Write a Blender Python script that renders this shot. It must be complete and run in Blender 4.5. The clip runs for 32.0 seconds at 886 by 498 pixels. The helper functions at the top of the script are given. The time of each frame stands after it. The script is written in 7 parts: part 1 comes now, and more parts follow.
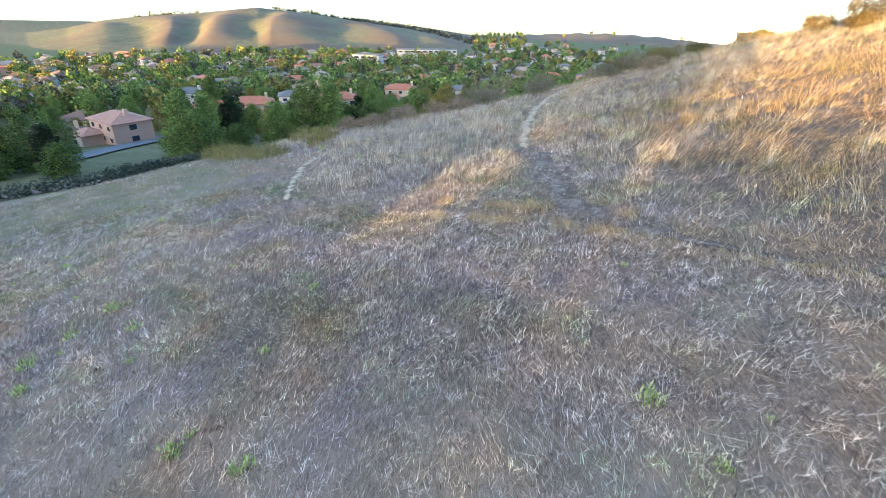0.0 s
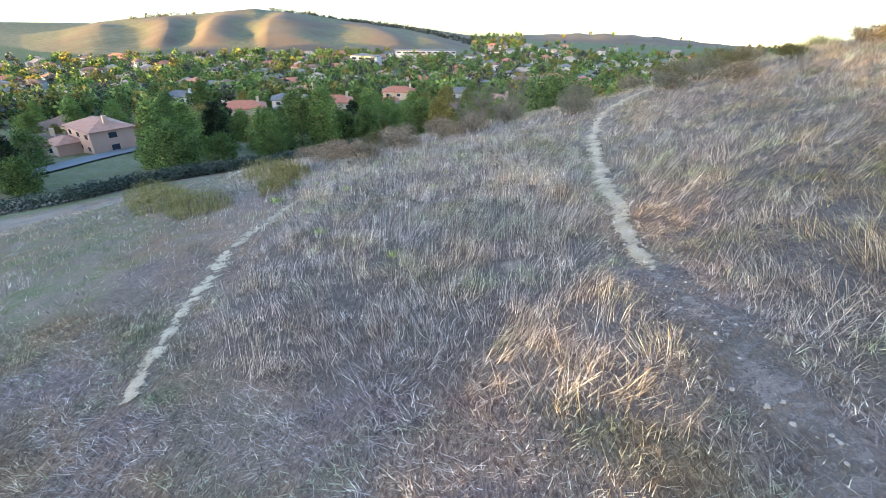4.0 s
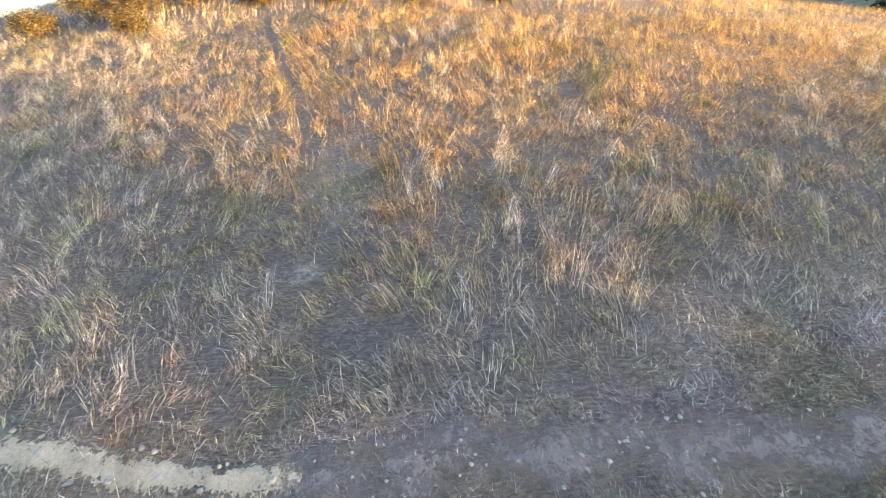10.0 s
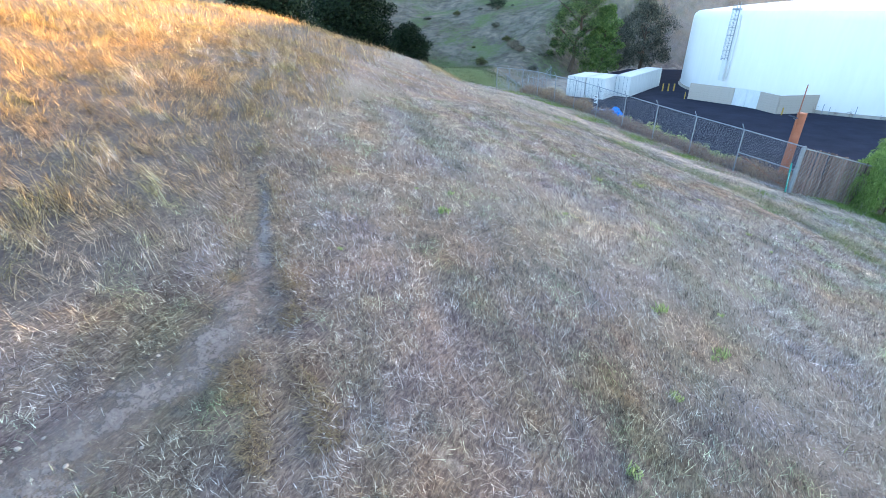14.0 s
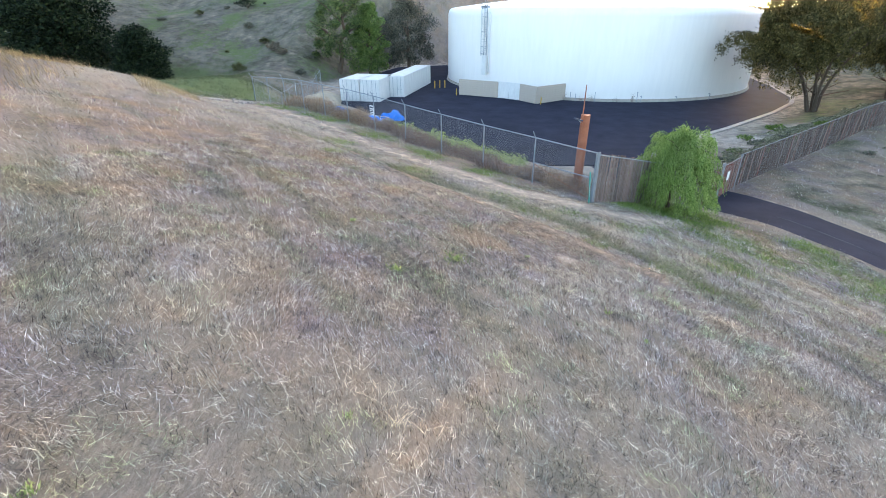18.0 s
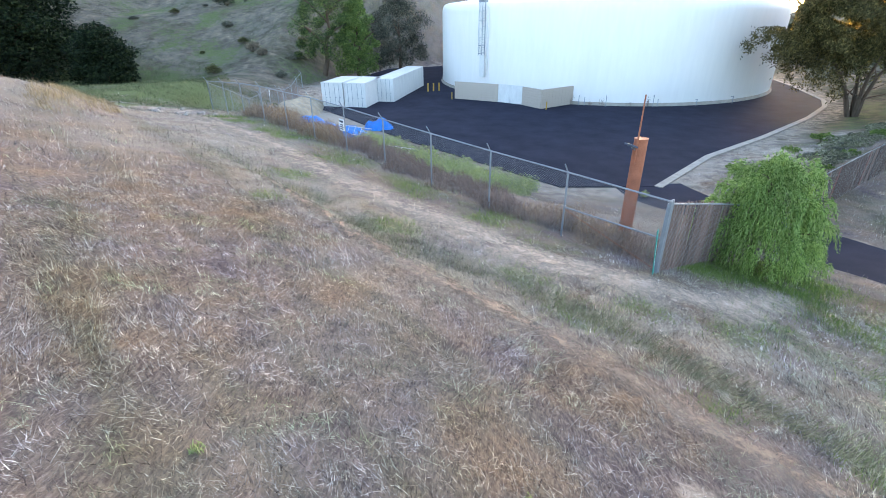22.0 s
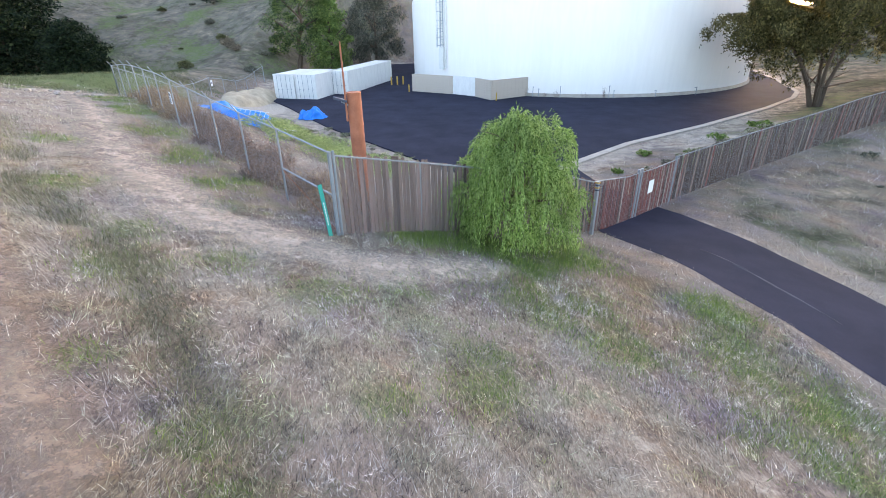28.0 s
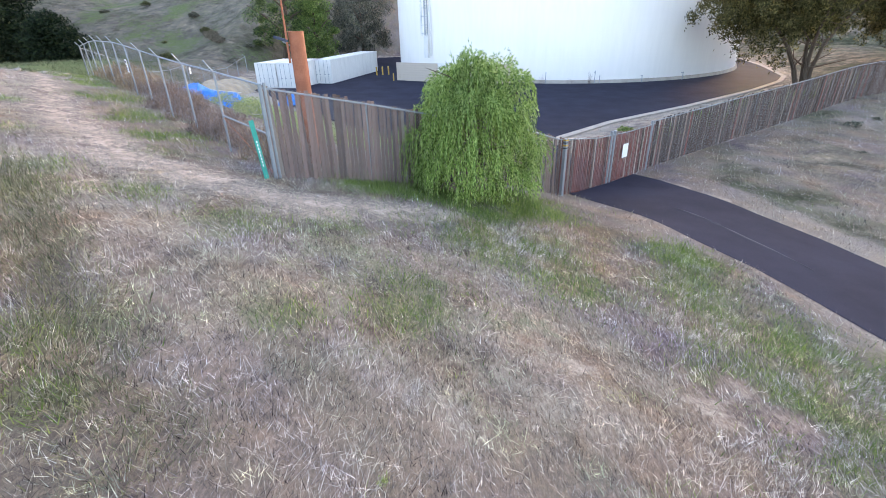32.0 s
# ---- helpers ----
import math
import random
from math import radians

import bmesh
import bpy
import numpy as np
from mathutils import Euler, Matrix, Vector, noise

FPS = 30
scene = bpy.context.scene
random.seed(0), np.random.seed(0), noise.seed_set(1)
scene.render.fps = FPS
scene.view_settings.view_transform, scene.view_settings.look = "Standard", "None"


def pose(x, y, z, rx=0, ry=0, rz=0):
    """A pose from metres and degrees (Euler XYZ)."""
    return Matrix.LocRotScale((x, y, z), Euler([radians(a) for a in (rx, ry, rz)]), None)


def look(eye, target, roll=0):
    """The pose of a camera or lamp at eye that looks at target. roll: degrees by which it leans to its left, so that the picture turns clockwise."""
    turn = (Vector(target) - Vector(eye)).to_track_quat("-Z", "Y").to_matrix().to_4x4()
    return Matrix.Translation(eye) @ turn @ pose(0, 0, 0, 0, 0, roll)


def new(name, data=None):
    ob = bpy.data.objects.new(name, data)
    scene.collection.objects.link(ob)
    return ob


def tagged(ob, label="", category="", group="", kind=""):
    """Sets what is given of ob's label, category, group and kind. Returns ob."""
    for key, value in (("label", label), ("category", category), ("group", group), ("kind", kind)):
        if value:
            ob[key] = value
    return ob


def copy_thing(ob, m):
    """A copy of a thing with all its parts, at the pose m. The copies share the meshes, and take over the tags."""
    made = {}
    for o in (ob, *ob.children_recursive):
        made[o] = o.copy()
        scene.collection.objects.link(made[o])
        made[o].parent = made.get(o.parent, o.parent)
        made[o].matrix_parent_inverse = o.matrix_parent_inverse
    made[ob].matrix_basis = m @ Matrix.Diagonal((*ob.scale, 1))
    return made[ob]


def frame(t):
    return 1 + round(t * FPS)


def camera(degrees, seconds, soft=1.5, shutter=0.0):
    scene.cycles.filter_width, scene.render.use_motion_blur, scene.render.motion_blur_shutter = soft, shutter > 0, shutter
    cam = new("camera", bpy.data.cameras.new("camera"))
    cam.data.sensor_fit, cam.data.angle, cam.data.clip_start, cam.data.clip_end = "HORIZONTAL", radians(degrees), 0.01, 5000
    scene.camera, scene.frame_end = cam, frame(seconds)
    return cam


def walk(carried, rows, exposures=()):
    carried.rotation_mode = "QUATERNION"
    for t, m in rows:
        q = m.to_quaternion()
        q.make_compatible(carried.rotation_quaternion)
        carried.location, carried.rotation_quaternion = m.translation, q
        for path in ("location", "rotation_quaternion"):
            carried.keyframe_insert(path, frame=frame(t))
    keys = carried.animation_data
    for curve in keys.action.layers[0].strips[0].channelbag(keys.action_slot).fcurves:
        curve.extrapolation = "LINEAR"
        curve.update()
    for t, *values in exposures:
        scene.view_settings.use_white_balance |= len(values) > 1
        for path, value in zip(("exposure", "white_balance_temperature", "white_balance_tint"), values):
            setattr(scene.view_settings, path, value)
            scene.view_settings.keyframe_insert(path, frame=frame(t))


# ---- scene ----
cam = camera(86.0, 32.0, 0.5, 0.16)
PATH = [
    (0, (-0.000, 0.001, 0.001), (0.010, 1.773, -0.927), 1.30),
    (0.5, (-0.028, 1.317, 0.012), (-0.023, 3.088, -0.917), 1.35),
    (1, (-0.017, 2.526, -0.030), (-0.022, 4.298, -0.959), 1.31),
    (1.5, (0.161, 3.700, -0.046), (0.148, 5.471, -0.976), 1.27),
    (2, (0.177, 4.823, -0.032), (0.133, 6.593, -0.961), 1.14),
    (2.5, (0.235, 6.057, -0.008), (0.178, 7.826, -0.937), 1.05),
    (4.5, (-0.688, 9.151, -0.698), (-0.662, 10.924, -1.623), 1.12),
    (5, (-0.705, 10.056, -0.685), (-0.738, 11.829, -1.612), 1.19),
    (5.5, (-0.477, 10.930, -0.459), (-0.523, 12.702, -1.385), 1.20),
    (6, (-0.486, 11.661, -0.210), (-0.348, 13.428, -1.135), 1.02),
    (6.5, (-0.470, 12.121, 0.016), (-0.034, 13.841, -0.907), 0.91),
    (7, (-0.303, 12.534, 0.339), (0.474, 14.128, -0.586), 0.76),
    (7.5, (-0.311, 12.718, 0.505), (0.758, 14.134, -0.418), 0.54),
    (8, (-0.433, 12.784, 0.585), (0.856, 14.002, -0.340), 0.15),
    (8.5, (-0.444, 12.852, 0.756), (1.035, 13.820, -0.179), -0.11),
    (9, (-0.448, 12.919, 0.681), (1.200, 13.557, -0.256), -0.36),
    (9.5, (-0.648, 13.005, 0.503), (1.106, 13.268, -0.419), 0.66),
    (10, (-0.760, 13.062, 0.399), (1.014, 12.975, -0.519), 1.25),
    (10.5, (-0.854, 13.033, 0.317), (0.877, 12.617, -0.596), 1.17),
    (11, (-0.938, 12.967, 0.240), (0.697, 12.250, -0.663), 0.85),
    (11.5, (-1.068, 12.892, 0.245), (0.418, 11.903, -0.656), 0.95),
    (12, (-1.314, 12.651, 0.236), (-0.009, 11.429, -0.659), 0.54),
    (12.5, (-1.634, 12.317, 0.230), (-0.608, 10.852, -0.666), 0.17),
    (13, (-1.951, 11.960, 0.201), (-1.082, 10.396, -0.693), 0.03),
    (13.5, (-2.079, 11.646, 0.196), (-1.227, 10.074, -0.701), 0.08),
    (15.5, (-1.720, 8.953, -0.312), (-1.102, 7.277, -1.211), 0.53),
    (16, (-1.675, 8.172, -0.313), (-1.341, 6.417, -1.211), 0.14),
    (16.5, (-1.584, 7.459, -0.243), (-1.460, 5.676, -1.141), -0.12),
    (17, (-1.386, 6.698, -0.138), (-1.283, 4.914, -1.037), -0.13),
    (17.5, (-1.222, 5.885, -0.057), (-1.118, 4.103, -0.958), -0.15),
    (18, (-1.019, 4.944, -0.014), (-0.919, 3.161, -0.914), -0.19),
    (18.5, (-0.822, 3.999, -0.022), (-0.724, 2.217, -0.925), -0.08),
    (19, (-0.686, 3.151, -0.188), (-0.591, 1.368, -1.090), -0.17),
    (19.5, (-0.573, 2.293, -0.401), (-0.483, 0.511, -1.304), -0.14),
    (20, (-0.427, 1.168, -0.572), (-0.343, -0.616, -1.474), -0.12),
    (20.5, (-0.346, 0.125, -0.638), (-0.262, -1.658, -1.540), -0.18),
    (21, (-0.310, -0.674, -0.615), (-0.225, -2.458, -1.516), -0.26),
    (21.5, (-0.486, -1.384, -0.625), (-0.400, -3.170, -1.522), -0.34),
    (22, (-0.859, -1.937, -0.680), (-0.772, -3.722, -1.577), -0.44),
    (22.5, (-1.454, -2.275, -0.830), (-1.364, -4.062, -1.723), -0.55),
    (23, (-2.230, -2.556, -0.944), (-2.136, -4.344, -1.837), -0.60),
    (23.5, (-3.083, -2.811, -1.084), (-2.985, -4.601, -1.971), -0.71),
    (24, (-3.986, -2.914, -1.148), (-3.873, -4.701, -2.038), -0.76),
    (24.5, (-4.923, -2.894, -1.211), (-4.785, -4.681, -2.100), -0.73),
    (25, (-5.968, -2.948, -1.315), (-5.789, -4.731, -2.202), -0.68),
    (25.5, (-6.985, -3.013, -1.358), (-6.791, -4.794, -2.248), -0.70),
    (26, (-7.811, -2.949, -1.455), (-7.611, -4.729, -2.345), -0.84),
    (26.5, (-8.501, -2.890, -1.519), (-8.299, -4.670, -2.408), -0.86),
    (28.5, (-9.729, -3.030, -2.564), (-9.544, -4.816, -3.446), -1.12),
    (29, (-9.924, -2.949, -2.911), (-9.745, -4.735, -3.793), -1.20),
    (29.5, (-10.258, -2.973, -3.160), (-10.078, -4.759, -4.042), -1.30),
    (30, (-10.515, -3.131, -3.247), (-10.333, -4.917, -4.129), -1.34),
    (30.5, (-10.661, -3.234, -3.216), (-10.481, -5.019, -4.100), -1.29),
    (31, (-10.819, -3.202, -3.253), (-10.644, -4.989, -4.134), -1.33),
    (31.5, (-10.832, -3.147, -3.404), (-10.658, -4.934, -4.286), -1.35),
    (32, (-10.661, -3.201, -3.742), (-10.485, -4.989, -4.621), -1.46),
]
walk(cam, [(t, look(eye, target, roll)) for t, eye, target, roll in PATH], [(0, 3.1, 5400, 8), (5, 3.15, 5480, 9), (8, 3.1, 5700, 8), (10, 3.2, 5800, 8), (12, 3.6, 5650, 9), (13, 3.6, 5600, 9), (17, 3.5, 5950, 11), (19, 3.55, 6700, 14), (20, 3.6, 6500, 14), (23, 3.53, 6100, 13), (25, 3.6, 6500, 17), (29, 3.68, 6700, 20), (32, 3.7, 6700, 22)])

# ---- world and light ----
SUN_AZ, SUN_EL = -150.3, 1.7
SUN_DIR = Vector((math.sin(radians(SUN_AZ)) * math.cos(radians(SUN_EL)), math.cos(radians(SUN_AZ)) * math.cos(radians(SUN_EL)), math.sin(radians(SUN_EL))))

world = bpy.data.worlds.new("evening_sky")
scene.world = world
world.use_nodes = True
wn, wl = world.node_tree.nodes, world.node_tree.links
wn.clear()
w_out = wn.new("ShaderNodeOutputWorld")
w_bg = wn.new("ShaderNodeBackground")
w_sky = wn.new("ShaderNodeTexSky")
w_sky.sky_type, w_sky.sun_disc = "NISHITA", False
w_sky.sun_elevation, w_sky.sun_rotation = radians(SUN_EL + 4.5), radians(SUN_AZ)
w_sky.altitude, w_sky.air_density, w_sky.dust_density, w_sky.ozone_density = 100, 0.9, 3.0, 1.0
w_geo = wn.new("ShaderNodeTexCoord")
w_add = wn.new("ShaderNodeVectorMath")
w_add.operation = "ADD"
w_add.inputs[1].default_value = (0, 0, 0.085)
w_max = wn.new("ShaderNodeVectorMath")
w_max.operation = "MAXIMUM"
w_max.inputs[1].default_value = (-2, -2, 0.012)
wl.new(w_geo.outputs["Generated"], w_add.inputs[0])
wl.new(w_add.outputs[0], w_max.inputs[0])
wl.new(w_max.outputs[0], w_sky.inputs["Vector"])
w_dot = wn.new("ShaderNodeVectorMath")
w_dot.operation = "DOT_PRODUCT"
w_dot.inputs[1].default_value = SUN_DIR
wl.new(w_geo.outputs["Generated"], w_dot.inputs[0])
w_pow = wn.new("ShaderNodeMath")
w_pow.operation = "POWER"
w_pow.inputs[1].default_value = 500
wl.new(w_dot.outputs["Value"], w_pow.inputs[0])
w_glow = wn.new("ShaderNodeMix")
w_glow.data_type, w_glow.blend_type = "RGBA", "ADD"
w_glow.inputs[7].default_value = (30, 20, 8, 1)
w_glow.clamp_factor = False
wl.new(w_pow.outputs[0], w_glow.inputs[0])
wl.new(w_sky.outputs[0], w_glow.inputs[6])
wl.new(w_glow.outputs[2], w_bg.inputs[0])
w_bg.inputs[1].default_value = 0.15
wl.new(w_bg.outputs[0], w_out.inputs[0])

sun = new("sun", bpy.data.lights.new("sun", "SUN"))
sun.data.energy, sun.data.angle, sun.data.color = 4.4, radians(0.45), (1.0, 0.555, 0.115)
sun.matrix_world = look(SUN_DIR * 100, (0, 0, 0))


# ---- materials ----
def material(name):
    m = bpy.data.materials.new(name)
    m.use_nodes = True
    nt = m.node_tree
    nt.nodes.clear()
    out, b = nt.nodes.new("ShaderNodeOutputMaterial"), nt.nodes.new("ShaderNodeBsdfPrincipled")
    nt.links.new(b.outputs[0], out.inputs[0])
    b.inputs["Specular IOR Level"].default_value = 0.3
    return m, nt, b


def ramp(nt, fac, stops):
    r = nt.nodes.new("ShaderNodeValToRGB")
    while len(r.color_ramp.elements) < len(stops):
        r.color_ramp.elements.new(0.5)
    for e, (p, c) in zip(r.color_ramp.elements, stops):
        e.position, e.color = p, (*c, 1)
    nt.links.new(fac, r.inputs[0])
    return r.outputs[0]


def noise_tex(nt, scale, detail=4, rough=0.6, vec=None, stretch=None, turn=0):
    n = nt.nodes.new("ShaderNodeTexNoise")
    n.inputs["Scale"].default_value, n.inputs["Detail"].default_value, n.inputs["Roughness"].default_value = scale, detail, rough
    if turn:
        mp = nt.nodes.new("ShaderNodeMapping")
        mp.inputs["Rotation"].default_value = (0, 0, radians(turn))
        nt.links.new(vec or nt.nodes.new("ShaderNodeTexCoord").outputs["Object"], mp.inputs[0])
        vec = mp.outputs[0]
    if vec is None:
        vec = nt.nodes.new("ShaderNodeTexCoord").outputs["Object"]
    if stretch:
        mp = nt.nodes.new("ShaderNodeMapping")
        mp.inputs["Scale"].default_value = stretch
        nt.links.new(vec, mp.inputs[0])
        vec = mp.outputs[0]
    nt.links.new(vec, n.inputs[0])
    return n.outputs[0]


def mixc(nt, fac, a, b, kind="MIX"):
    n = nt.nodes.new("ShaderNodeMix")
    n.data_type, n.blend_type = "RGBA", kind
    for sock, v in ((n.inputs[0], fac), (n.inputs[6], a), (n.inputs[7], b)):
        if hasattr(v, "is_output"):
            nt.links.new(v, sock)
        elif isinstance(v, (int, float)):
            sock.default_value = v
        else:
            sock.default_value = (*v, 1)
    return n.outputs[2]


def maths(nt, op, a, b=0.0):
    n = nt.nodes.new("ShaderNodeMath")
    n.operation = op
    for sock, v in zip(n.inputs, (a, b)):
        if hasattr(v, "is_output"):
            nt.links.new(v, sock)
        else:
            sock.default_value = v
    return n.outputs[0]


def bump(nt, b, height, strength, distance):
    n = nt.nodes.new("ShaderNodeBump")
    n.inputs["Strength"].default_value, n.inputs["Distance"].default_value = strength, distance
    nt.links.new(height, n.inputs["Height"])
    nt.links.new(n.outputs[0], b.inputs["Normal"])


def plain(name, color, rough=0.7, metal=0.0, vary=0.25, scale=3.0, grain=40.0, relief=0.15, depth=0.01, stretch=None, single=0.0):
    """A worn surface: one colour, broad stains and fine grain."""
    m, nt, b = material(name)
    n1, n2 = noise_tex(nt, scale, 5, 0.6, stretch=stretch), noise_tex(nt, grain, 3, 0.6, stretch=stretch)
    dark = tuple(c * (1 - vary) for c in color)
    light = tuple(min(1, c * (1 + vary * 0.7)) for c in color)
    base = ramp(nt, n1, ((0.3, dark), (0.7, light)))
    col = mixc(nt, 0.35, base, ramp(nt, n2, ((0.3, tuple(c * (1 - vary) for c in color)), (0.7, light))))
    if single:
        info = nt.nodes.new("ShaderNodeObjectInfo")
        col = mixc(nt, 1.0, col, ramp(nt, info.outputs["Random"], ((0.0, (1 - single,) * 3), (1.0, (1 + single,) * 3))), "MULTIPLY")
    nt.links.new(col, b.inputs["Base Color"])
    b.inputs["Roughness"].default_value, b.inputs["Metallic"].default_value = rough, metal
    if relief:
        bump(nt, b, n2, relief, depth)
    return m


def leafy(name, stops, rough=0.6, through_light=0.25, dry=None, field=False, gold=None):
    """Blades or leaves: the colour varies from piece to piece and from patch to patch."""
    m, nt, b = material(name)
    g = nt.nodes.new("ShaderNodeNewGeometry")
    col = ramp(nt, g.outputs["Random Per Island"], stops)
    if field:
        # clumps, and patches that differ in hue
        clump = ramp(nt, noise_tex(nt, 5.0, 3, 0.65), ((0.30, (0.40, 0.38, 0.40)), (0.5, (0.95, 0.95, 0.95)), (0.70, (1.42, 1.40, 1.36))))
        col = mixc(nt, 1.0, col, clump, "MULTIPLY")
        knot = ramp(nt, noise_tex(nt, 15.0, 2, 0.6), ((0.32, (0.50, 0.49, 0.50)), (0.5, (1.0, 1.0, 1.0)), (0.68, (1.42, 1.41, 1.38))))
        col = mixc(nt, 1.0, col, knot, "MULTIPLY")
        tuft = ramp(nt, noise_tex(nt, 1.7, 3, 0.6), ((0.30, (0.62, 0.60, 0.62)), (0.5, (0.95, 0.95, 0.95)), (0.70, (1.25, 1.24, 1.22))))
        col = mixc(nt, 1.0, col, tuft, "MULTIPLY")
        band = ramp(nt, noise_tex(nt, 1.0, 4, 0.6, None, (0.10, 0.75, 0.5), 45), ((0.34, (0.72, 0.78, 0.68)), (0.5, (1.0, 1.0, 1.0)), (0.66, (1.16, 1.10, 1.04))))
        col = mixc(nt, 1.0, col, band, "MULTIPLY")
        hue = ramp(nt, noise_tex(nt, 0.55, 4, 0.6), ((0.28, (0.80, 0.77, 0.94)), (0.43, (1.0, 0.98, 1.03)), (0.56, (1.06, 1.0, 0.92)), (0.70, (1.14, 0.94, 0.74))))
        col = mixc(nt, 1.0, col, hue, "MULTIPLY")
        moss = ramp(nt, noise_tex(nt, 0.8, 4, 0.6, stretch=(1, 1.4, 1)), ((0.53, (0, 0, 0)), (0.68, (0.8, 0.8, 0.8))))
        col = mixc(nt, moss, col, mixc(nt, 1.0, col, (0.72, 0.95, 0.58), "MULTIPLY"))
    else:
        shade = ramp(nt, noise_tex(nt, 0.45, 3, 0.6), ((0.3, (0.72, 0.70, 0.74)), (0.7, (1.15, 1.08, 0.98))))
        col = mixc(nt, 1.0, col, shade, "MULTIPLY")
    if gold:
        # yellower grass towards the east; its tint also carries the knoll's sunlit gold
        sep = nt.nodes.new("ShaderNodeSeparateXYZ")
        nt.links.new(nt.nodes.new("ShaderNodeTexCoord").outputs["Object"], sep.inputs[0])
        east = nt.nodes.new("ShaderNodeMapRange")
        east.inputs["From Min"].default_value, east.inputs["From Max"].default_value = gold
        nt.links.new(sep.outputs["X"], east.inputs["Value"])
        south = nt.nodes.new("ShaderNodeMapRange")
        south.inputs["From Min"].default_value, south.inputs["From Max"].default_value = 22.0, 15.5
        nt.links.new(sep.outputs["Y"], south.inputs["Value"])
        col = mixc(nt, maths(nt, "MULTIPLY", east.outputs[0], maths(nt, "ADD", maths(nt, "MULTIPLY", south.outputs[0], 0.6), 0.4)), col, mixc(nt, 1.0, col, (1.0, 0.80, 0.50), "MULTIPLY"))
    if dry:
        col = mixc(nt, ramp(nt, noise_tex(nt, 0.16, 2, 0.5), ((0.5, (0, 0, 0)), (0.62, (1, 1, 1)))), col, dry)
    nt.links.new(col, b.inputs["Base Color"])
    b.inputs["Roughness"].default_value = rough
    b.inputs["Specular IOR Level"].default_value = 0.08
    t = nt.nodes.new("ShaderNodeBsdfTranslucent")
    nt.links.new(col, t.inputs[0])
    mx = nt.nodes.new("ShaderNodeMixShader")
    mx.inputs[0].default_value = through_light
    out = [n for n in nt.nodes if n.type == "OUTPUT_MATERIAL"][0]
    nt.links.new(b.outputs[0], mx.inputs[1])
    nt.links.new(t.outputs[0], mx.inputs[2])
    nt.links.new(mx.outputs[0], out.inputs[0])
    return m


def ground_material():
    m, nt, b = material("hillside")
    co = nt.nodes.new("ShaderNodeTexCoord").outputs["Object"]
    big, mid, fine = noise_tex(nt, 0.12, 5, 0.6, co), noise_tex(nt, 1.3, 6, 0.65, co), noise_tex(nt, 14, 6, 0.75, co)
    straw = noise_tex(nt, 30, 5, 0.8, co, (1, 0.3, 1))
    thatch = ramp(nt, straw, ((0.30, (0.063, 0.051, 0.046)), (0.48, (0.168, 0.139, 0.122)), (0.62, (0.29, 0.25, 0.213)), (0.75, (0.41, 0.38, 0.333))))
    tint = ramp(nt, mid, ((0.3, (0.75, 0.70, 0.72)), (0.5, (1.0, 0.95, 0.92)), (0.7, (1.2, 1.08, 0.95))))
    dry = mixc(nt, 1.0, thatch, tint, "MULTIPLY")
    hue = ramp(nt, noise_tex(nt, 0.55, 4, 0.6, co), ((0.28, (0.80, 0.77, 0.94)), (0.43, (1.0, 0.98, 1.03)), (0.56, (1.06, 1.0, 0.92)), (0.70, (1.14, 0.94, 0.74))))
    dry = mixc(nt, 1.0, dry, hue, "MULTIPLY")
    band = ramp(nt, noise_tex(nt, 1.0, 4, 0.6, co, (0.10, 0.75, 0.5), 45), ((0.34, (0.72, 0.78, 0.68)), (0.5, (1.0, 1.0, 1.0)), (0.66, (1.16, 1.10, 1.04))))
    dry = mixc(nt, 1.0, dry, band, "MULTIPLY")
    dry = mixc(nt, ramp(nt, big, ((0.42, (0, 0, 0)), (0.62, (0.6, 0.6, 0.6)))), dry, (0.30, 0.265, 0.22))

    def zone(name):
        a = nt.nodes.new("ShaderNodeAttribute")
        a.attribute_name = name
        s = maths(nt, "ADD", a.outputs["Fac"], maths(nt, "MULTIPLY", maths(nt, "SUBTRACT", mid, 0.5), 0.9))
        s = maths(nt, "ADD", s, maths(nt, "MULTIPLY", maths(nt, "SUBTRACT", fine, 0.5), 0.5))
        return ramp(nt, s, ((0.36, (0, 0, 0)), (0.66, (1, 1, 1))))
    grass = ramp(nt, straw, ((0.3, (0.05, 0.06, 0.025)), (0.55, (0.13, 0.16, 0.06)), (0.75, (0.32, 0.30, 0.17))))
    dirt = ramp(nt, fine, ((0.3, (0.275, 0.215, 0.168)), (0.55, (0.46, 0.385, 0.315)), (0.75, (0.62, 0.545, 0.455))))
    scrub = ramp(nt, maths(nt, "ADD", maths(nt, "MULTIPLY", mid, 0.55), maths(nt, "MULTIPLY", fine, 0.45)), ((0.34, (0.045, 0.047, 0.034)), (0.46, (0.098, 0.094, 0.070)), (0.54, (0.150, 0.130, 0.103)), (0.66, (0.26, 0.222, 0.178))))
    scrub = mixc(nt, 1.0, scrub, ramp(nt, noise_tex(nt, 0.16, 5, 0.7, co), ((0.36, (0.50, 0.62, 0.46)), (0.46, (0.80, 0.86, 0.72)), (0.54, (1.05, 1.02, 1.0)), (0.66, (1.55, 1.42, 1.28)))), "MULTIPLY")
    scrub = mixc(nt, 1.0, scrub, ramp(nt, noise_tex(nt, 0.6, 5, 0.7, co), ((0.36, (0.50, 0.52, 0.48)), (0.5, (1.0, 1.0, 1.0)), (0.64, (1.40, 1.34, 1.26)))), "MULTIPLY")
    pale = ramp(nt, straw, ((0.3, (0.17, 0.148, 0.118)), (0.55, (0.34, 0.305, 0.252)), (0.75, (0.53, 0.49, 0.41))))
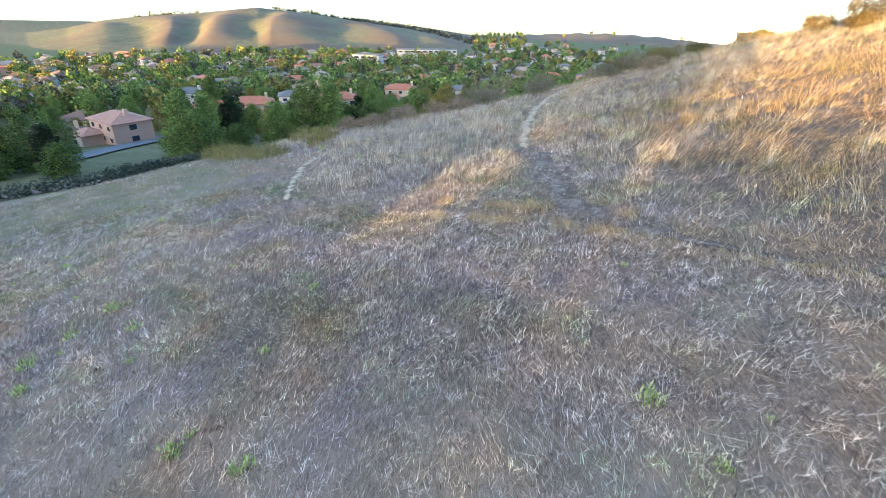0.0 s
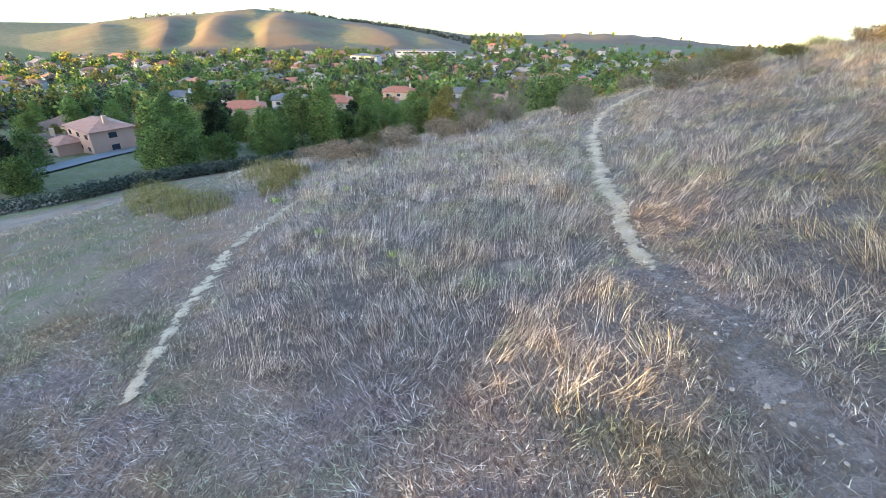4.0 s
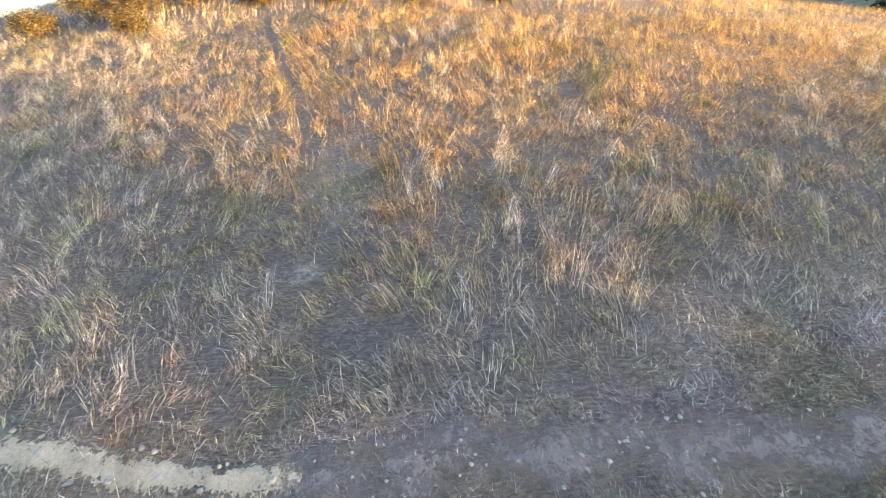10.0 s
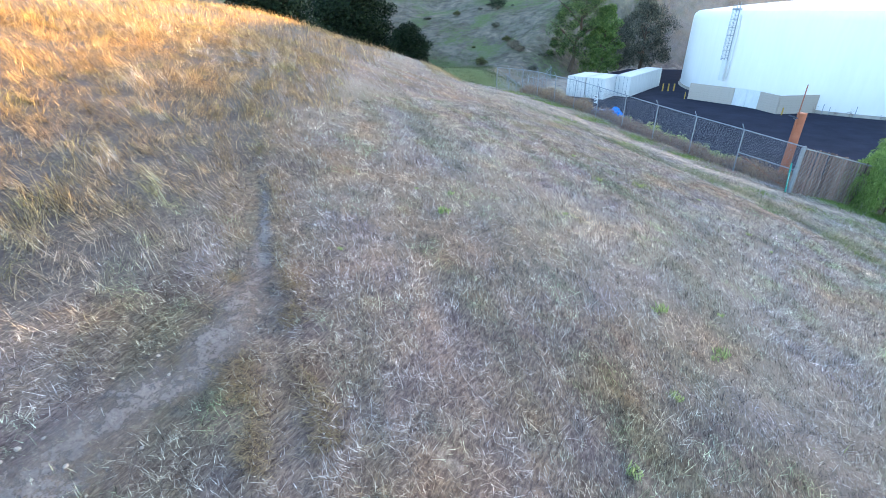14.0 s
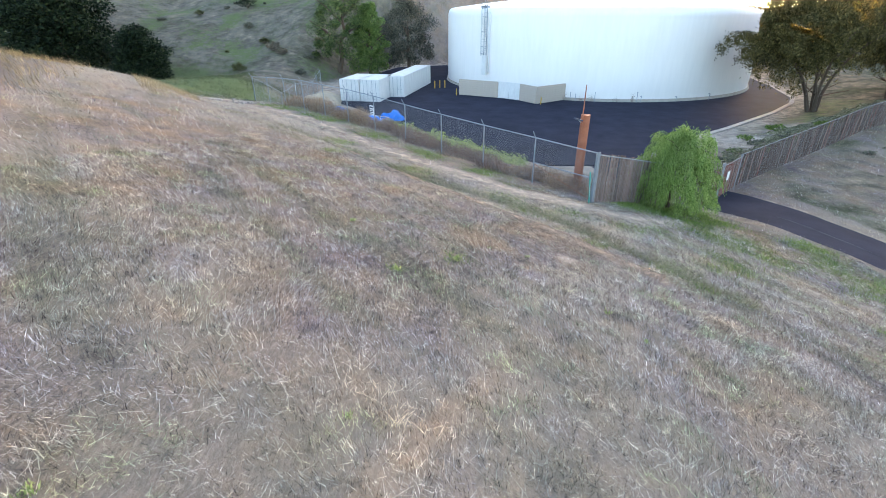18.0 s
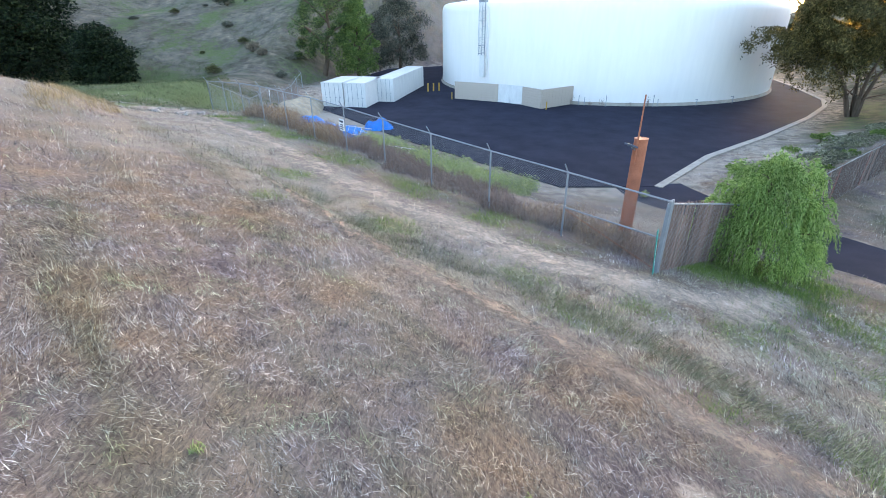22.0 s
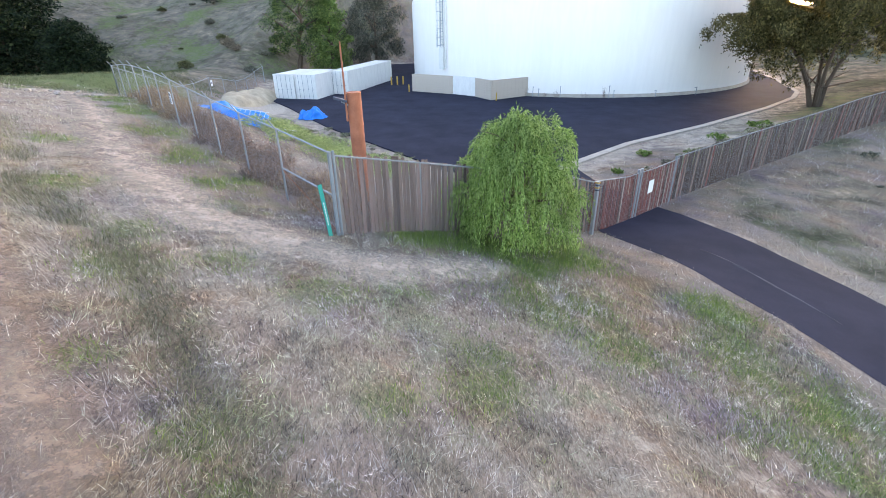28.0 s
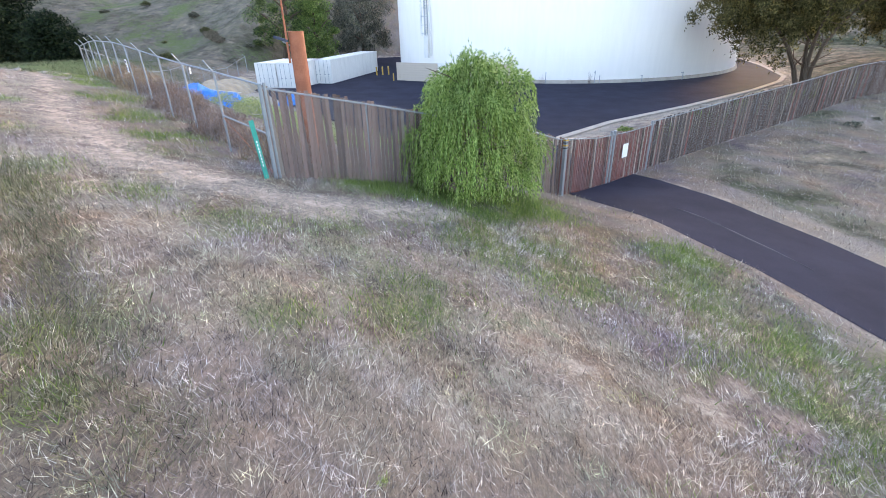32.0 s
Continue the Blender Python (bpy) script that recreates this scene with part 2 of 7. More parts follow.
    # litter colour, darkened to carry the shade under tall grass
    litter_shade = ramp(nt, straw, ((0.3, (0.066, 0.054, 0.048)), (0.55, (0.180, 0.149, 0.130)), (0.75, (0.33, 0.285, 0.245))))
    col = mixc(nt, zone("litter_shade"), dry, litter_shade)
    col = mixc(nt, zone("pale"), col, pale)
    col = mixc(nt, zone("scrub"), col, scrub)
    col = mixc(nt, zone("green"), col, grass)
    col = mixc(nt, zone("dirt"), col, dirt)
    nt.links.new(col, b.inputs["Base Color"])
    b.inputs["Roughness"].default_value = 0.95
    b.inputs["Specular IOR Level"].default_value = 0.1
    bump(nt, b, maths(nt, "ADD", straw, maths(nt, "MULTIPLY", mid, 1.5)), 0.8, 0.06)
    return m


def far_hill_material():
    m, nt, b = material("far_dry_hill")
    a = nt.nodes.new("ShaderNodeAttribute")
    a.attribute_name = "scrub"
    co = nt.nodes.new("ShaderNodeTexCoord").outputs["Object"]
    n1, n2 = noise_tex(nt, 0.012, 6, 0.6, co), noise_tex(nt, 0.09, 5, 0.7, co)
    dry = ramp(nt, n1, ((0.3, (0.098, 0.074, 0.052)), (0.5, (0.122, 0.091, 0.062)), (0.7, (0.152, 0.112, 0.075))))
    green = ramp(nt, n2, ((0.35, (0.075, 0.08, 0.042)), (0.65, (0.15, 0.14, 0.075))))
    s = maths(nt, "ADD", a.outputs["Fac"], maths(nt, "MULTIPLY", maths(nt, "SUBTRACT", n1, 0.5), 1.2))
    nt.links.new(mixc(nt, ramp(nt, s, ((0.45, (0, 0, 0)), (0.75, (1, 1, 1)))), dry, green), b.inputs["Base Color"])
    b.inputs["Roughness"].default_value = 0.95
    bump(nt, b, n2, 0.5, 2.0)
    return m


M_GROUND = ground_material()
M_FARHILL = far_hill_material()
M_ASPHALT = plain("asphalt", (0.028, 0.029, 0.045), 0.85, 0, 0.42, 0.5, 60, 0.5, 0.006)


def worn_edges(mat, bare, soft=0.6):
    """The dirt gives way to the ground below in ragged patches towards its edges."""
    nt = mat.node_tree
    at = nt.nodes.new("ShaderNodeAttribute")
    at.attribute_name = "edge"
    co = nt.nodes.new("ShaderNodeTexCoord")
    total = at.outputs["Fac"]
    for scale, gain in ((2.4, 2.2), (9.0, 2.0), (34.0, 1.4)):
        no = nt.nodes.new("ShaderNodeTexNoise")
        no.inputs["Scale"].default_value = scale
        no.inputs["Detail"].default_value = 3.0
        nt.links.new(co.outputs["Object"], no.inputs["Vector"])
        ma = nt.nodes.new("ShaderNodeMath")
        ma.operation = "MULTIPLY_ADD"
        ma.inputs[1].default_value = gain
        nt.links.new(no.outputs["Fac"], ma.inputs[0])
        nt.links.new(total, ma.inputs[2])
        total = ma.outputs[0]
    mr = nt.nodes.new("ShaderNodeMapRange")
    mr.inputs["From Min"].default_value = bare
    mr.inputs["From Max"].default_value = bare + soft
    nt.links.new(total, mr.inputs["Value"])
    gap, mix = nt.nodes.new("ShaderNodeBsdfTransparent"), nt.nodes.new("ShaderNodeMixShader")
    out = nt.nodes["Material Output"]
    nt.links.new(mr.outputs["Result"], mix.inputs["Fac"])
    nt.links.new(nt.nodes["Principled BSDF"].outputs["BSDF"], mix.inputs[1])
    nt.links.new(gap.outputs["BSDF"], mix.inputs[2])
    nt.links.new(mix.outputs["Shader"], out.inputs["Surface"])
    return mat


M_TRAIL = worn_edges(plain("trodden_dirt", (0.45, 0.355, 0.245), 0.95, 0, 0.5, 2.0, 30, 0.7, 0.03), 3.12)
M_FAINT = worn_edges(plain("half_grown_dirt", (0.40, 0.335, 0.25), 0.95, 0, 0.5, 2.0, 30, 0.7, 0.03), 2.86, 0.6)
M_SOIL = worn_edges(plain("brown_soil", (0.25, 0.185, 0.14), 0.95, 0, 0.45, 2.0, 30, 0.7, 0.03), 2.35, 1.5)
M_PATH = worn_edges(plain("trampled_earth", (0.40, 0.32, 0.255), 0.95, 0, 0.35, 1.6, 30, 0.6, 0.02), 2.4, 1.3)
M_WORN = worn_edges(plain("worn_track_dirt", (0.20, 0.168, 0.152), 0.95, 0, 0.5, 2.0, 30, 0.8, 0.03), 2.5, 1.2)
M_ASPHALT.node_tree.nodes["Principled BSDF"].inputs["Specular IOR Level"].default_value = 0.05
M_CONCRETE = plain("concrete", (0.38, 0.33, 0.275), 0.9, 0, 0.3, 1.5, 40, 0.4, 0.01)
M_TANK = plain("tank_paint", (0.84, 0.79, 0.74), 0.45, 0, 0.05, 0.25, 2.0, 0.05, 0.01, (1, 1, 0.15))
M_WHITE = plain("white_paint", (0.74, 0.715, 0.68), 0.5, 0, 0.12, 1.5, 12, 0.1, 0.005, (1, 1, 0.3))
M_BLOCK = plain("concrete_block", (0.50, 0.415, 0.34), 0.9, 0, 0.2, 2.0, 30, 0.4, 0.01)
M_STEEL = plain("galvanised_steel", (0.29, 0.315, 0.34), 0.5, 0.5, 0.2, 6, 60, 0.1, 0.003)
M_WIRE = plain("chain_wire", (0.34, 0.355, 0.37), 0.5, 0.6, 0.2, 6, 60, 0, 0.003)
M_SLAT = plain("weathered_slat", (0.195, 0.125, 0.105), 0.85, 0, 0.5, 1.6, 30, 0.4, 0.004, (1, 1, 0.1), 0.4)
M_SLAT_DARK = plain("dark_weathered_slat", (0.078, 0.050, 0.043), 0.85, 0, 0.5, 1.6, 30, 0.4, 0.004, (1, 1, 0.1), 0.4)
M_SLAT_RED = plain("redwood_slat", (0.165, 0.052, 0.042), 0.8, 0, 0.45, 1.6, 30, 0.4, 0.004, (1, 1, 0.1), 0.4)
M_SLAT_PALE = plain("bleached_slat", (0.31, 0.245, 0.205), 0.85, 0, 0.3, 1.6, 30, 0.4, 0.004, (1, 1, 0.1), 0.4)
M_RUST = plain("rust_brown_paint", (0.36, 0.13, 0.07), 0.75, 0, 0.3, 2.5, 30, 0.3, 0.005)
M_MOUND = plain("pale_earth", (0.42, 0.345, 0.245), 0.95, 0, 0.4, 1.2, 14, 0.8, 0.05)
M_SCUFF = plain("scuffed_asphalt", (0.068, 0.068, 0.085), 0.9, 0, 0.4, 2.0, 40, 0.3, 0.005)
M_TARP = plain("blue_tarp", (0.010, 0.20, 0.66), 0.45, 0, 0.3, 1.2, 8, 0.4, 0.03)
M_TEAL = plain("teal_plastic", (0.02, 0.30, 0.235), 0.5, 0, 0.15, 3, 30, 0, 0)
M_SIGN = plain("sign_white", (0.78, 0.78, 0.76), 0.5, 0, 0.06, 3, 30, 0, 0)
M_INK = plain("sign_ink", (0.06, 0.07, 0.10), 0.6, 0, 0.1, 3, 30, 0, 0)
M_YELLOW = plain("yellow_paint", (0.55, 0.34, 0.06), 0.6, 0, 0.2, 3, 30, 0.1, 0.004)
M_BARK = plain("bark", (0.11, 0.078, 0.055), 0.95, 0, 0.4, 4, 30, 0.8, 0.03, (1, 1, 0.25))
M_DEADWOOD = plain("dead_wood", (0.15, 0.125, 0.11), 0.95, 0, 0.3, 4, 30, 0.5, 0.02)
M_STONE = plain("pale_stone", (0.36, 0.32, 0.28), 0.9, 0, 0.25, 6, 40, 0.5, 0.01)
M_STUCCO = plain("stucco", (0.40, 0.33, 0.26), 0.9, 0, 0.08, 0.6, 12, 0.1, 0.01)
M_STUCCO_PINK = plain("pink_stucco", (0.42, 0.29, 0.23), 0.9, 0, 0.08, 0.6, 12, 0.1, 0.01)
M_STUCCO_WHITE = plain("white_stucco", (0.46, 0.43, 0.40), 0.9, 0, 0.08, 0.6, 12, 0.1, 0.01)
M_TILE = plain("clay_tile", (0.36, 0.15, 0.095), 0.85, 0, 0.3, 1.0, 6, 0.6, 0.05, (1, 1, 1))
M_TILE_BROWN = plain("brown_tile", (0.16, 0.105, 0.08), 0.85, 0, 0.3, 1.0, 6, 0.6, 0.05)
M_TILE_GREY = plain("grey_tile", (0.15, 0.145, 0.15), 0.85, 0, 0.3, 1.0, 6, 0.6, 0.05)
M_TILE_ROSE = plain("rose_tile", (0.36, 0.215, 0.165), 0.85, 0, 0.25, 1.0, 6, 0.6, 0.05)
M_TILE_PALE = plain("pale_tile", (0.30, 0.235, 0.20), 0.85, 0, 0.2, 1.0, 6, 0.4, 0.05)
M_PANE = plain("window_pane", (0.03, 0.04, 0.055), 0.12, 0, 0.1, 1, 4, 0, 0)
M_ROADGREY = plain("street_asphalt", (0.16, 0.165, 0.18), 0.85, 0, 0.15, 0.2, 10, 0.1, 0.01)
M_DRY = leafy("dry_grass", ((0.0, (0.055, 0.045, 0.043)), (0.35, (0.205, 0.174, 0.163)), (0.65, (0.43, 0.388, 0.352)), (0.87, (0.70, 0.68, 0.63)), (1.0, (0.86, 0.86, 0.84))), 0.7, 0.2, field=True)
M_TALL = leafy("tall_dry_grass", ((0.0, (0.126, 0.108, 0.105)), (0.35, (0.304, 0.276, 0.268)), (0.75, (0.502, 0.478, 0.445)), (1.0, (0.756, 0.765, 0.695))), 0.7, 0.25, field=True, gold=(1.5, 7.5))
M_COARSE = leafy("coarse_grass", ((0.0, (0.08, 0.095, 0.05)), (0.5, (0.22, 0.235, 0.14)), (1.0, (0.52, 0.50, 0.36))), 0.7, 0.2)
M_SWALE = leafy("swale_grass", ((0.0, (0.04, 0.055, 0.028)), (0.5, (0.105, 0.135, 0.065)), (1.0, (0.27, 0.28, 0.16))), 0.7, 0.2)
M_STRAWGOLD = leafy("yellow_straw", ((0.0, (0.20, 0.155, 0.085)), (0.5, (0.36, 0.285, 0.165)), (1.0, (0.56, 0.47, 0.30))), 0.7, 0.25)
M_STALK = leafy("straw_stalk", ((0.0, (0.30, 0.262, 0.228)), (0.5, (0.60, 0.556, 0.495)), (1.0, (0.78, 0.765, 0.71))), 0.6, 0.2, field=True)
M_GREEN = leafy("green_grass", ((0.0, (0.07, 0.125, 0.03)), (0.5, (0.16, 0.26, 0.06)), (1.0, (0.36, 0.44, 0.14))), 0.6, 0.3)
M_SPROUT = leafy("green_sprout", ((0.0, (0.22, 0.28, 0.11)), (0.6, (0.38, 0.48, 0.19)), (1.0, (0.58, 0.64, 0.30))), 0.6, 0.45)
M_WILLOW = leafy("willow_leaf", ((0.0, (0.07, 0.13, 0.03)), (0.45, (0.24, 0.37, 0.095)), (1.0, (0.48, 0.61, 0.23))), 0.55, 0.3)
M_PINE = leafy("pine_needle", ((0.0, (0.024, 0.046, 0.02)), (0.6, (0.084, 0.14, 0.045)), (1.0, (0.22, 0.28, 0.09))), 0.6, 0.2)
M_HEDGE = leafy("hedge_leaf", ((0.0, (0.035, 0.05, 0.042)), (0.6, (0.085, 0.11, 0.09)), (1.0, (0.15, 0.18, 0.145))), 0.6, 0.15)
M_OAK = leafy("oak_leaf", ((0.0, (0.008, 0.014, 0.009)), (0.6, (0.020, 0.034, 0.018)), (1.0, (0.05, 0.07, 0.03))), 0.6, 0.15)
M_EUC = leafy("gum_leaf", ((0.0, (0.035, 0.04, 0.03)), (0.6, (0.085, 0.09, 0.07)), (1.0, (0.18, 0.185, 0.15))), 0.6, 0.2)
M_PEPPER = leafy("pepper_leaf", ((0.0, (0.045, 0.045, 0.018)), (0.6, (0.115, 0.11, 0.045)), (1.0, (0.25, 0.22, 0.09))), 0.6, 0.5)
M_TREE = leafy("town_leaf", ((0.0, (0.035, 0.065, 0.022)), (0.5, (0.095, 0.15, 0.045)), (1.0, (0.19, 0.25, 0.075))), 0.6, 0.3)
M_TREE_YELLOW = leafy("yellowing_leaf", ((0.0, (0.085, 0.09, 0.03)), (0.5, (0.17, 0.165, 0.045)), (1.0, (0.28, 0.24, 0.07))), 0.6, 0.2)
M_TREE_LIGHT = leafy("poplar_leaf", ((0.0, (0.07, 0.125, 0.035)), (0.5, (0.15, 0.235, 0.065)), (1.0, (0.27, 0.36, 0.11))), 0.6, 0.3)
M_BUSH = leafy("grey_bush", ((0.0, (0.085, 0.073, 0.056)), (0.5, (0.21, 0.18, 0.135)), (1.0, (0.38, 0.33, 0.245))), 0.8, 0.15)
M_BUSH_GREEN = leafy("olive_bush", ((0.0, (0.04, 0.05, 0.02)), (0.5, (0.10, 0.11, 0.045)), (1.0, (0.22, 0.21, 0.09))), 0.8, 0.2)
M_SAGE = leafy("sage_leaf", ((0.0, (0.075, 0.08, 0.06)), (0.5, (0.155, 0.158, 0.12)), (1.0, (0.27, 0.265, 0.205))), 0.8, 0.15)
M_TANWEED = leafy("tan_weed", ((0.0, (0.14, 0.10, 0.07)), (0.5, (0.34, 0.25, 0.17)), (1.0, (0.52, 0.42, 0.29))), 0.8, 0.2)
M_YELLOWWEED = leafy("yellow_weed", ((0.0, (0.10, 0.105, 0.045)), (0.5, (0.20, 0.20, 0.08)), (1.0, (0.33, 0.31, 0.14))), 0.8, 0.25)
M_GOLDBUSH = leafy("golden_brush", ((0.0, (0.040, 0.032, 0.016)), (0.5, (0.105, 0.082, 0.040)), (1.0, (0.205, 0.165, 0.083))), 0.8, 0.25)
M_WEED = leafy("dark_weed", ((0.0, (0.105, 0.078, 0.068)), (0.5, (0.25, 0.185, 0.155)), (1.0, (0.44, 0.35, 0.29))), 0.8, 0.15)


# ---- mesh helpers ----
def mesh_of(name, verts, faces, mat, size):
    """A mesh from arrays of corners and of faces with size corners each."""
    me = bpy.data.meshes.new(name)
    verts, faces = np.asarray(verts, np.float32), np.asarray(faces, np.int32)
    me.vertices.add(len(verts))
    me.vertices.foreach_set("co", verts.ravel())
    me.loops.add(faces.size)
    me.loops.foreach_set("vertex_index", faces.ravel())
    me.polygons.add(len(faces))
    me.polygons.foreach_set("loop_start", np.arange(0, faces.size, size, dtype=np.int32))
    me.polygons.foreach_set("loop_total", np.full(len(faces), size, np.int32))
    me.update(calc_edges=True)
    me.materials.append(mat)
    return me


def zone(me, name, values):
    a = me.attributes.new(name, "FLOAT", "POINT")
    a.data.foreach_set("value", np.asarray(values, np.float32))


def part(name, bm, mat, parent=None, label="", smooth=False):
    me = bpy.data.meshes.new(name)
    bm.to_mesh(me)
    bm.free()
    me.materials.append(mat)
    if smooth:
        me.polygons.foreach_set("use_smooth", np.ones(len(me.polygons), bool))
    ob = new(name, me)
    if parent:
        ob.parent = parent
    if label:
        ob["label"] = label
    return ob


def part_np(name, verts, faces, mat, size, parent=None, smooth=False):
    me = mesh_of(name, verts, faces, mat, size)
    if smooth:
        me.polygons.foreach_set("use_smooth", np.ones(len(me.polygons), bool))
    ob = new(name, me)
    if parent:
        ob.parent = parent
    return ob


def box(bm, lo, hi, m=None, bevel=0.0):
    c = [(a + b) / 2 for a, b in zip(lo, hi)]
    s = [b - a for a, b in zip(lo, hi)]
    r = bmesh.ops.create_cube(bm, size=1, matrix=(m or Matrix()) @ Matrix.Translation(c) @ Matrix.Diagonal((*s, 1)))
    if bevel:
        es = list({e for v in r["verts"] for e in v.link_edges})
        bmesh.ops.bevel(bm, geom=es, offset=bevel, segments=1, affect="EDGES")
    return bm


def rod(bm, a, b, r0, r1=None, n=8):
    a, b = Vector(a), Vector(b)
    d = b - a
    m = Matrix.Translation((a + b) / 2) @ d.to_track_quat("Z", "Y").to_matrix().to_4x4()
    bmesh.ops.create_cone(bm, cap_ends=True, segments=n, radius1=r0, radius2=r0 if r1 is None else r1, depth=d.length, matrix=m)
    return bm


def empty(name, x, y, z, rz=0, **tags):
    ob = new(name)
    ob.empty_display_size = 0.1
    ob.matrix_world = pose(x, y, z, 0, 0, rz)
    return tagged(ob, **tags)


# ---- the lie of the land ----
SWELLS = [
    (-36, (1.27, 0.57, 1.12, -1.3, 0.95, -0.63, -2.78, 0.67)), (-20, (0.12, -1.89, -0.23, -1.01, 0.36, 2.03, -0.85, -0.56)),
    (-4, (-0.68, 1.05, -0.82, 2.98, 0.52, 0.68, 0.52, -1.44)), (12, (-2.74, 0.14, -1.97, 1.86, -0.14, -0.11, 1.03, -0.84)),
    (28, (-1.81, -0.67, 2.92, 0.96, 2.55, 3.3, 0.88, -1.03)), (44, (-1.32, -2.79, 0.56, 0.07, 1.92, 0.91, 0.78, 0.95)),
]
PAD_Z = -10.8
RUT = [(5.4, -16.0), (2.6, -12.9), (-0.2, -10.1), (-2.3, -8.5), (-3.5, -7.4), (-4.4, -6.6), (-5.9, -5.5)]
FURROW = [(9.0, -19.6), (4.4, -15.6), (2.2, -13.4), (1.0, -12.3), (-0.9, -11.3), (-2.5, -10.4), (-3.75, -9.5), (-4.6, -8.5), (-5.7, -7.5), (-7.0, -6.5), (-8.4, -5.4)]
TANK_C, TANK_R, TANK_TOP = (-21.3, -83.7), 24.2, 0.3
PAD = [(-12.9, -31.2), (-6.9, -31.0), (4.6, -43.3), (12.2, -53.3), (17.5, -59.5), (20.0, -75.0), (14.0, -100.0), (-21.0, -115.0), (-46.0, -101.0), (-49.6, -86.0), (-47.6, -76.0), (-45.6, -69.0), (-44.0, -63.6), (-41.4, -59.4), (-35.8, -53.2), (-26.8, -44.8), (-19.2, -38.4)]


def smooth(a, b, v):
    t = np.clip((v - a) / (b - a), 0, 1)
    return t * t * (3 - 2 * t)


def near_line(x, y, pts):
    """Distance to a line of points."""
    best = np.full(np.shape(x), 1e9)
    for (ax, ay), (bx, by) in zip(pts[:-1], pts[1:]):
        dx, dy = bx - ax, by - ay
        t = np.clip(((x - ax) * dx + (y - ay) * dy) / (dx * dx + dy * dy), 0, 1)
        best = np.minimum(best, np.hypot(x - ax - t * dx, y - ay - t * dy))
    return best


def inside(x, y, pts):
    hit = np.zeros(np.shape(x), bool)
    for (ax, ay), (bx, by) in zip(pts, pts[1:] + pts[:1]):
        if ay != by:
            hit ^= ((ay > y) != (by > y)) & (x < (bx - ax) * (y - ay) / (by - ay) + ax)
    return hit


def waves(x, y, size, seed):
    """Smooth irregular swell between -1 and 1."""
    v = 0
    for k in range(5):
        a = seed * 1.7 + k * 2.399
        v = v + np.sin((x * math.cos(a) + y * math.sin(a)) / size * (1 + 0.37 * k) + seed * 3.1 + k * 1.3)
    return v / 5


def height(x, y):
    x, y = np.asarray(x, float), np.asarray(y, float)
    cx, cy = np.clip(x, -60, 60), np.clip(y, -70, 85)
    z = -7.8598 + 0.1238 * cx - 0.0689 * cy
    for gx, row in SWELLS:
        for k, a in enumerate(row):
            z = z + a * np.exp(-((cx - gx) ** 2 + (cy + 48 - 16 * k) ** 2) / 450)
    r = np.hypot(x, y)
    az = np.degrees(np.arctan2(x, y))
    north = np.interp(r, [0, 55, 75, 100, 150, 200, 400, 700, 1500, 4200, 6500], [-10, -13.5, -17, -24, -33, -39.5, -57, -69, -87, -262, -430])
    west = np.interp(r, [0, 40, 55, 75, 100, 150, 200, 400], [-10, -12.5, -17.2, -23, -28, -35, -40.5, -57])
    north = north + (np.minimum(north, west) - north) * smooth(8, -18, az)
    # ground behind the compound: a swale and then a hill
    s = -0.90 * y + 0.42 * x
    t = 0.5 * x + 0.866 * y
    south = -7.2 - 2.0 * smooth(0, -40, x) - 2.4 * smooth(54, 74, s) * smooth(22, 42, x)
    south = south + 0.42 * np.maximum(0, s - 72 - 0.55 * np.clip(x - 22, 0, 40) + 6 * waves(x, y, 26, 2.0) + 3.5 * waves(x, y, 9, 6.0)) * smooth(-45, 5, x)
    # added western rise, its crest shaped to shade the slope, with a low saddle
    w = 0.868 * x - 0.496 * y
    top = np.interp(w, [-150, -60, -25, -14, -9, 0, 8, 20, 30, 60], [12, 10, 7, 4.5, -1.2, -1.6, -1.6, 0.5, 1.0, -6])
    south = south + np.clip((-t - 112) / 36, 0, 1) * np.maximum(0, top + 0.5 * waves(x, y, 17, 4.0) * smooth(-9, -16, w) - south) * smooth(190, 160, -t)
    # ground lowered to the west, out of sight, so sun reaches the far hills
    south = np.minimum(south, 60) - 20 * smooth(-90, -180, w) - 50 * smooth(-170, -420, w)
    far = north + (south - north) * smooth(15, -30, y)
    wn_ = smooth(46, 72, np.hypot(x, (y - 6)))
    z = z + (far - z) * wn_
    # the levelled yard
    d = near_line(x, y, PAD + PAD[:1])
    d = np.where(inside(x, y, PAD), 0, d)
    z = PAD_Z + (z - PAD_Z) * smooth(0.0, 12.0, d - 1.0)
    z = z + 0.10 * waves(x, y, 3.1, 1.0) * smooth(70, 40, r) * smooth(2, 8, d) + 0.05 * waves(x, y, 1.2, 5.0) * smooth(60, 30, r) * smooth(2, 8, d)
    z = z - 0.11 * np.exp(-(near_line(x, y, FURROW) / 0.32) ** 2) * (0.7 + 0.6 * waves(x, y, 1.5, 6.0)) + 0.05 * np.exp(-(near_line(x, y, RUT) / 0.5) ** 2)
    z = z + 0.85 * smooth(-0.4, 4.4, 0.75 * (x - 16) + 0.6 * (y + 26)) * np.exp(-((0.6 * (x - 19) - 0.75 * (y + 25)) / 5.5) ** 2) * np.exp(-(np.maximum(0, x - 24) / 7) ** 2)
    z = z - 1.6 * np.exp(-((x - 18.0) ** 2 + (y + 44.2) ** 2) / 26) + 1.0 * np.exp(-((x - 21.5) ** 2 + (y + 67.5) ** 2) / 30)
    z = z - 0.065 * np.exp(-(near_line(x, y, RUT_A) / 0.22) ** 2)
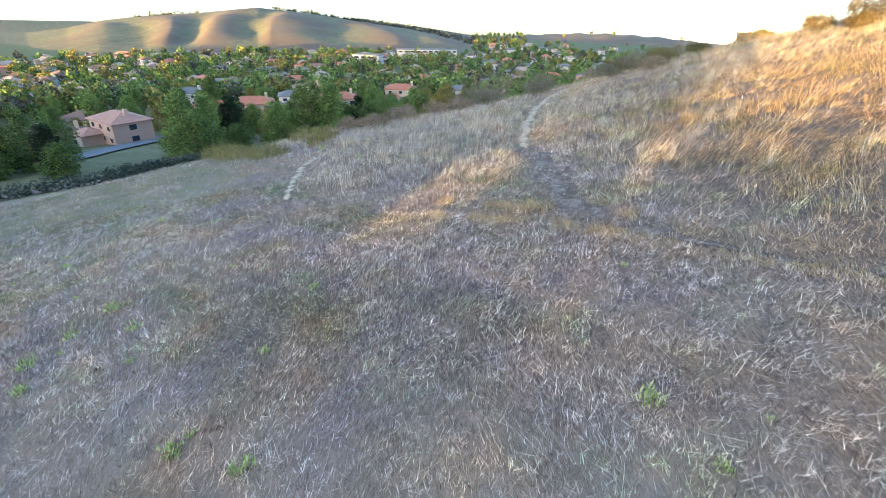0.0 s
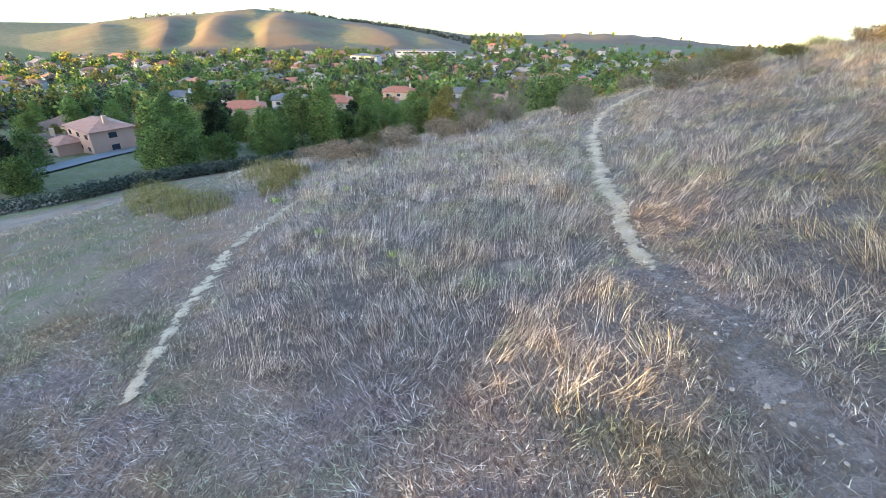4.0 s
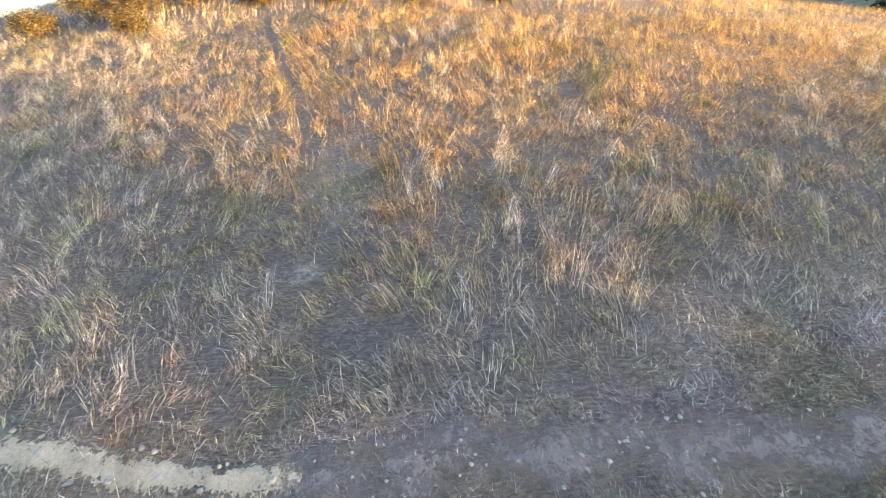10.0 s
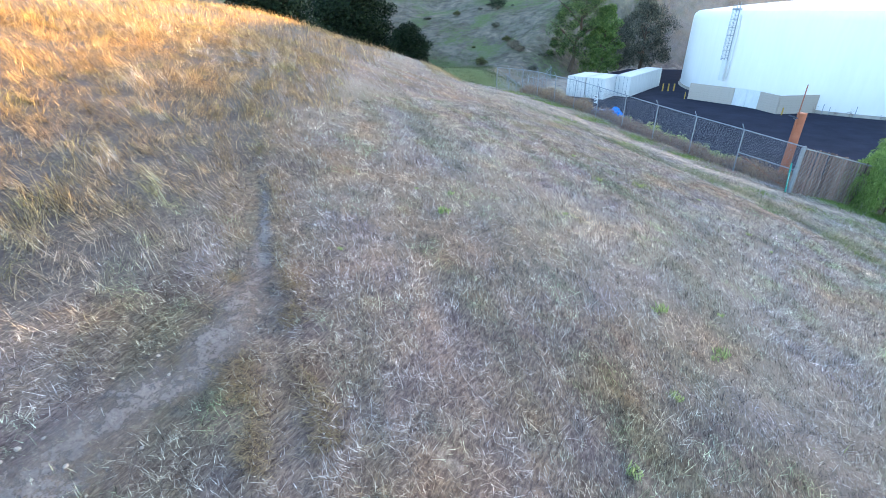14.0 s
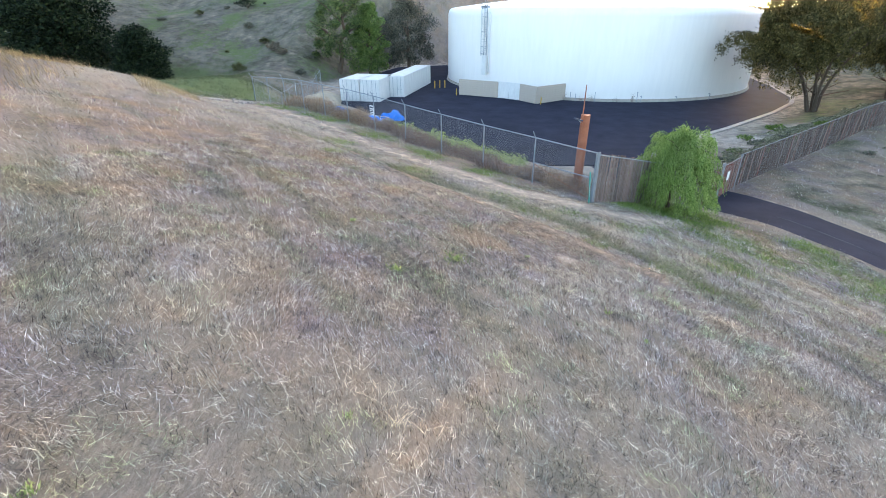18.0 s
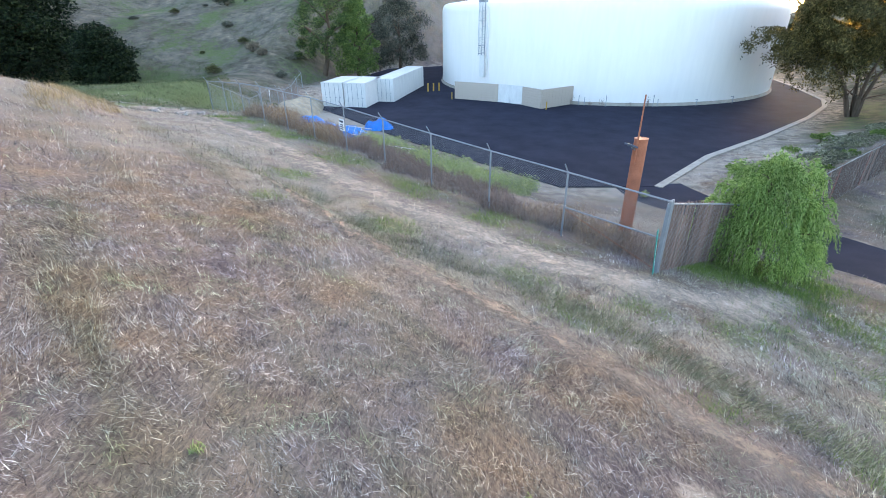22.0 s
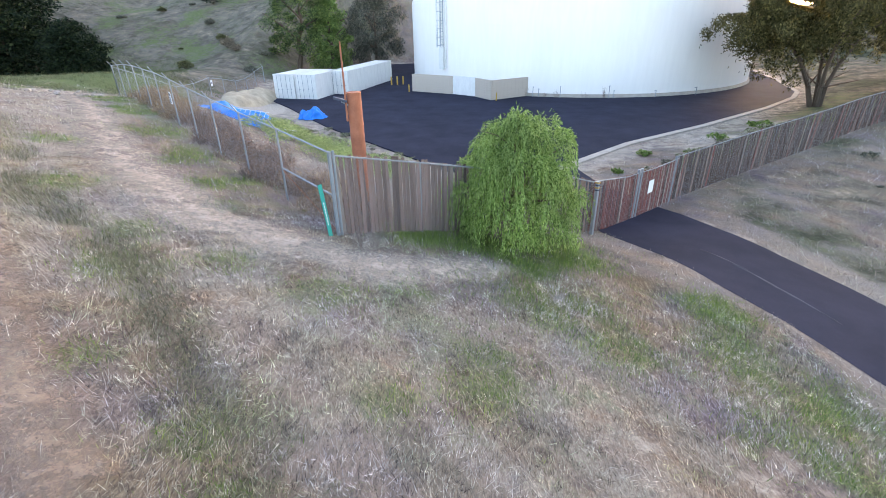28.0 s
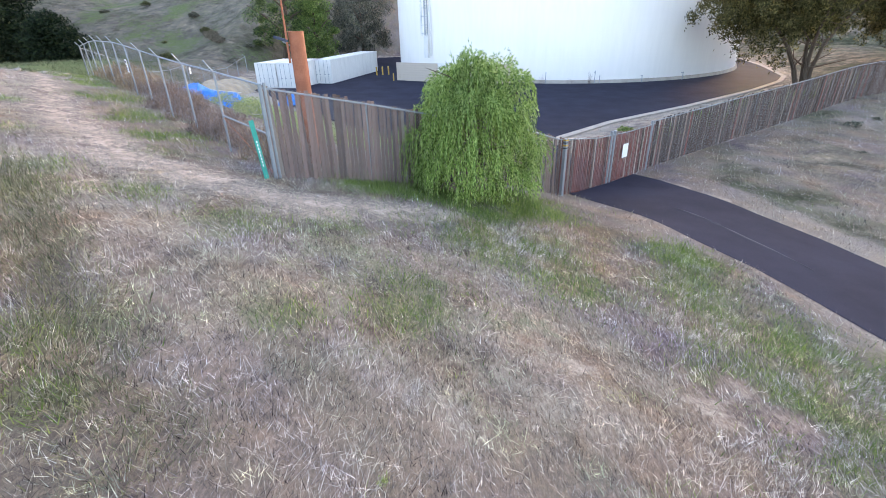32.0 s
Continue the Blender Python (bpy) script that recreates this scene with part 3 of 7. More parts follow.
    z = z - 0.85 * np.exp(-((x - 29.5) ** 2 + (y - 38.0) ** 2) / 75) + 0.5 * np.exp(-((x - 26.5) ** 2 + (y + 14.5) ** 2) / 28)
    z = z + 0.21 * np.exp(-((x + 6) ** 2 + (y + 13) ** 2) / 12) - 0.66 * np.exp(-((x + 13.6) ** 2 + (y + 20.0) ** 2) / 9) - 0.25 * np.exp(-((x + 16.5) ** 2 + (y + 23.2) ** 2) / 9)
    return z


def hz(x, y):
    return float(height(x, y))


TRAIL = [(2.55, 14.3), (2.6, 15.4), (2.8, 16.4), (3.0, 17.3), (3.2, 18.8), (3.7, 20.6), (4.1, 22.4), (4.9, 25.4), (6.2, 29.1), (7.6, 32.1), (9.4, 34.4), (13.0, 39.0)]
SIDE_TRAIL = [(-4.5, 12.9), (-4.7, 13.7), (-5.0, 14.8), (-5.2, 15.9), (-5.3, 16.7), (-5.8, 18.8), (-5.5, 21.0), (-5.3, 22.8), (-4.7, 25.1), (-3.7, 27.3), (-2.4, 30.4)]
FENCE_PATH = [(19.0, -33.0), (9.5, -24.5), (2.5, -17.0), (-3.0, -12.6), (-7.0, -11.6), (-9.5, -13.4)]
TRACK = [(2.5, 14.4), (2.6, 12.6), (2.5, 11.6), (2.5, 10.6), (2.4, 9.3), (2.4, 8.5), (2.9, 7.4)]
RUT_A = [(13.0, -3.0), (9.2, 2.0), (8.4, 3.0), (6.7, 4.3), (4.8, 5.6), (4.0, 6.4), (1.8, 8.1), (1.2, 8.6), (0.6, 9.1), (0.0, 9.6), (-0.8, 10.1)]
KNOLL_TRACK = [(21.0, 19.5), (17.5, 18.3), (14.8, 17.3), (12.4, 16.4), (9.0, 15.4)]
PALE_BAND = [(22.0, -34.0), (10.0, -23.0), (3.0, -15.6), (-2.5, -11.2), (-7.5, -9.6), (-11.0, -9.0)]
SIDE_RUT = [(14.0, -22.0), (5.6, -13.2), (1.0, -9.6), (-2.5, -6.0)]
ROAD_MID = [(-12.6, -31.5), (-13.8, -26.0), (-15.6, -21.4), (-17.6, -17.6), (-19.6, -13.4), (-21.5, -8.5), (-23.6, -2.0), (-26.0, 6.0), (-28.5, 16.0)]
GREEN_SPOTS = [
    (-7.6, -14.6, 1.1), (-9.9, -14.6, 1.7), (-11.6, -15.9, 1.5), (-6.6, -10.2, 0.9), (-8.1, -11.3, 0.9), (-9.2, -13.3, 1.1), (-9.8, -9.3, 0.9), (-9.5, -8.4, 0.7), (-11.1, -12.2, 1.3), (-12.3, -10.9, 1.1),
    (-15.0, -11.5, 1.2), (-16.1, -10.4, 1.2), (-17.2, -9.4, 1.4), (-8.3, -7.8, 0.5), (-2.6, -13.7, 0.7), (4.3, -21.7, 1.2), (-2.1, -16.0, 0.9), (1.2, -18.8, 1.0), (-15.3, -13.7, 1.0), 
    (-4.6, -7.2, 0.4), (-11.4, -12.0, 1.4), (0.3, -2.7, 0.3), (-0.8, -3.8, 0.3), (0.7, -11.0, 0.35), (4.5, -14.0, 0.5), (-18.6, -6.0, 1.6), (-20.2, -1.0, 2.0), (-22.0, 5.0, 2.4), (12.0, -29.0, 1.4), (8.0, -25.5, 1.2), (5.2, -21.0, 1.0), (9.8, -26.4, 1.1), (13.6, -30.6, 1.2), (-1.3, -15.4, 0.8), (1.0, -17.6, 0.9), (-4.6, -10.5, 0.6), (-6.4, -6.5, 0.5), (-7.1, -5.8, 0.4), (-16.0, -7.0, 2.0), (-18.0, -4.0, 2.2), (-14.6, -9.0, 1.2), (-3.2, -9.8, 0.9), (-2.2, -11.4, 0.8), (1.0, -13.4, 0.9), (5.0, -17.5, 1.0), (-13.5, -4.0, 0.8), (-12.6, -6.0, 0.5)]
DIRT_SPOTS = [(-0.45, 8.1, 0.32), (-0.9, 8.9, 0.5), (0.7, 15.2, 0.4), (-0.1, 15.2, 0.4), (-2.5, 15.8, 0.35), (4.5, 14.9, 0.4), (5.7, 14.9, 0.5), (6.4, 14.5, 0.3), (-13.6, -8.0, 0.6), (-12.0, -8.2, 0.4), (-7.3, -11.9, 1.0), (-5.9, -11.8, 0.8), (-3.9, -6.9, 0.45), (-4.7, -6.2, 0.5), (-3.5, -5.5, 0.5), (-5.2, -6.1, 0.3), (-2.6, -8.5, 0.35), (-14.6, -8.0, 0.5), (-14.2, -8.6, 0.45)]
FENCE_A = [(-5.95, -13.15), (17.4, -36.4)]
SLATS_A = [(-5.95, -13.15), (-13.2, -19.6)]
GATE = [(-13.2, -19.6), (-17.9, -24.7)]
SLATS_B = [(-17.9, -24.7), (-48.0, -47.0)]


def axis(lo, hi, mid, n, a):
    """Steps that are fine about mid and coarse far off."""
    u = np.linspace(math.asinh((lo - mid) / a), math.asinh((hi - mid) / a), n)
    return mid + a * np.sinh(u)


def tallness(x, y):
    """0 where the grass is cropped and matted, 1 where it stands tall."""
    edge = np.interp(y, [-30, -12, 0, 6, 10, 11, 12, 13.2, 18.4, 22, 26, 40], [24, 16, 8.0, 4.8, 3.6, 2.2, -0.5, -3.8, -5.4, -5.2, -9, -15])
    t = smooth(-0.9, 1.3, x - edge + 0.8 * waves(x, y, 1.4, 7.0))
    t = t * (1 - 0.55 * smooth(0.9, 0.2, near_line(x, y, TRAIL)))
    t = t * (1 - 0.9 * smooth(0.9, 0.35, near_line(x, y, TRACK)))
    return t * (1 - 0.6 * smooth(1.5, 0.5, np.hypot((x - 8.3) * 0.6, y - 14.5)))


def build_ground():
    xs, ys = axis(-2600, 2600, -1.0, 640, 13), axis(-420, 5200, 0.0, 660, 13)
    x, y = np.meshgrid(xs, ys)
    z = height(x, y)
    v = np.stack([x.ravel(), y.ravel(), z.ravel()], 1)
    i = np.arange(len(ys) * len(xs)).reshape(len(ys), len(xs))
    f = np.stack([i[:-1, :-1], i[:-1, 1:], i[1:, 1:], i[1:, :-1]], -1).reshape(-1, 4)
    me = mesh_of("ground", v, f, M_GROUND, 4)
    me.polygons.foreach_set("use_smooth", np.ones(len(f), bool))
    x, y = v[:, 0], v[:, 1]
    r = np.hypot(x, y)
    dirt = np.maximum((0.42 + 0.22 * smooth(-18, -12, y)) * smooth(1.6, 0.2, near_line(x, y, FENCE_PATH)) * (0.95 + 0.3 * waves(x, y, 0.8, 4.0)), 0.50 * smooth(0.6, 0.1, near_line(x, y, RUT)) * (0.85 + 0.5 * waves(x, y, 0.9, 3.0)))
    dirt = np.maximum(dirt, 0.30 * smooth(0.7, 0.2, near_line(x, y, SIDE_RUT)))
    dirt = np.maximum(dirt, 0.55 * smooth(3.5, 1.0, np.hypot(x - 18.0, y + 32.5)))
    dirt = np.maximum(dirt, 0.34 * smooth(0.65, 0.15, near_line(x, y, TRACK)))
    for gx, gy, gr in DIRT_SPOTS:
        dirt = np.maximum(dirt, 0.5 * smooth(gr * 1.3, gr * 0.3, np.hypot(x - gx, y - gy)))
    dirt = np.maximum(dirt, 0.42 * smooth(0.6, 0.2, np.abs(near_line(x, y, ROAD_MID) - 2.2)) * smooth(6, -2, y))
    dpad = near_line(x, y, PAD + PAD[:1])
    dirt = np.maximum(dirt, (0.40 + 0.34 * waves(x, y, 1.7, 4.0)) * smooth(12, 5, dpad) * smooth(-6, -14, x) * smooth(-32, -36, y) * smooth(-50, -42, y))
    dirt = np.maximum(dirt, 0.9 * smooth(5, 2, np.hypot(x - 15, (y + 51) * 0.7)))
    dirt = np.maximum(dirt, 0.5 * smooth(5, 1, dpad))
    green = 0.46 * smooth(-3.5, -10, x) * smooth(-6, 6, y) * smooth(60, 44, r)
    for gx, gy, gr in GREEN_SPOTS:
        green = np.maximum(green, (0.62 if gy < -12.5 and gx < -5 else 0.5) * smooth(gr * 1.6, gr * 0.5, np.hypot(x - gx, y - gy)))
    green = np.maximum(green, 0.36 * smooth(4.5, 1.5, near_line(x, y, [(-9.0, -9.5), (-13.0, -12.0), (-19.0, -8.0), (-24.0, 4.0)])))
    green = np.maximum(green, 0.22 * smooth(0.5, 0.1, near_line(x, y, FURROW)))
    green = np.maximum(green, 0.42 * smooth(1.3, 0.5, near_line(x, y, [(-4.0, -14.0), (16.0, -34.5)])))
    green = np.maximum(green, (0.62 + 0.25 * waves(x, y, 4.5, 2.0)) * smooth(15, 5, near_line(x, y, [(22, -38), (34, -52), (48, -70)])))
    green = np.maximum(green, np.clip(0.34 + 0.45 * waves(x, y, 5.5, 7.0) + 0.3 * waves(x, y, 1.9, 3.0), 0, 0.8) * smooth(70, 84, 0.42 * x - 0.90 * y) * smooth(4, 16, x))
    green = np.maximum(green, 0.55 * smooth(14, 6, near_line(x, y, [(-52, 48), (-36, 66), (-18, 86), (0, 110)])) * smooth(18, 30, r))
    green = np.maximum(green, 0.55 * smooth(78, 95, r) * smooth(-5, 20, y))
    green = np.maximum(green, 0.5 * smooth(9, 3, near_line(x, y, [(-24, -40), (-44, -58)])))
    scrub = 0.34 * smooth(-62, -84, y) * smooth(-10, 15, x) + 0.42 * smooth(-20, -26, x) * smooth(-22, -30, y)
    scrub = np.maximum(scrub, (0.56 + 0.34 * waves(x, y, 7.5, 3.0)) * smooth(74, 84, 0.42 * x - 0.90 * y) * smooth(2, 14, x))
    bank = smooth(2.6, 4.0, near_line(x, y, ROAD_MID)) * smooth(-17, -20, x - 0.35 * (y + 20)) * smooth(-2, -8, y)
    scrub = np.maximum(scrub * (1 - bank), np.clip(0.48 + 0.20 * waves(x, y, 2.2, 5.0) + 0.35 * waves(x, y, 0.8, 2.0), 0, 0.95) * bank)
    scrub = np.maximum(scrub, 0.75 * smooth(-28, -34, x) * smooth(-42, -50, y))
    scrub = np.maximum(scrub, 0.6 * smooth(17, 24, x) * smooth(-36, -44, y))
    scrub = np.maximum(scrub, 0.8 * smooth(250, 600, r) * smooth(0, 60, y))
    zone(me, "dirt", dirt)
    zone(me, "green", green * (1 - smooth(0.2, 0.5, dirt)))
    zone(me, "pale", np.maximum(0.48 * smooth(4.4, 1.5, near_line(x, y, PALE_BAND)), 0.30 * bank))
    zone(me, "scrub", scrub)
    # litter darkened as shade below the tall grass, and along the rut
    zone(me, "litter_shade", np.maximum(0.75 * tallness(x, y) * smooth(60, 40, r), 0.40 * smooth(0.24, 0.08, near_line(x, y, RUT_A))))
    return tagged(new("ground", me), "dry grassy hillside falling to a wooded valley", "ground", kind="structure")


def strip(name, pts, width, mat, lift, label, ragged=0.25, step=0.35, across=6):
    """A worn strip that follows the ground, with uneven edges."""
    line = []
    for (ax, ay), (bx, by) in zip(pts[:-1], pts[1:]):
        n = max(2, int(math.hypot(bx - ax, by - ay) / step))
        line += [(ax + (bx - ax) * k / n, ay + (by - ay) * k / n) for k in range(n)]
    line = np.array(line + [pts[-1]])
    for _ in range(4):
        line[1:-1] = (line[:-2] + 2 * line[1:-1] + line[2:]) / 4
    d = np.gradient(line, axis=0)
    side = np.stack([-d[:, 1], d[:, 0]], 1) / np.hypot(d[:, 0], d[:, 1])[:, None]
    w = np.interp(np.linspace(0, 1, len(line)), np.linspace(0, 1, len(width)), width)
    rng = np.random.RandomState(len(pts) * 7 + len(line))
    soft = np.array((1, 2, 3, 2, 1)) / 9
    wl_, wr = (w * np.clip(1 + 2.2 * ragged * np.convolve(rng.randn(len(line)), soft, 'same'), 0.25, 2) for _ in range(2))
    rows = []
    for u in np.linspace(-1, 1, across):
        rows.append(line + side * np.where(u < 0, wl_ * u, wr * u)[:, None] / 2)
    p = np.stack(rows, 1)
    z = height(p[..., 0], p[..., 1]) + lift - 0.05 * np.abs(np.linspace(-1, 1, across)) ** 4
    v = np.concatenate([p, z[..., None]], -1).reshape(-1, 3)
    i = np.arange(len(v)).reshape(len(line), across)
    f = np.stack([i[:-1, :-1], i[1:, :-1], i[1:, 1:], i[:-1, 1:]], -1).reshape(-1, 4)
    me = mesh_of(name, v, f[:, ::-1], mat, 4)
    me.polygons.foreach_set("use_smooth", np.ones(len(f), bool))
    zone(me, "edge", np.tile(np.abs(np.linspace(-1, 1, across)), len(line)))
    return tagged(new(name, me), label, name.replace("_", " "), kind="structure")


build_ground()
strip("dirt_trail", TRAIL, (0.42, 0.60, 0.62, 0.66, 0.66, 0.60, 0.70, 0.70, 0.70, 0.60), M_TRAIL, 0.03, "narrow pale trodden dirt trail through dry grass", 0.12, 0.10, 11)
strip("side_trail", SIDE_TRAIL, (0.36, 0.72, 0.9, 0.9, 0.8, 0.5), M_FAINT, 0.03, "fainter worn dirt trail beside tall grass", 0.12, 0.10, 11)
strip("worn_track", TRACK + [(4.2, 6.0), (5.4, 4.9)], (1.0, 1.1, 1.1, 1.0, 0.8, 0.5, 0.3), M_WORN, 0.03, "worn grey-brown track littered with small stones", 0.12, 0.10, 11)
strip("wheel_rut", RUT, (0.5, 0.7, 0.8, 0.9, 1.0, 1.1), M_SOIL, 0.03, "bare brown soil showing along an old wheel rut", 0.15, 0.10, 11)
strip("fence_path", FENCE_PATH, (1.2, 1.6, 2.2, 2.8, 2.6, 1.6), M_PATH, 0.03, "pale trampled path along the chain link fence", 0.12, 0.20, 13)
strip("driveway", ROAD_MID, (4.6, 4.4, 4.2, 4.2), M_ASPHALT, 0.06, "dark asphalt driveway leading to the gate", 0.02, 0.6, 8)


# ---- the yard: asphalt, kerb, tank ----
def build_yard():
    inner = [Vector((x, y, 0)) for x, y in PAD]
    bm = bmesh.new()
    top = [bm.verts.new((p.x, p.y, PAD_Z + 0.09)) for p in inner]
    low = [bm.verts.new((p.x, p.y, PAD_Z - 0.35)) for p in inner]
    bm.faces.new(top[::-1])
    for k in range(len(top)):
        bm.faces.new((top[k], top[k - 1], low[k - 1], low[k]))
    bmesh.ops.recalc_face_normals(bm, faces=bm.faces[:])
    tagged(part("yard", bm, M_ASPHALT), "dark asphalt yard round the water tank", "yard", kind="structure")
    # kerb along the side next to the bare bank
    line = PAD[:1] + PAD[:8:-1]
    bm = bmesh.new()
    for (ax, ay), (bx, by) in zip(line[:-1], line[1:]):
        n = max(2, int(math.hypot(bx - ax, by - ay) / 3))
        ang = math.atan2(by - ay, bx - ax)
        for k in range(n):
            t = (k + 0.5) / n
            m = pose(ax + (bx - ax) * t, ay + (by - ay) * t, PAD_Z, 0, 0, math.degrees(ang))
            ln = math.hypot(bx - ax, by - ay) / n / 2 - 0.01
            box(bm, (-ln, -0.46, -0.2), (ln, 0.05, 0.115), m, 0.02)
    tagged(part("kerb", bm, M_CONCRETE), "pale concrete kerb and gutter edging the asphalt yard", "kerb", kind="structure")


def build_tank():
    cx, cy = TANK_C
    tank = empty("water_tank", cx, cy, PAD_Z, 0, label="huge round white painted steel water tank on asphalt", category="tank")
    n, zt = 160, TANK_TOP - PAD_Z
    prof = [(TANK_R, 0.25), (TANK_R, zt - 1.15), (TANK_R - 0.05, zt - 0.75), (TANK_R - 0.22, zt - 0.38), (TANK_R - 0.55, zt - 0.12), (TANK_R - 1.1, zt)]
    a = np.linspace(0, 2 * math.pi, n, endpoint=False)

    def lathe(pr, close=False):
        v = np.array([(r * math.cos(t), r * math.sin(t), z) for r, z in pr for t in a])
        i = np.arange(len(pr) * n).reshape(len(pr), n)
        j = np.roll(i, -1, 1)
        f = np.stack([i[:-1], j[:-1], j[1:], i[1:]], -1).reshape(-1, 4)
        return v, f
    part_np("tank_wall", *lathe(prof), M_TANK, 4, tank, True)
    dome = [(TANK_R - 1.1, zt)] + [((TANK_R - 1.1) * k, zt + 1.6 * (1 - k * k)) for k in (0.8, 0.6, 0.4, 0.2, 0.001)]
    part_np("tank_roof", *lathe(dome), M_TANK, 4, tank, True)
    ring = [(TANK_R + 0.02, 0.42), (TANK_R + 0.16, 0.40), (TANK_R + 0.20, 0.10), (TANK_R + 0.42, 0.06)]
    part_np("base_ring", *lathe(ring), M_CONCRETE, 4, tank)
    for k in range(1, 4):
        z = 0.3 + k * (zt - 1.4) / 4
        part_np("weld_seam", *lathe([(TANK_R + 0.002, z - 0.015), (TANK_R + 0.012, z), (TANK_R + 0.002, z + 0.015)]), M_TANK, 4, tank)
    # caged ladder with its locked guard plate
    ang = radians(41.3)
    m = pose((TANK_R + 0.12) * math.cos(ang), (TANK_R + 0.12) * math.sin(ang), 0, 0, 0, math.degrees(ang) - 90)
    bm = bmesh.new()
    for x in (-0.25, 0.25):
        rod(bm, m @ Vector((x, 0.1, 3.0)), m @ Vector((x, 0.1, zt + 0.8)), 0.035)
    z = 3.2
    while z < zt + 0.6:
        rod(bm, m @ Vector((-0.25, 0.1, z)), m @ Vector((0.25, 0.1, z)), 0.018, n=6)
        z += 0.3
    lad = part("ladder", bm, M_STEEL, tank, "grey steel access ladder")
    bm = bmesh.new()
    for k in range(7):
        z = 5.2 + k * 0.95
        pts = [(0.38 * math.cos(t), 0.15 + 0.72 * max(0, math.sin(t)), z) for t in np.linspace(0, math.pi, 9)]
        for p, q in zip(pts[:-1], pts[1:]):
            rod(bm, m @ Vector(p), m @ Vector(q), 0.02, n=5)
    for t in np.linspace(0, math.pi, 6):
        p = (0.38 * math.cos(t), 0.15 + 0.72 * math.sin(t))
        rod(bm, m @ Vector((*p, 5.0)), m @ Vector((*p, zt + 0.6)), 0.016, n=5)
    part("ladder_cage", bm, M_STEEL, tank)
    bm = bmesh.new()
    box(bm, (-0.42, -0.05, 2.4), (0.42, 0.28, 5.0), m, 0.02)
    part("ladder_guard", bm, M_WHITE, tank, "white locked ladder guard plate")
    bm = bmesh.new()
    rod(bm, m @ Vector((-0.75, 0.05, 2.6)), m @ Vector((-0.75, 0.05, zt - 0.6)), 0.09, n=10)
    part("overflow_pipe", bm, M_WHITE, tank, "white vertical pipe")
    bm = bmesh.new()
    box(bm, (-0.6, 0.0, zt - 0.1), (0.6, 0.5, zt + 0.15), m, 0.02)
    part("roof_landing", bm, M_STEEL, tank)
    return tank


def wall_run(name, a, b, h, thick, label, parent_z=PAD_Z):
    """A run of concrete blocks, each its own piece."""
    ln = math.hypot(b[0] - a[0], b[1] - a[1])
    w = empty(name, a[0], a[1], parent_z, math.degrees(math.atan2(b[1] - a[1], b[0] - a[0])), label=label, category="wall", kind="structure")
    bm = bmesh.new()
    box(bm, (0.01, -thick / 2 + 0.02, 0), (ln - 0.01, thick / 2 - 0.02, h - 0.02))
    part("mortar_core", bm, M_CONCRETE, w)
    rows, cols = int(round(h / 0.27)), max(1, int(round(ln / 0.55)))
    bm = bmesh.new()
    box(bm, (0.006, -thick / 2, 0.006), (ln / cols - 0.006, thick / 2, h / rows - 0.006))
    first = part("block", bm, M_BLOCK, w)
    for r in range(rows):
        for c in range(cols):
            if r == 0 and c == 0:
                continue
            ob = new("block", first.data)
            ob.parent = w
            ob.location = (c * ln / cols, 0.004 * ((c * 7 + r * 3) % 3 - 1), r * h / rows)
    return w


build_yard()
build_tank()
V_L, V_M, V_D, V_C, V_R = (0.52, -64.8), (-4.76, -62.2), (-7.53, -60.25), (-9.37, -57.7), (-14.05, -61.4)
for a, b in ((V_L, V_M), (V_D, V_C), (V_C, V_R)):
    wall_run("block_wall", a, b, 2.15, 0.22, "low tan concrete block wall beside the tank")


def build_valve_gate():
    ln = math.hypot(V_D[0] - V_M[0], V_D[1] - V_M[1])
    g = empty("valve_gate", V_M[0], V_M[1], PAD_Z + 0.05, math.degrees(math.atan2(V_D[1] - V_M[1], V_D[0] - V_M[0])), label="white painted sheet metal double gate in block wall", category="gate")
    for k in range(2):
        bm = bmesh.new()
        box(bm, (0.02 + k * ln / 2, -0.03, 0.05), (ln / 2 - 0.02 + k * ln / 2, 0.03, 2.15), None, 0.008)
        leaf = part("gate_leaf", bm, M_WHITE, g)
        bm = bmesh.new()
        box(bm, (ln / 2 + (0.05 if k else -0.12), 0.035, 1.0), (ln / 2 + (0.12 if k else -0.05), 0.07, 1.2), None, 0.005)
        part("hasp", bm, M_STEEL, leaf)
    return g


build_valve_gate()
for k, (x, y, dz) in enumerate(((-9.9, -57.2, 0.9), (0.9, -64.2, 0.9))):
    b = empty("bollard", x, y, PAD_Z + 0.05, 0, label="yellow steel bollard beside block wall", category="bollard", group="bollards in the yard")
    bm = bmesh.new()
    rod(bm, (0, 0, 0), (0, 0, dz), 0.07, n=10)
    part("post", bm, M_YELLOW, b)
b = empty("bollard", 4.4, -70.6, PAD_Z + 0.05, 0, label="row of short yellow bollards standing on asphalt", category="bollard", group="bollards in the yard")
bm = bmesh.new()
rod(bm, (0, 0, 0), (0, 0, 1.1), 0.1, n=10)
part("post", bm, M_YELLOW, b)
for k in (1, 2):
    copy_thing(b, pose(4.4 - 0.75 * k, -70.6 - 0.35 * k, PAD_Z + 0.05))
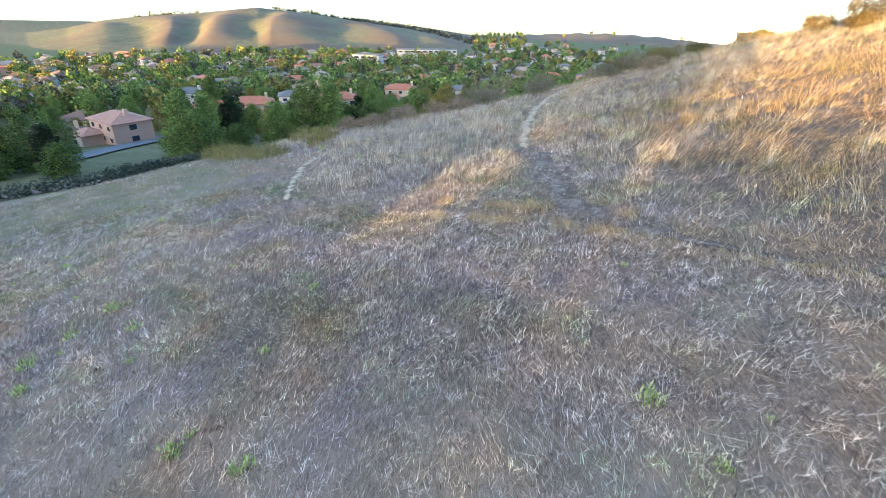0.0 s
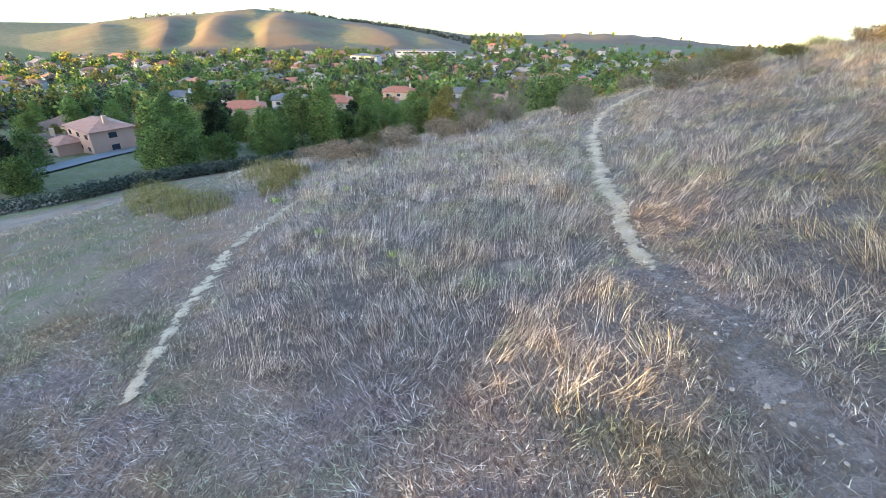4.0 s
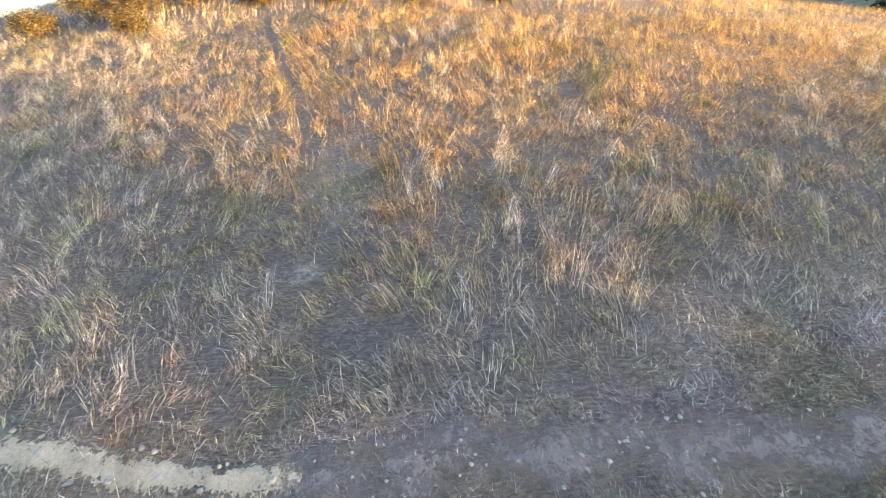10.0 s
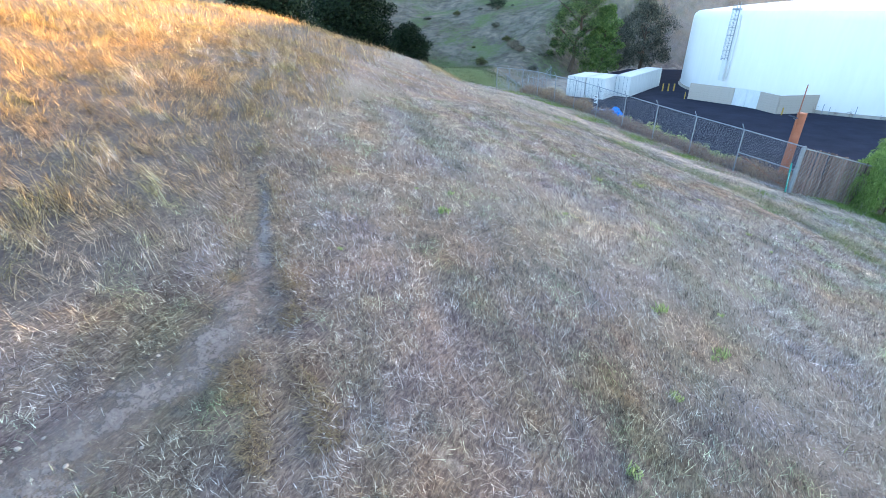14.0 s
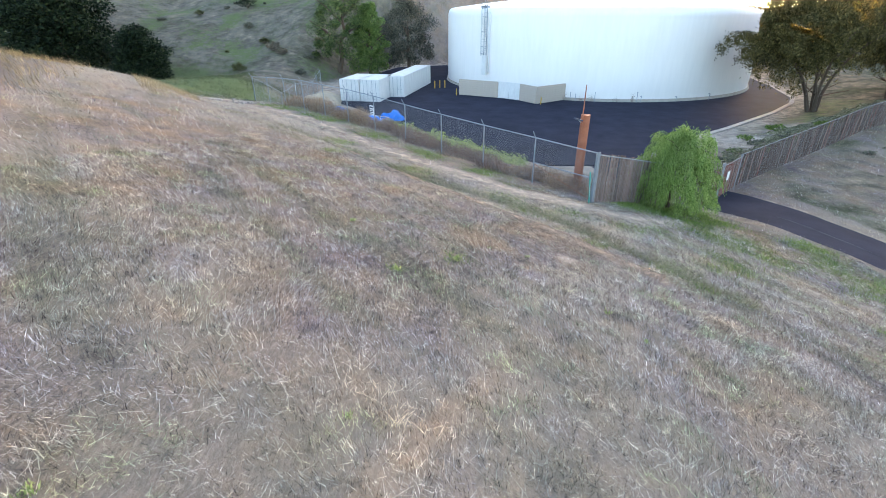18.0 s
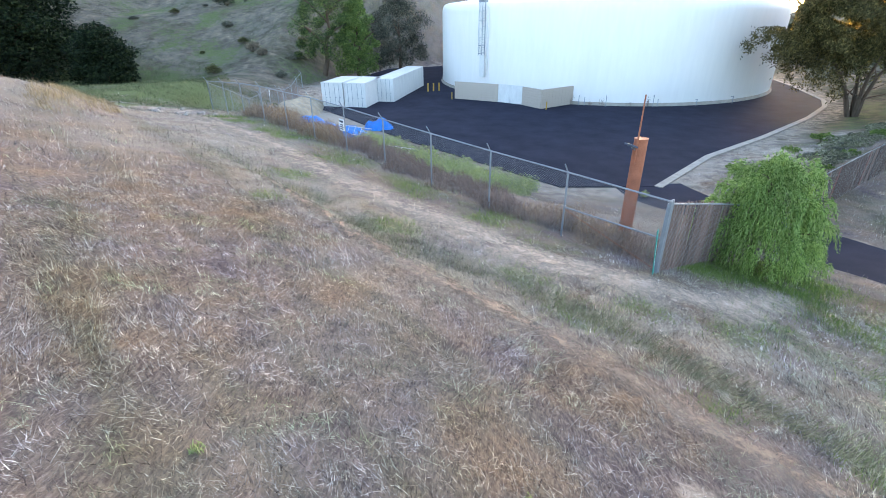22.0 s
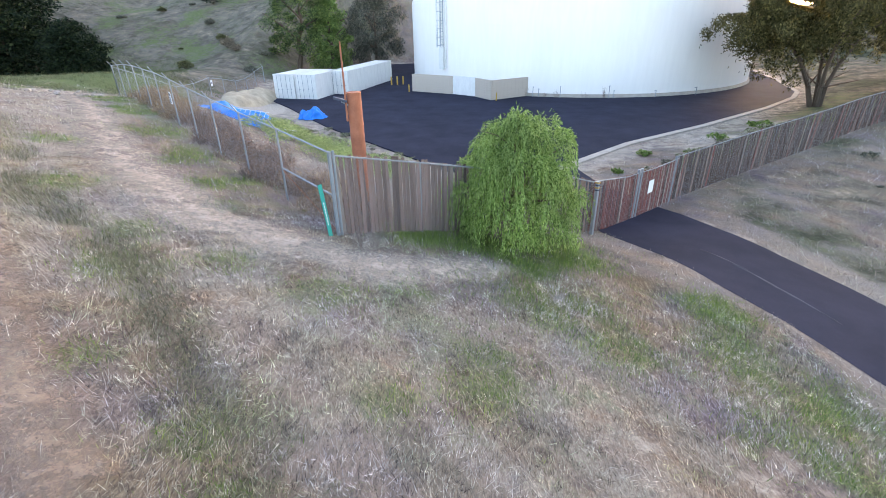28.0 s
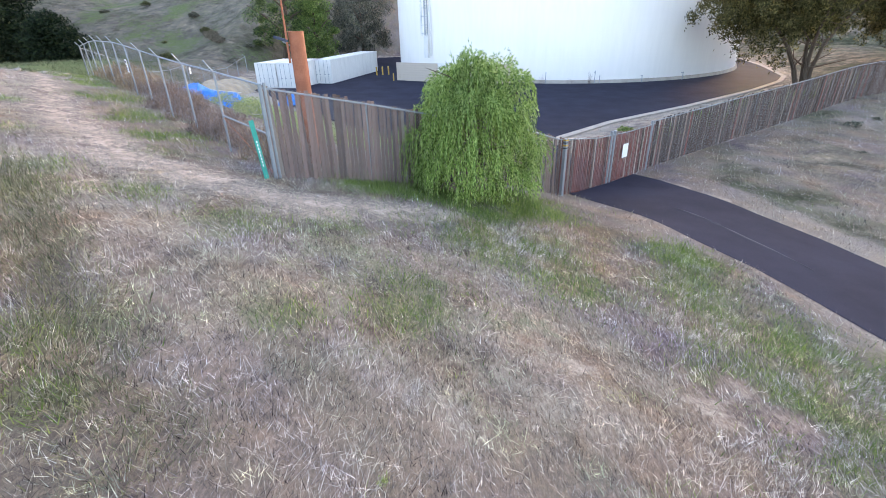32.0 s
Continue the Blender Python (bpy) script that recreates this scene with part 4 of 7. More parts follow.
# pipes and valves standing close to the tank
for k, (t, h) in enumerate(((63.0, 1.3), (66.5, 0.9), (73.0, 1.2), (74.5, 1.0), (80.0, 1.3), (92.0, 1.4), (93.2, 0.9), (104.0, 0.8), (116.0, 0.9))):
    a = radians(t)
    x, y = TANK_C[0] + (TANK_R + 0.75) * math.cos(a), TANK_C[1] + (TANK_R + 0.75) * math.sin(a)
    p = empty("sample_pipe", x, y, PAD_Z + 0.05, t, label="thin grey standpipe beside the white tank", category="pipe", group="standpipes round the tank")
    bm = bmesh.new()
    rod(bm, (0, 0, 0), (0, 0, h), 0.035, n=6)
    part("riser", bm, M_STEEL, p)
    bm = bmesh.new()
    rod(bm, (0, 0, h - 0.03), (-0.3, 0, h * 0.85), 0.03, n=6)
    part("elbow", bm, M_STEEL, p)


# ---- shipping containers ----
def container(x, y, heading, length, width, tall, label, frame=False):
    c = empty("shipping_container", x, y, PAD_Z + 0.05, heading, label=label, category="container", group="containers in the yard")
    w, dep = width / 2, 0.03
    def corrugated(u0, u1, fixed, along, n):
        """A folded sheet between two corners."""
        prof = []
        for k in range(n):
            u = u0 + (u1 - u0) * k / (n - 1)
            prof.append((u, fixed + (dep if (k // 2) % 2 else 0) * (-1 if fixed > 0 else 1)))
        v, f = [], []
        for u, o in prof:
            for z in (0.16, tall - 0.12):
                v.append((u, o, z) if along == "x" else (o, u, z))
        for k in range(n - 1):
            f.append((2 * k, 2 * k + 2, 2 * k + 3, 2 * k + 1))
        return np.array(v), np.array(f)
    for sy in (-w + 0.06, w - 0.06):
        part_np("side_panel", *corrugated(0.1, length - 0.1, sy, "x", int(length / 0.14)), M_WHITE, 4, c)
    part_np("end_panel", *corrugated(-w + 0.1, w - 0.1, length - 0.06, "y", 16), M_WHITE, 4, c)
    bm = bmesh.new()
    box(bm, (0.04, -w + 0.04, tall - 0.1), (length - 0.04, w - 0.04, tall - 0.02), None, 0.01)
    part("roof_panel", bm, M_WHITE, c)
    bm = bmesh.new()
    box(bm, (0.04, -w + 0.04, 0.06), (length - 0.04, w - 0.04, 0.14))
    part("floor_panel", bm, M_WHITE, c)
    bm = bmesh.new()
    for px in (0.0, length - 0.14):
        for py in (-w, w - 0.14):
            box(bm, (px, py, 0), (px + 0.14, py + 0.14, tall), None, 0.01)
    for pz in (0.02, tall - 0.14):
        for py in (-w + 0.01, w - 0.13):
            box(bm, (0.14, py, pz), (length - 0.14, py + 0.12, pz + 0.12))
        for px in (0.01, length - 0.13):
            box(bm, (px, -w + 0.14, pz), (px + 0.12, w - 0.14, pz + 0.12))
    part("frame", bm, M_WHITE, c)
    for k in (0, 1):
        y0 = -w + 0.16 if k == 0 else 0.01
        bm = bmesh.new()
        box(bm, (0.03, y0, 0.16), (0.08, y0 + w - 0.17, tall - 0.16), None, 0.006)
        for z in (0.28, 0.42, 0.58, 0.74):
            box(bm, (0.015, y0 + 0.08, tall * z), (0.03, y0 + w - 0.25, tall * z + 0.12))
        door = part("door", bm, M_WHITE, c)
        for q in (0.28, 0.72):
            bm = bmesh.new()
            yy = y0 + (w - 0.17) * q
            rod(bm, (-0.015, yy, 0.1), (-0.015, yy, tall - 0.1), 0.02, n=6)
            box(bm, (-0.05, yy - 0.16, 1.05), (-0.02, yy + 0.02, 1.1))
            part("lock_bar", bm, M_STEEL, door)
    return c


HEAD = math.degrees(math.atan2(-0.985, -0.17))
container(14.7, -58.9, HEAD, 6.1, 2.65, 2.75, "white corrugated steel shipping container with closed double doors")
container(11.95, -58.45, HEAD, 6.1, 2.65, 2.75, "white corrugated steel shipping container beside its twin")
container(9.2, -62.3, HEAD, 14.6, 2.5, 2.75, "long white corrugated shipping container on the asphalt yard")


# ---- fences ----
def fence_point(a, b, s):
    ln = math.hypot(b[0] - a[0], b[1] - a[1])
    return a[0] + (b[0] - a[0]) * s / ln, a[1] + (b[1] - a[1]) * s / ln


def chain_fabric(a, b, s0, s1, h, pitch, wire, parent):
    """Woven diagonal wires between two posts, along the ground."""
    v, f = [], []
    ln = s1 - s0
    n = int((ln + h) / pitch)
    dx, dy = (b[0] - a[0]) / math.hypot(b[0] - a[0], b[1] - a[1]), (b[1] - a[1]) / math.hypot(b[0] - a[0], b[1] - a[1])
    x0, y0 = a[0] + dx * s0, a[1] + dy * s0
    z0, z1 = hz(x0, y0), hz(a[0] + dx * s1, a[1] + dy * s1)
    for way in (0, 1):
        for k in range(n):
            u0, u1 = k * pitch - h, k * pitch
            c0, c1 = max(0, u0), min(ln, u1)
            if c1 - c0 < 0.02:
                continue
            q = []
            for c in (c0, c1):
                t = (c - u0) if way == 0 else h - (c - u0)
                q.append((c, t))
            (c0, t0), (c1, t1) = q
            for c, t, o in ((c0, t0, -wire), (c1, t1, -wire), (c1, t1, wire), (c0, t0, wire)):
                v.append((x0 + dx * (c + o), y0 + dy * (c + o), z0 + (z1 - z0) * c / ln + 0.04 + t))
            m = len(v)
            f.append((m - 4, m - 3, m - 2, m - 1))
    return part_np("chain_mesh", v, f, M_WIRE, 4, parent)


def chain_fence(name, a, b, step, h, label, pitch, arms=True, near=4):
    fence = empty(name, a[0], a[1], 0, 0, label=label, category="fence", kind="structure")
    fence.matrix_world = Matrix()
    ln = math.hypot(b[0] - a[0], b[1] - a[1])
    n = int(round(ln / step))
    dx, dy = (b[0] - a[0]) / ln, (b[1] - a[1]) / ln
    ox, oy = (dy, -dx)
    tops = []
    for k in range(n + 1):
        x, y = fence_point(a, b, ln * k / n)
        z = hz(x, y)
        bm = bmesh.new()
        r = 0.045 if k in (0, n) else 0.03
        rod(bm, (x, y, z - 0.3), (x, y, z + h + 0.04), r, n=8)
        p = part("fence_post", bm, M_STEEL, fence)
        tops.append(Vector((x, y, z + h + 0.02)))
        if arms and k:
            bm = bmesh.new()
            rod(bm, (x, y, z + h), (x - ox * 0.2, y - oy * 0.2, z + h + 0.3), 0.020, n=6)
            part("barb_arm", bm, M_STEEL, p)
    for k in range(n):
        bm = bmesh.new()
        rod(bm, tops[k], tops[k + 1], 0.024, n=6)
        part("top_rail", bm, M_STEEL, fence)
        chain_fabric(a, b, ln * k / n, ln * (k + 1) / n, h, pitch if k < near else pitch * 1.6, 0.003 if k < near else 0.0045, fence)
    if arms and not near:
        for q in (0.33, 0.66, 1.0):
            bm = bmesh.new()
            for k in range(1, n):
                o = Vector((-ox * 0.2 * q, -oy * 0.2 * q, 0.3 * q - 0.02))
                rod(bm, tops[k] + o, tops[k + 1] + o, 0.004, n=4)
            part("barbed_wire", bm, M_WIRE, fence)
    return fence, tops


fence_a, tops_a = chain_fence("chain_link_fence", FENCE_A[0], FENCE_A[1], 2.95, 2.0, "grey chain link fence with angled arms along the worn path", 0.075)
bm = bmesh.new()
mid = Vector((*fence_point(*FENCE_A, 0), hz(*FENCE_A[0]) + 1.0)), Vector((*fence_point(*FENCE_A, 3.0), hz(*fence_point(*FENCE_A, 3.0)) + 0.95))
rod(bm, *mid, 0.024, n=6)
part("brace_rail", bm, M_STEEL, fence_a)
bm = bmesh.new()
rod(bm, mid[1] + Vector((0, 0, -0.05)), mid[0] + Vector((0, 0, -0.92)), 0.008, n=5)
part("truss_rod", bm, M_RUST, fence_a)
bm = bmesh.new()
rod(bm, (FENCE_A[0][0] - 0.07, FENCE_A[0][1] - 0.06, hz(*FENCE_A[0]) - 0.3), (FENCE_A[0][0] - 0.07, FENCE_A[0][1] - 0.06, hz(*FENCE_A[0]) + 2.05), 0.034)
part("corner_post", bm, M_STEEL, fence_a, "doubled pale blue-grey corner post")
for p, q in ((FENCE_A[1], (18.0, -43.9)), ((18.0, -43.9), (20.8, -67.0))):
    chain_fence("back_fence", p, q, 3.2, 1.9, "grey chain link fence dipping behind the bare dirt bank", 0.14, True, 0)


def slat_fence(name, a, b, h, mats, label, posts=2.45, singles=300, gate=False, kind="structure"):
    fence = empty(name, 0, 0, 0, 0, label=label, category="gate" if gate else "fence", kind=kind)
    ln = math.hypot(b[0] - a[0], b[1] - a[1])
    rng = random.Random(int(ln * 100))
    ang = math.degrees(math.atan2(b[1] - a[1], b[0] - a[0]))
    n = int(ln / 0.108)
    shared = []
    for k in range(4):
        bm = bmesh.new()
        box(bm, (-0.044, -0.006, 0.0), (0.044, 0.006, h - 0.06 + 0.035 * (k % 3)))
        me = bpy.data.meshes.new("slat")
        bm.to_mesh(me)
        bm.free()
        shared.append(me)
    pool = {}
    for me in shared:
        for m in mats:
            c = me.copy()
            c.materials.append(m)
            pool.setdefault(m.name, []).append(c)
    far = bmesh.new()
    for k in range(n):
        s = (k + 0.5) * ln / n
        x, y = fence_point(a, b, s)
        z = hz(x, y) + 0.05 + rng.uniform(-0.02, 0.02)
        lean = rng.uniform(-1.6, 1.6)
        if rng.random() < 0.015:
            continue
        m = mats[0] if rng.random() < 0.7 else rng.choice(mats)
        if k < singles:
            ob = new("slat", rng.choice(pool[m.name]))
            ob.parent = fence
            ob.matrix_world = pose(x, y, z, 0, lean, ang + rng.uniform(-9, 9))
        else:
            box(far, (-0.046, -0.006, 0), (0.046, 0.006, h - rng.uniform(0, 0.06)), pose(x, y, z, 0, lean, ang))
    if n > singles:
        tagged(part("slat_run", far, mats[0], fence), kind="stuff")
    else:
        far.free()
    np_ = max(2, int(round(ln / posts)))
    tops = []
    for k in range(np_ + 1):
        x, y = fence_point(a, b, ln * k / np_)
        z = hz(x, y)
        bm = bmesh.new()
        ox, oy = math.sin(radians(ang)) * 0.05, -math.cos(radians(ang)) * 0.05
        rod(bm, (x - ox, y - oy, z - 0.3), (x - ox, y - oy, z + h - 0.02), 0.030, n=8)
        part("fence_post", bm, M_STEEL, fence)
        tops.append(Vector((x, y, z + h - 0.02)))
    for k in range(np_):
        bm = bmesh.new()
        rod(bm, tops[k], tops[k + 1], 0.022, n=6)
        part("top_rail", bm, M_STEEL, fence)
        o = 0.02
        ax, ay = fence_point(a, b, ln * k / np_)
        chain_fabric((a[0] + math.sin(radians(ang)) * o, a[1] - math.cos(radians(ang)) * o), (b[0] + math.sin(radians(ang)) * o, b[1] - math.cos(radians(ang)) * o), ln * k / np_, ln * (k + 1) / np_, h, 0.085 if k < 5 else 0.17, 0.0030 if k < 5 else 0.0045, fence)
    return fence


slat_fence("slat_fence", *SLATS_A, 1.98, [M_SLAT, M_SLAT_PALE, M_SLAT_DARK, M_SLAT_DARK], "weathered brown wooden slats woven into chain link fence")
slat_fence("driveway_gate", *GATE, 2.0, [M_SLAT_RED, M_SLAT_PALE, M_SLAT_DARK, M_SLAT_RED, M_SLAT_RED], "closed chain link driveway gate with faded red slats", 2.35, 300, True, "object")
slat_fence("far_slat_fence", *SLATS_B, 2.12, [M_SLAT_DARK, M_SLAT, M_SLAT_RED, M_SLAT, M_SLAT_DARK], "long weathered slatted chain link fence beyond the gate", 2.6, 200)


# ---- plants: trunks, crowns, bushes ----
def leaves(centres, spread, count, size, rng, droop=0.0, flat=1.0, slim=0.45):
    """Many small leaves in clumps round the given centres, as corners and four-cornered faces."""
    centres, spread = np.asarray(centres, float), np.asarray(spread, float)
    pick = rng.randint(0, len(centres), count)
    off = rng.randn(count, 3)
    off /= np.linalg.norm(off, axis=1)[:, None] + 1e-9
    off *= (rng.rand(count, 1) ** 0.45) * spread[pick][:, None]
    off[:, 2] *= flat
    c = centres[pick] + off
    u = rng.randn(count, 3)
    u[:, 2] = u[:, 2] * 0.6 - droop * 2.0
    u /= np.linalg.norm(u, axis=1)[:, None]
    w = np.cross(u, rng.randn(count, 3))
    w /= np.linalg.norm(w, axis=1)[:, None] + 1e-9
    s = size * (0.55 + 0.9 * rng.rand(count, 1))
    u, w = u * s, w * s * slim
    v = np.stack([c - u * 0.5, c + w * 0.5, c + u * 0.5, c - w * 0.5], 1).reshape(-1, 3)
    return v, np.arange(len(v)).reshape(-1, 4)


def trunk_mesh(height_, r0, limbs, rng, lean=(0, 0), fork=0.35):
    """A tapered, bent trunk with limbs. Returns the bmesh and the limbs' ends."""
    bm = bmesh.new()
    pts = [Vector((lean[0] * t + 0.04 * height_ * math.sin(3 * t) * rng.uniform(-1, 1), lean[1] * t, height_ * t)) for t in np.linspace(0, 1, 6)]
    for k in range(5):
        rod(bm, pts[k] - Vector((0, 0, 0.15 if k == 0 else 0.02)), pts[k + 1], r0 * (1 - 0.16 * k), r0 * (1 - 0.16 * (k + 1)), 8)
    ends = []
    for k in range(limbs):
        t = fork + (1 - fork) * (k + 0.5) / limbs
        i = min(4, int(t * 5))
        a = pts[i].lerp(pts[i + 1], t * 5 - i)
        ang = k * 2.4 + rng.uniform(-0.4, 0.4)
        ln = height_ * rng.uniform(0.28, 0.5)
        b = a + Vector((math.cos(ang) * ln, math.sin(ang) * ln, ln * rng.uniform(0.35, 0.9)))
        mid = a.lerp(b, 0.5) + Vector((0, 0, ln * 0.08))
        rr = r0 * (1 - 0.75 * t) * 0.7
        rod(bm, a, mid, rr, rr * 0.7, 6)
        rod(bm, mid, b, rr * 0.7, rr * 0.25, 6)
        ends += [b, mid]
    return bm, ends


def tree(name, x, y, z, tall, wide, mat, label, seed, clumps=28, count=3000, leaf=0.3, base=0.3, droop=0.0, lean=(0, 0), shape=(0.5, 1.0), trunk_r=None, limbs=7, group="", clump=0.26, slim=0.45):
    rng, r2 = np.random.RandomState(seed), random.Random(seed)
    ob = empty(name, x, y, z, 0, label=label, category="tree", group=group)
    bm, ends = trunk_mesh(tall * 0.72, trunk_r or tall * 0.028, limbs, r2, lean)
    part("trunk", bm, M_BARK, ob)
    cs, rs = [], []
    for k in range(clumps):
        t = (k + 0.5) / clumps
        zz = base + (1 - base) * t
        w = np.interp(t, [0, 0.35, 0.75, 1.0], [shape[0], shape[1], shape[1] * 0.75, 0.18]) * wide / 2
        a, q = k * 2.39996, 0.35 + 0.6 * rng.rand()
        cs.append((w * q * math.cos(a) + lean[0] * t, w * q * math.sin(a) + lean[1] * t, tall * (zz - 0.02) * (1 - 0.1 * rng.rand())))
        rs.append(wide * clump * (0.7 + 0.6 * rng.rand()))
    v, f = leaves(cs, rs, count, leaf, rng, droop, 0.8, slim)
    part_np("crown", v, f, mat, 4, ob)
    return ob


def bush(name, x, y, wide, tall, mat, label, seed, count=700, leaf=0.12, group="", sink=0.05, woody=True):
    rng = np.random.RandomState(seed)
    ob = empty(name, x, y, hz(x, y) - sink, 0, label=label, category="bush", group=group)
    bm = bmesh.new()
    r2 = random.Random(seed)
    for k in range(9):
        a, q = k * 2.4, r2.uniform(0.25, 0.48)
        rod(bm, (0, 0, -0.05), (wide * q * math.cos(a), wide * q * math.sin(a), tall * r2.uniform(0.6, 0.95)), 0.012 * tall + 0.004, 0.004, 5)
    if woody:
        part("woody_base", bm, M_BARK, ob)
    else:
        bm.free()
    n = 14
    cs = [(wide * 0.36 * math.cos(k * 2.4) * (k / n) ** 0.5, wide * 0.36 * math.sin(k * 2.4) * (k / n) ** 0.5, tall * (0.28 + 0.45 * rng.rand() * (1 - 0.5 * k / n))) for k in range(n)]
    v, f = leaves(cs, [min(wide, tall) * 0.26] * n, count, leaf, rng, -0.1)
    v[:, 2] = np.maximum(v[:, 2], 0.0)
    part_np("foliage", v, f, mat, 4, ob)
    return ob


def pepper_tree(x, y, tall, r, seed, label, lean, sun_gap=False):
    """Several leaning stems and a wide crown of hanging leaf strings."""
    rng, r2 = np.random.RandomState(seed), random.Random(seed)
    z = hz(x, y)
    ob = empty("pepper_tree", x, y, z, 0, label=label, category="tree")
    n = 1000
    d = rng.randn(n, 3)
    d /= np.linalg.norm(d, axis=1)[:, None]
    lump = 1 + 0.16 * np.sin(3 * np.arctan2(d[:, 1], d[:, 0]) + seed) + 0.12 * np.sin(7 * d[:, 2] + 5 * d[:, 0])
    q = (0.35 + 0.62 * rng.rand(n)) * lump
    c = d * np.array((r, r, tall * 0.40)) * q[:, None] + np.array((lean[0], lean[1], tall * 0.62))
    for k in range(5):
        a = k * 1.26 + r2.uniform(-0.3, 0.3)
        bm = bmesh.new()
        p, rad = Vector((0.35 * math.cos(a), 0.35 * math.sin(a), -0.2)), 0.24
        for j in range(5):
            e = p + Vector((math.cos(a) * (0.4 + 0.35 * j) + lean[0] * 0.12, math.sin(a) * (0.4 + 0.35 * j) + lean[1] * 0.12, tall * (0.15 - 0.012 * j)))
            rod(bm, p, e, rad, rad * 0.78, 7)
            for _ in range(2):
                g = e + Vector((r2.uniform(-1, 1), r2.uniform(-1, 1), r2.uniform(0.1, 0.8))) * r * 0.28
                rod(bm, e, g, rad * 0.35, 0.02, 5)
            p, rad = e, rad * 0.78
        part("stem", bm, M_BARK, ob)
    m = 70
    size = np.repeat(rng.uniform(0.45, 0.85, n), m)[:, None]
    off = rng.randn(n * m, 3)
    off *= (rng.rand(n * m, 1) ** 0.4) / np.linalg.norm(off, axis=1)[:, None]
    leaf = np.repeat(c, m, 0) + off * size * np.array((1.0, 1.0, 0.8))
    leaf[:, 2] -= rng.exponential(0.22, n * m)
    u = rng.randn(len(leaf), 3) * np.array((1, 1, 0.7)) + np.array((0, 0, -0.8))
    u *= (rng.uniform(0.20, 0.40, len(leaf)) / np.linalg.norm(u, axis=1))[:, None]
    w = np.cross(u, rng.randn(len(leaf), 3))
    w *= 0.055 / (np.linalg.norm(w, axis=1)[:, None] + 1e-9)
    keep = leaf[:, 2] > 1.6 + 0.5 * np.sin(leaf[:, 0] * 1.3) * np.cos(leaf[:, 1])
    if sun_gap:
        # leaves cut away along the sun's rays, shaping the light on the slope
        lx, ly = leaf[:, 0] + x, leaf[:, 1] + y
        g = lx * 0.868 - ly * 0.496
        level = leaf[:, 2] + z + (lx * 0.4955 + ly * 0.8686) * math.tan(radians(SUN_EL))
        under = np.interp(g, [-1.5, -1.2, 0, 0.65, 1.8, 4], [-9, -2.35, -1.9, -1.68, -0.9, 1.0])
        keep &= ~((g > -1.5) & (level < under) & (level > -4.6))
        keep &= ~((g > -6.3) & (g < -4.1) & (np.abs(level - (-4.03 + 0.37 * (g + 6))) < 0.25))
    leaf, u, w = leaf[keep], u[keep], w[keep]
    v = np.stack([leaf - u * 0.5, leaf + w, leaf + u * 0.5, leaf - w], 1).reshape(-1, 3)
    part_np("crown", v, np.arange(len(v)).reshape(-1, 4), M_PEPPER, 4, ob)
    return ob


# ---- things in and round the yard ----
def build_willow():
    x, y = -10.3, -16.2
    rng, r2 = np.random.RandomState(5), random.Random(5)
    ob = empty("willow", x, y, hz(x, y), 0, label="bushy bright green weeping willow in front of slat fence", category="tree")
    bm, _ = trunk_mesh(2.9, 0.10, 9, r2, (0.1, 0.1), 0.2)
    loose = set(bm.verts)
    while loose:
        piece, edge = set(), [loose.pop()]
        while edge:
            p = edge.pop()
            piece.add(p)
            near = {e.other_vert(p) for e in p.link_edges} & loose
            loose -= near
            edge += near
        one, at = bmesh.new(), {}
        for p in sorted(piece, key=lambda p: p.index):
            at[p] = one.verts.new(p.co)
        for f in bm.faces:
            if f.verts[0] in piece:
                one.faces.new([at[p] for p in f.verts])
        part("trunk" if min(p.co.z for p in piece) < 0.05 else "limb", one, M_BARK, ob)
    bm.free()
    v = []
    # tassels hang in tiers from the ends of the limbs, with dark gaps between
    tiers = [(0.25, 3.40, 7), (0.80, 3.22, 11), (1.30, 2.85, 14), (1.68, 2.35, 16), (1.96, 1.75, 18), (2.08, 1.15, 18), (1.90, 0.75, 14), (0.75, 2.7, 8), (1.2, 1.9, 10), (0.8, 1.3, 8)]
    for i, (rt, zt, m) in enumerate(tiers):
        for k in range(m):
            a = (k + 0.5 * (i % 2) + rng.uniform(-0.3, 0.3)) * 6.2832 / m + i
            lobe = 1 + 0.10 * math.sin(2 * a + 0.4 + 0.5 * zt) + 0.10 * math.sin(3 * a + 1.2 * zt) + 0.06 * math.sin(5 * a)
            r, top = rt * lobe * rng.uniform(0.80, 1.12), zt + rng.uniform(-0.28, 0.24)
            out = Vector((math.cos(a), math.sin(a), 0))
            full = rng.uniform(0.65, 1.35)
            for _ in range(int(32 * full)):
                p = out * r + Vector((0, 0, top)) + Vector(rng.normal(0, 0.10, 3))
                ln = min(top - 0.04, rng.uniform(0.35, 1.0) * full)
                d = out * rng.uniform(0.2, 1.1) + Vector((rng.uniform(-0.7, 0.7), rng.uniform(-0.7, 0.7), rng.uniform(0.35, 0.85)))
                for s in range(max(4, int(ln / 0.10))):
                    d = d * 0.80 + Vector((0, 0, -0.24)) + Vector(rng.uniform(-0.07, 0.07, 3))
                    e = d.normalized()
                    q = p + e * 0.10
                    for _ in range(3):
                        side = Vector(rng.uniform(-1, 1, 3))
                        side = (side - e * side.dot(e)).normalized()
                        tip = q + side * 0.06 + e * rng.uniform(0.07, 0.15)
                        w = e.cross(side) * 0.0135
                        v += [q, (q + tip) / 2 + w, tip, (q + tip) / 2 - w]
                    p = q
    v = np.array([tuple(p) for p in v])
    v[:, 2] = np.maximum(v[:, 2], 0.02)
    v[:, :2] *= 0.76
    part_np("crown", v, np.arange(len(v)).reshape(-1, 4), M_WILLOW, 4, ob)


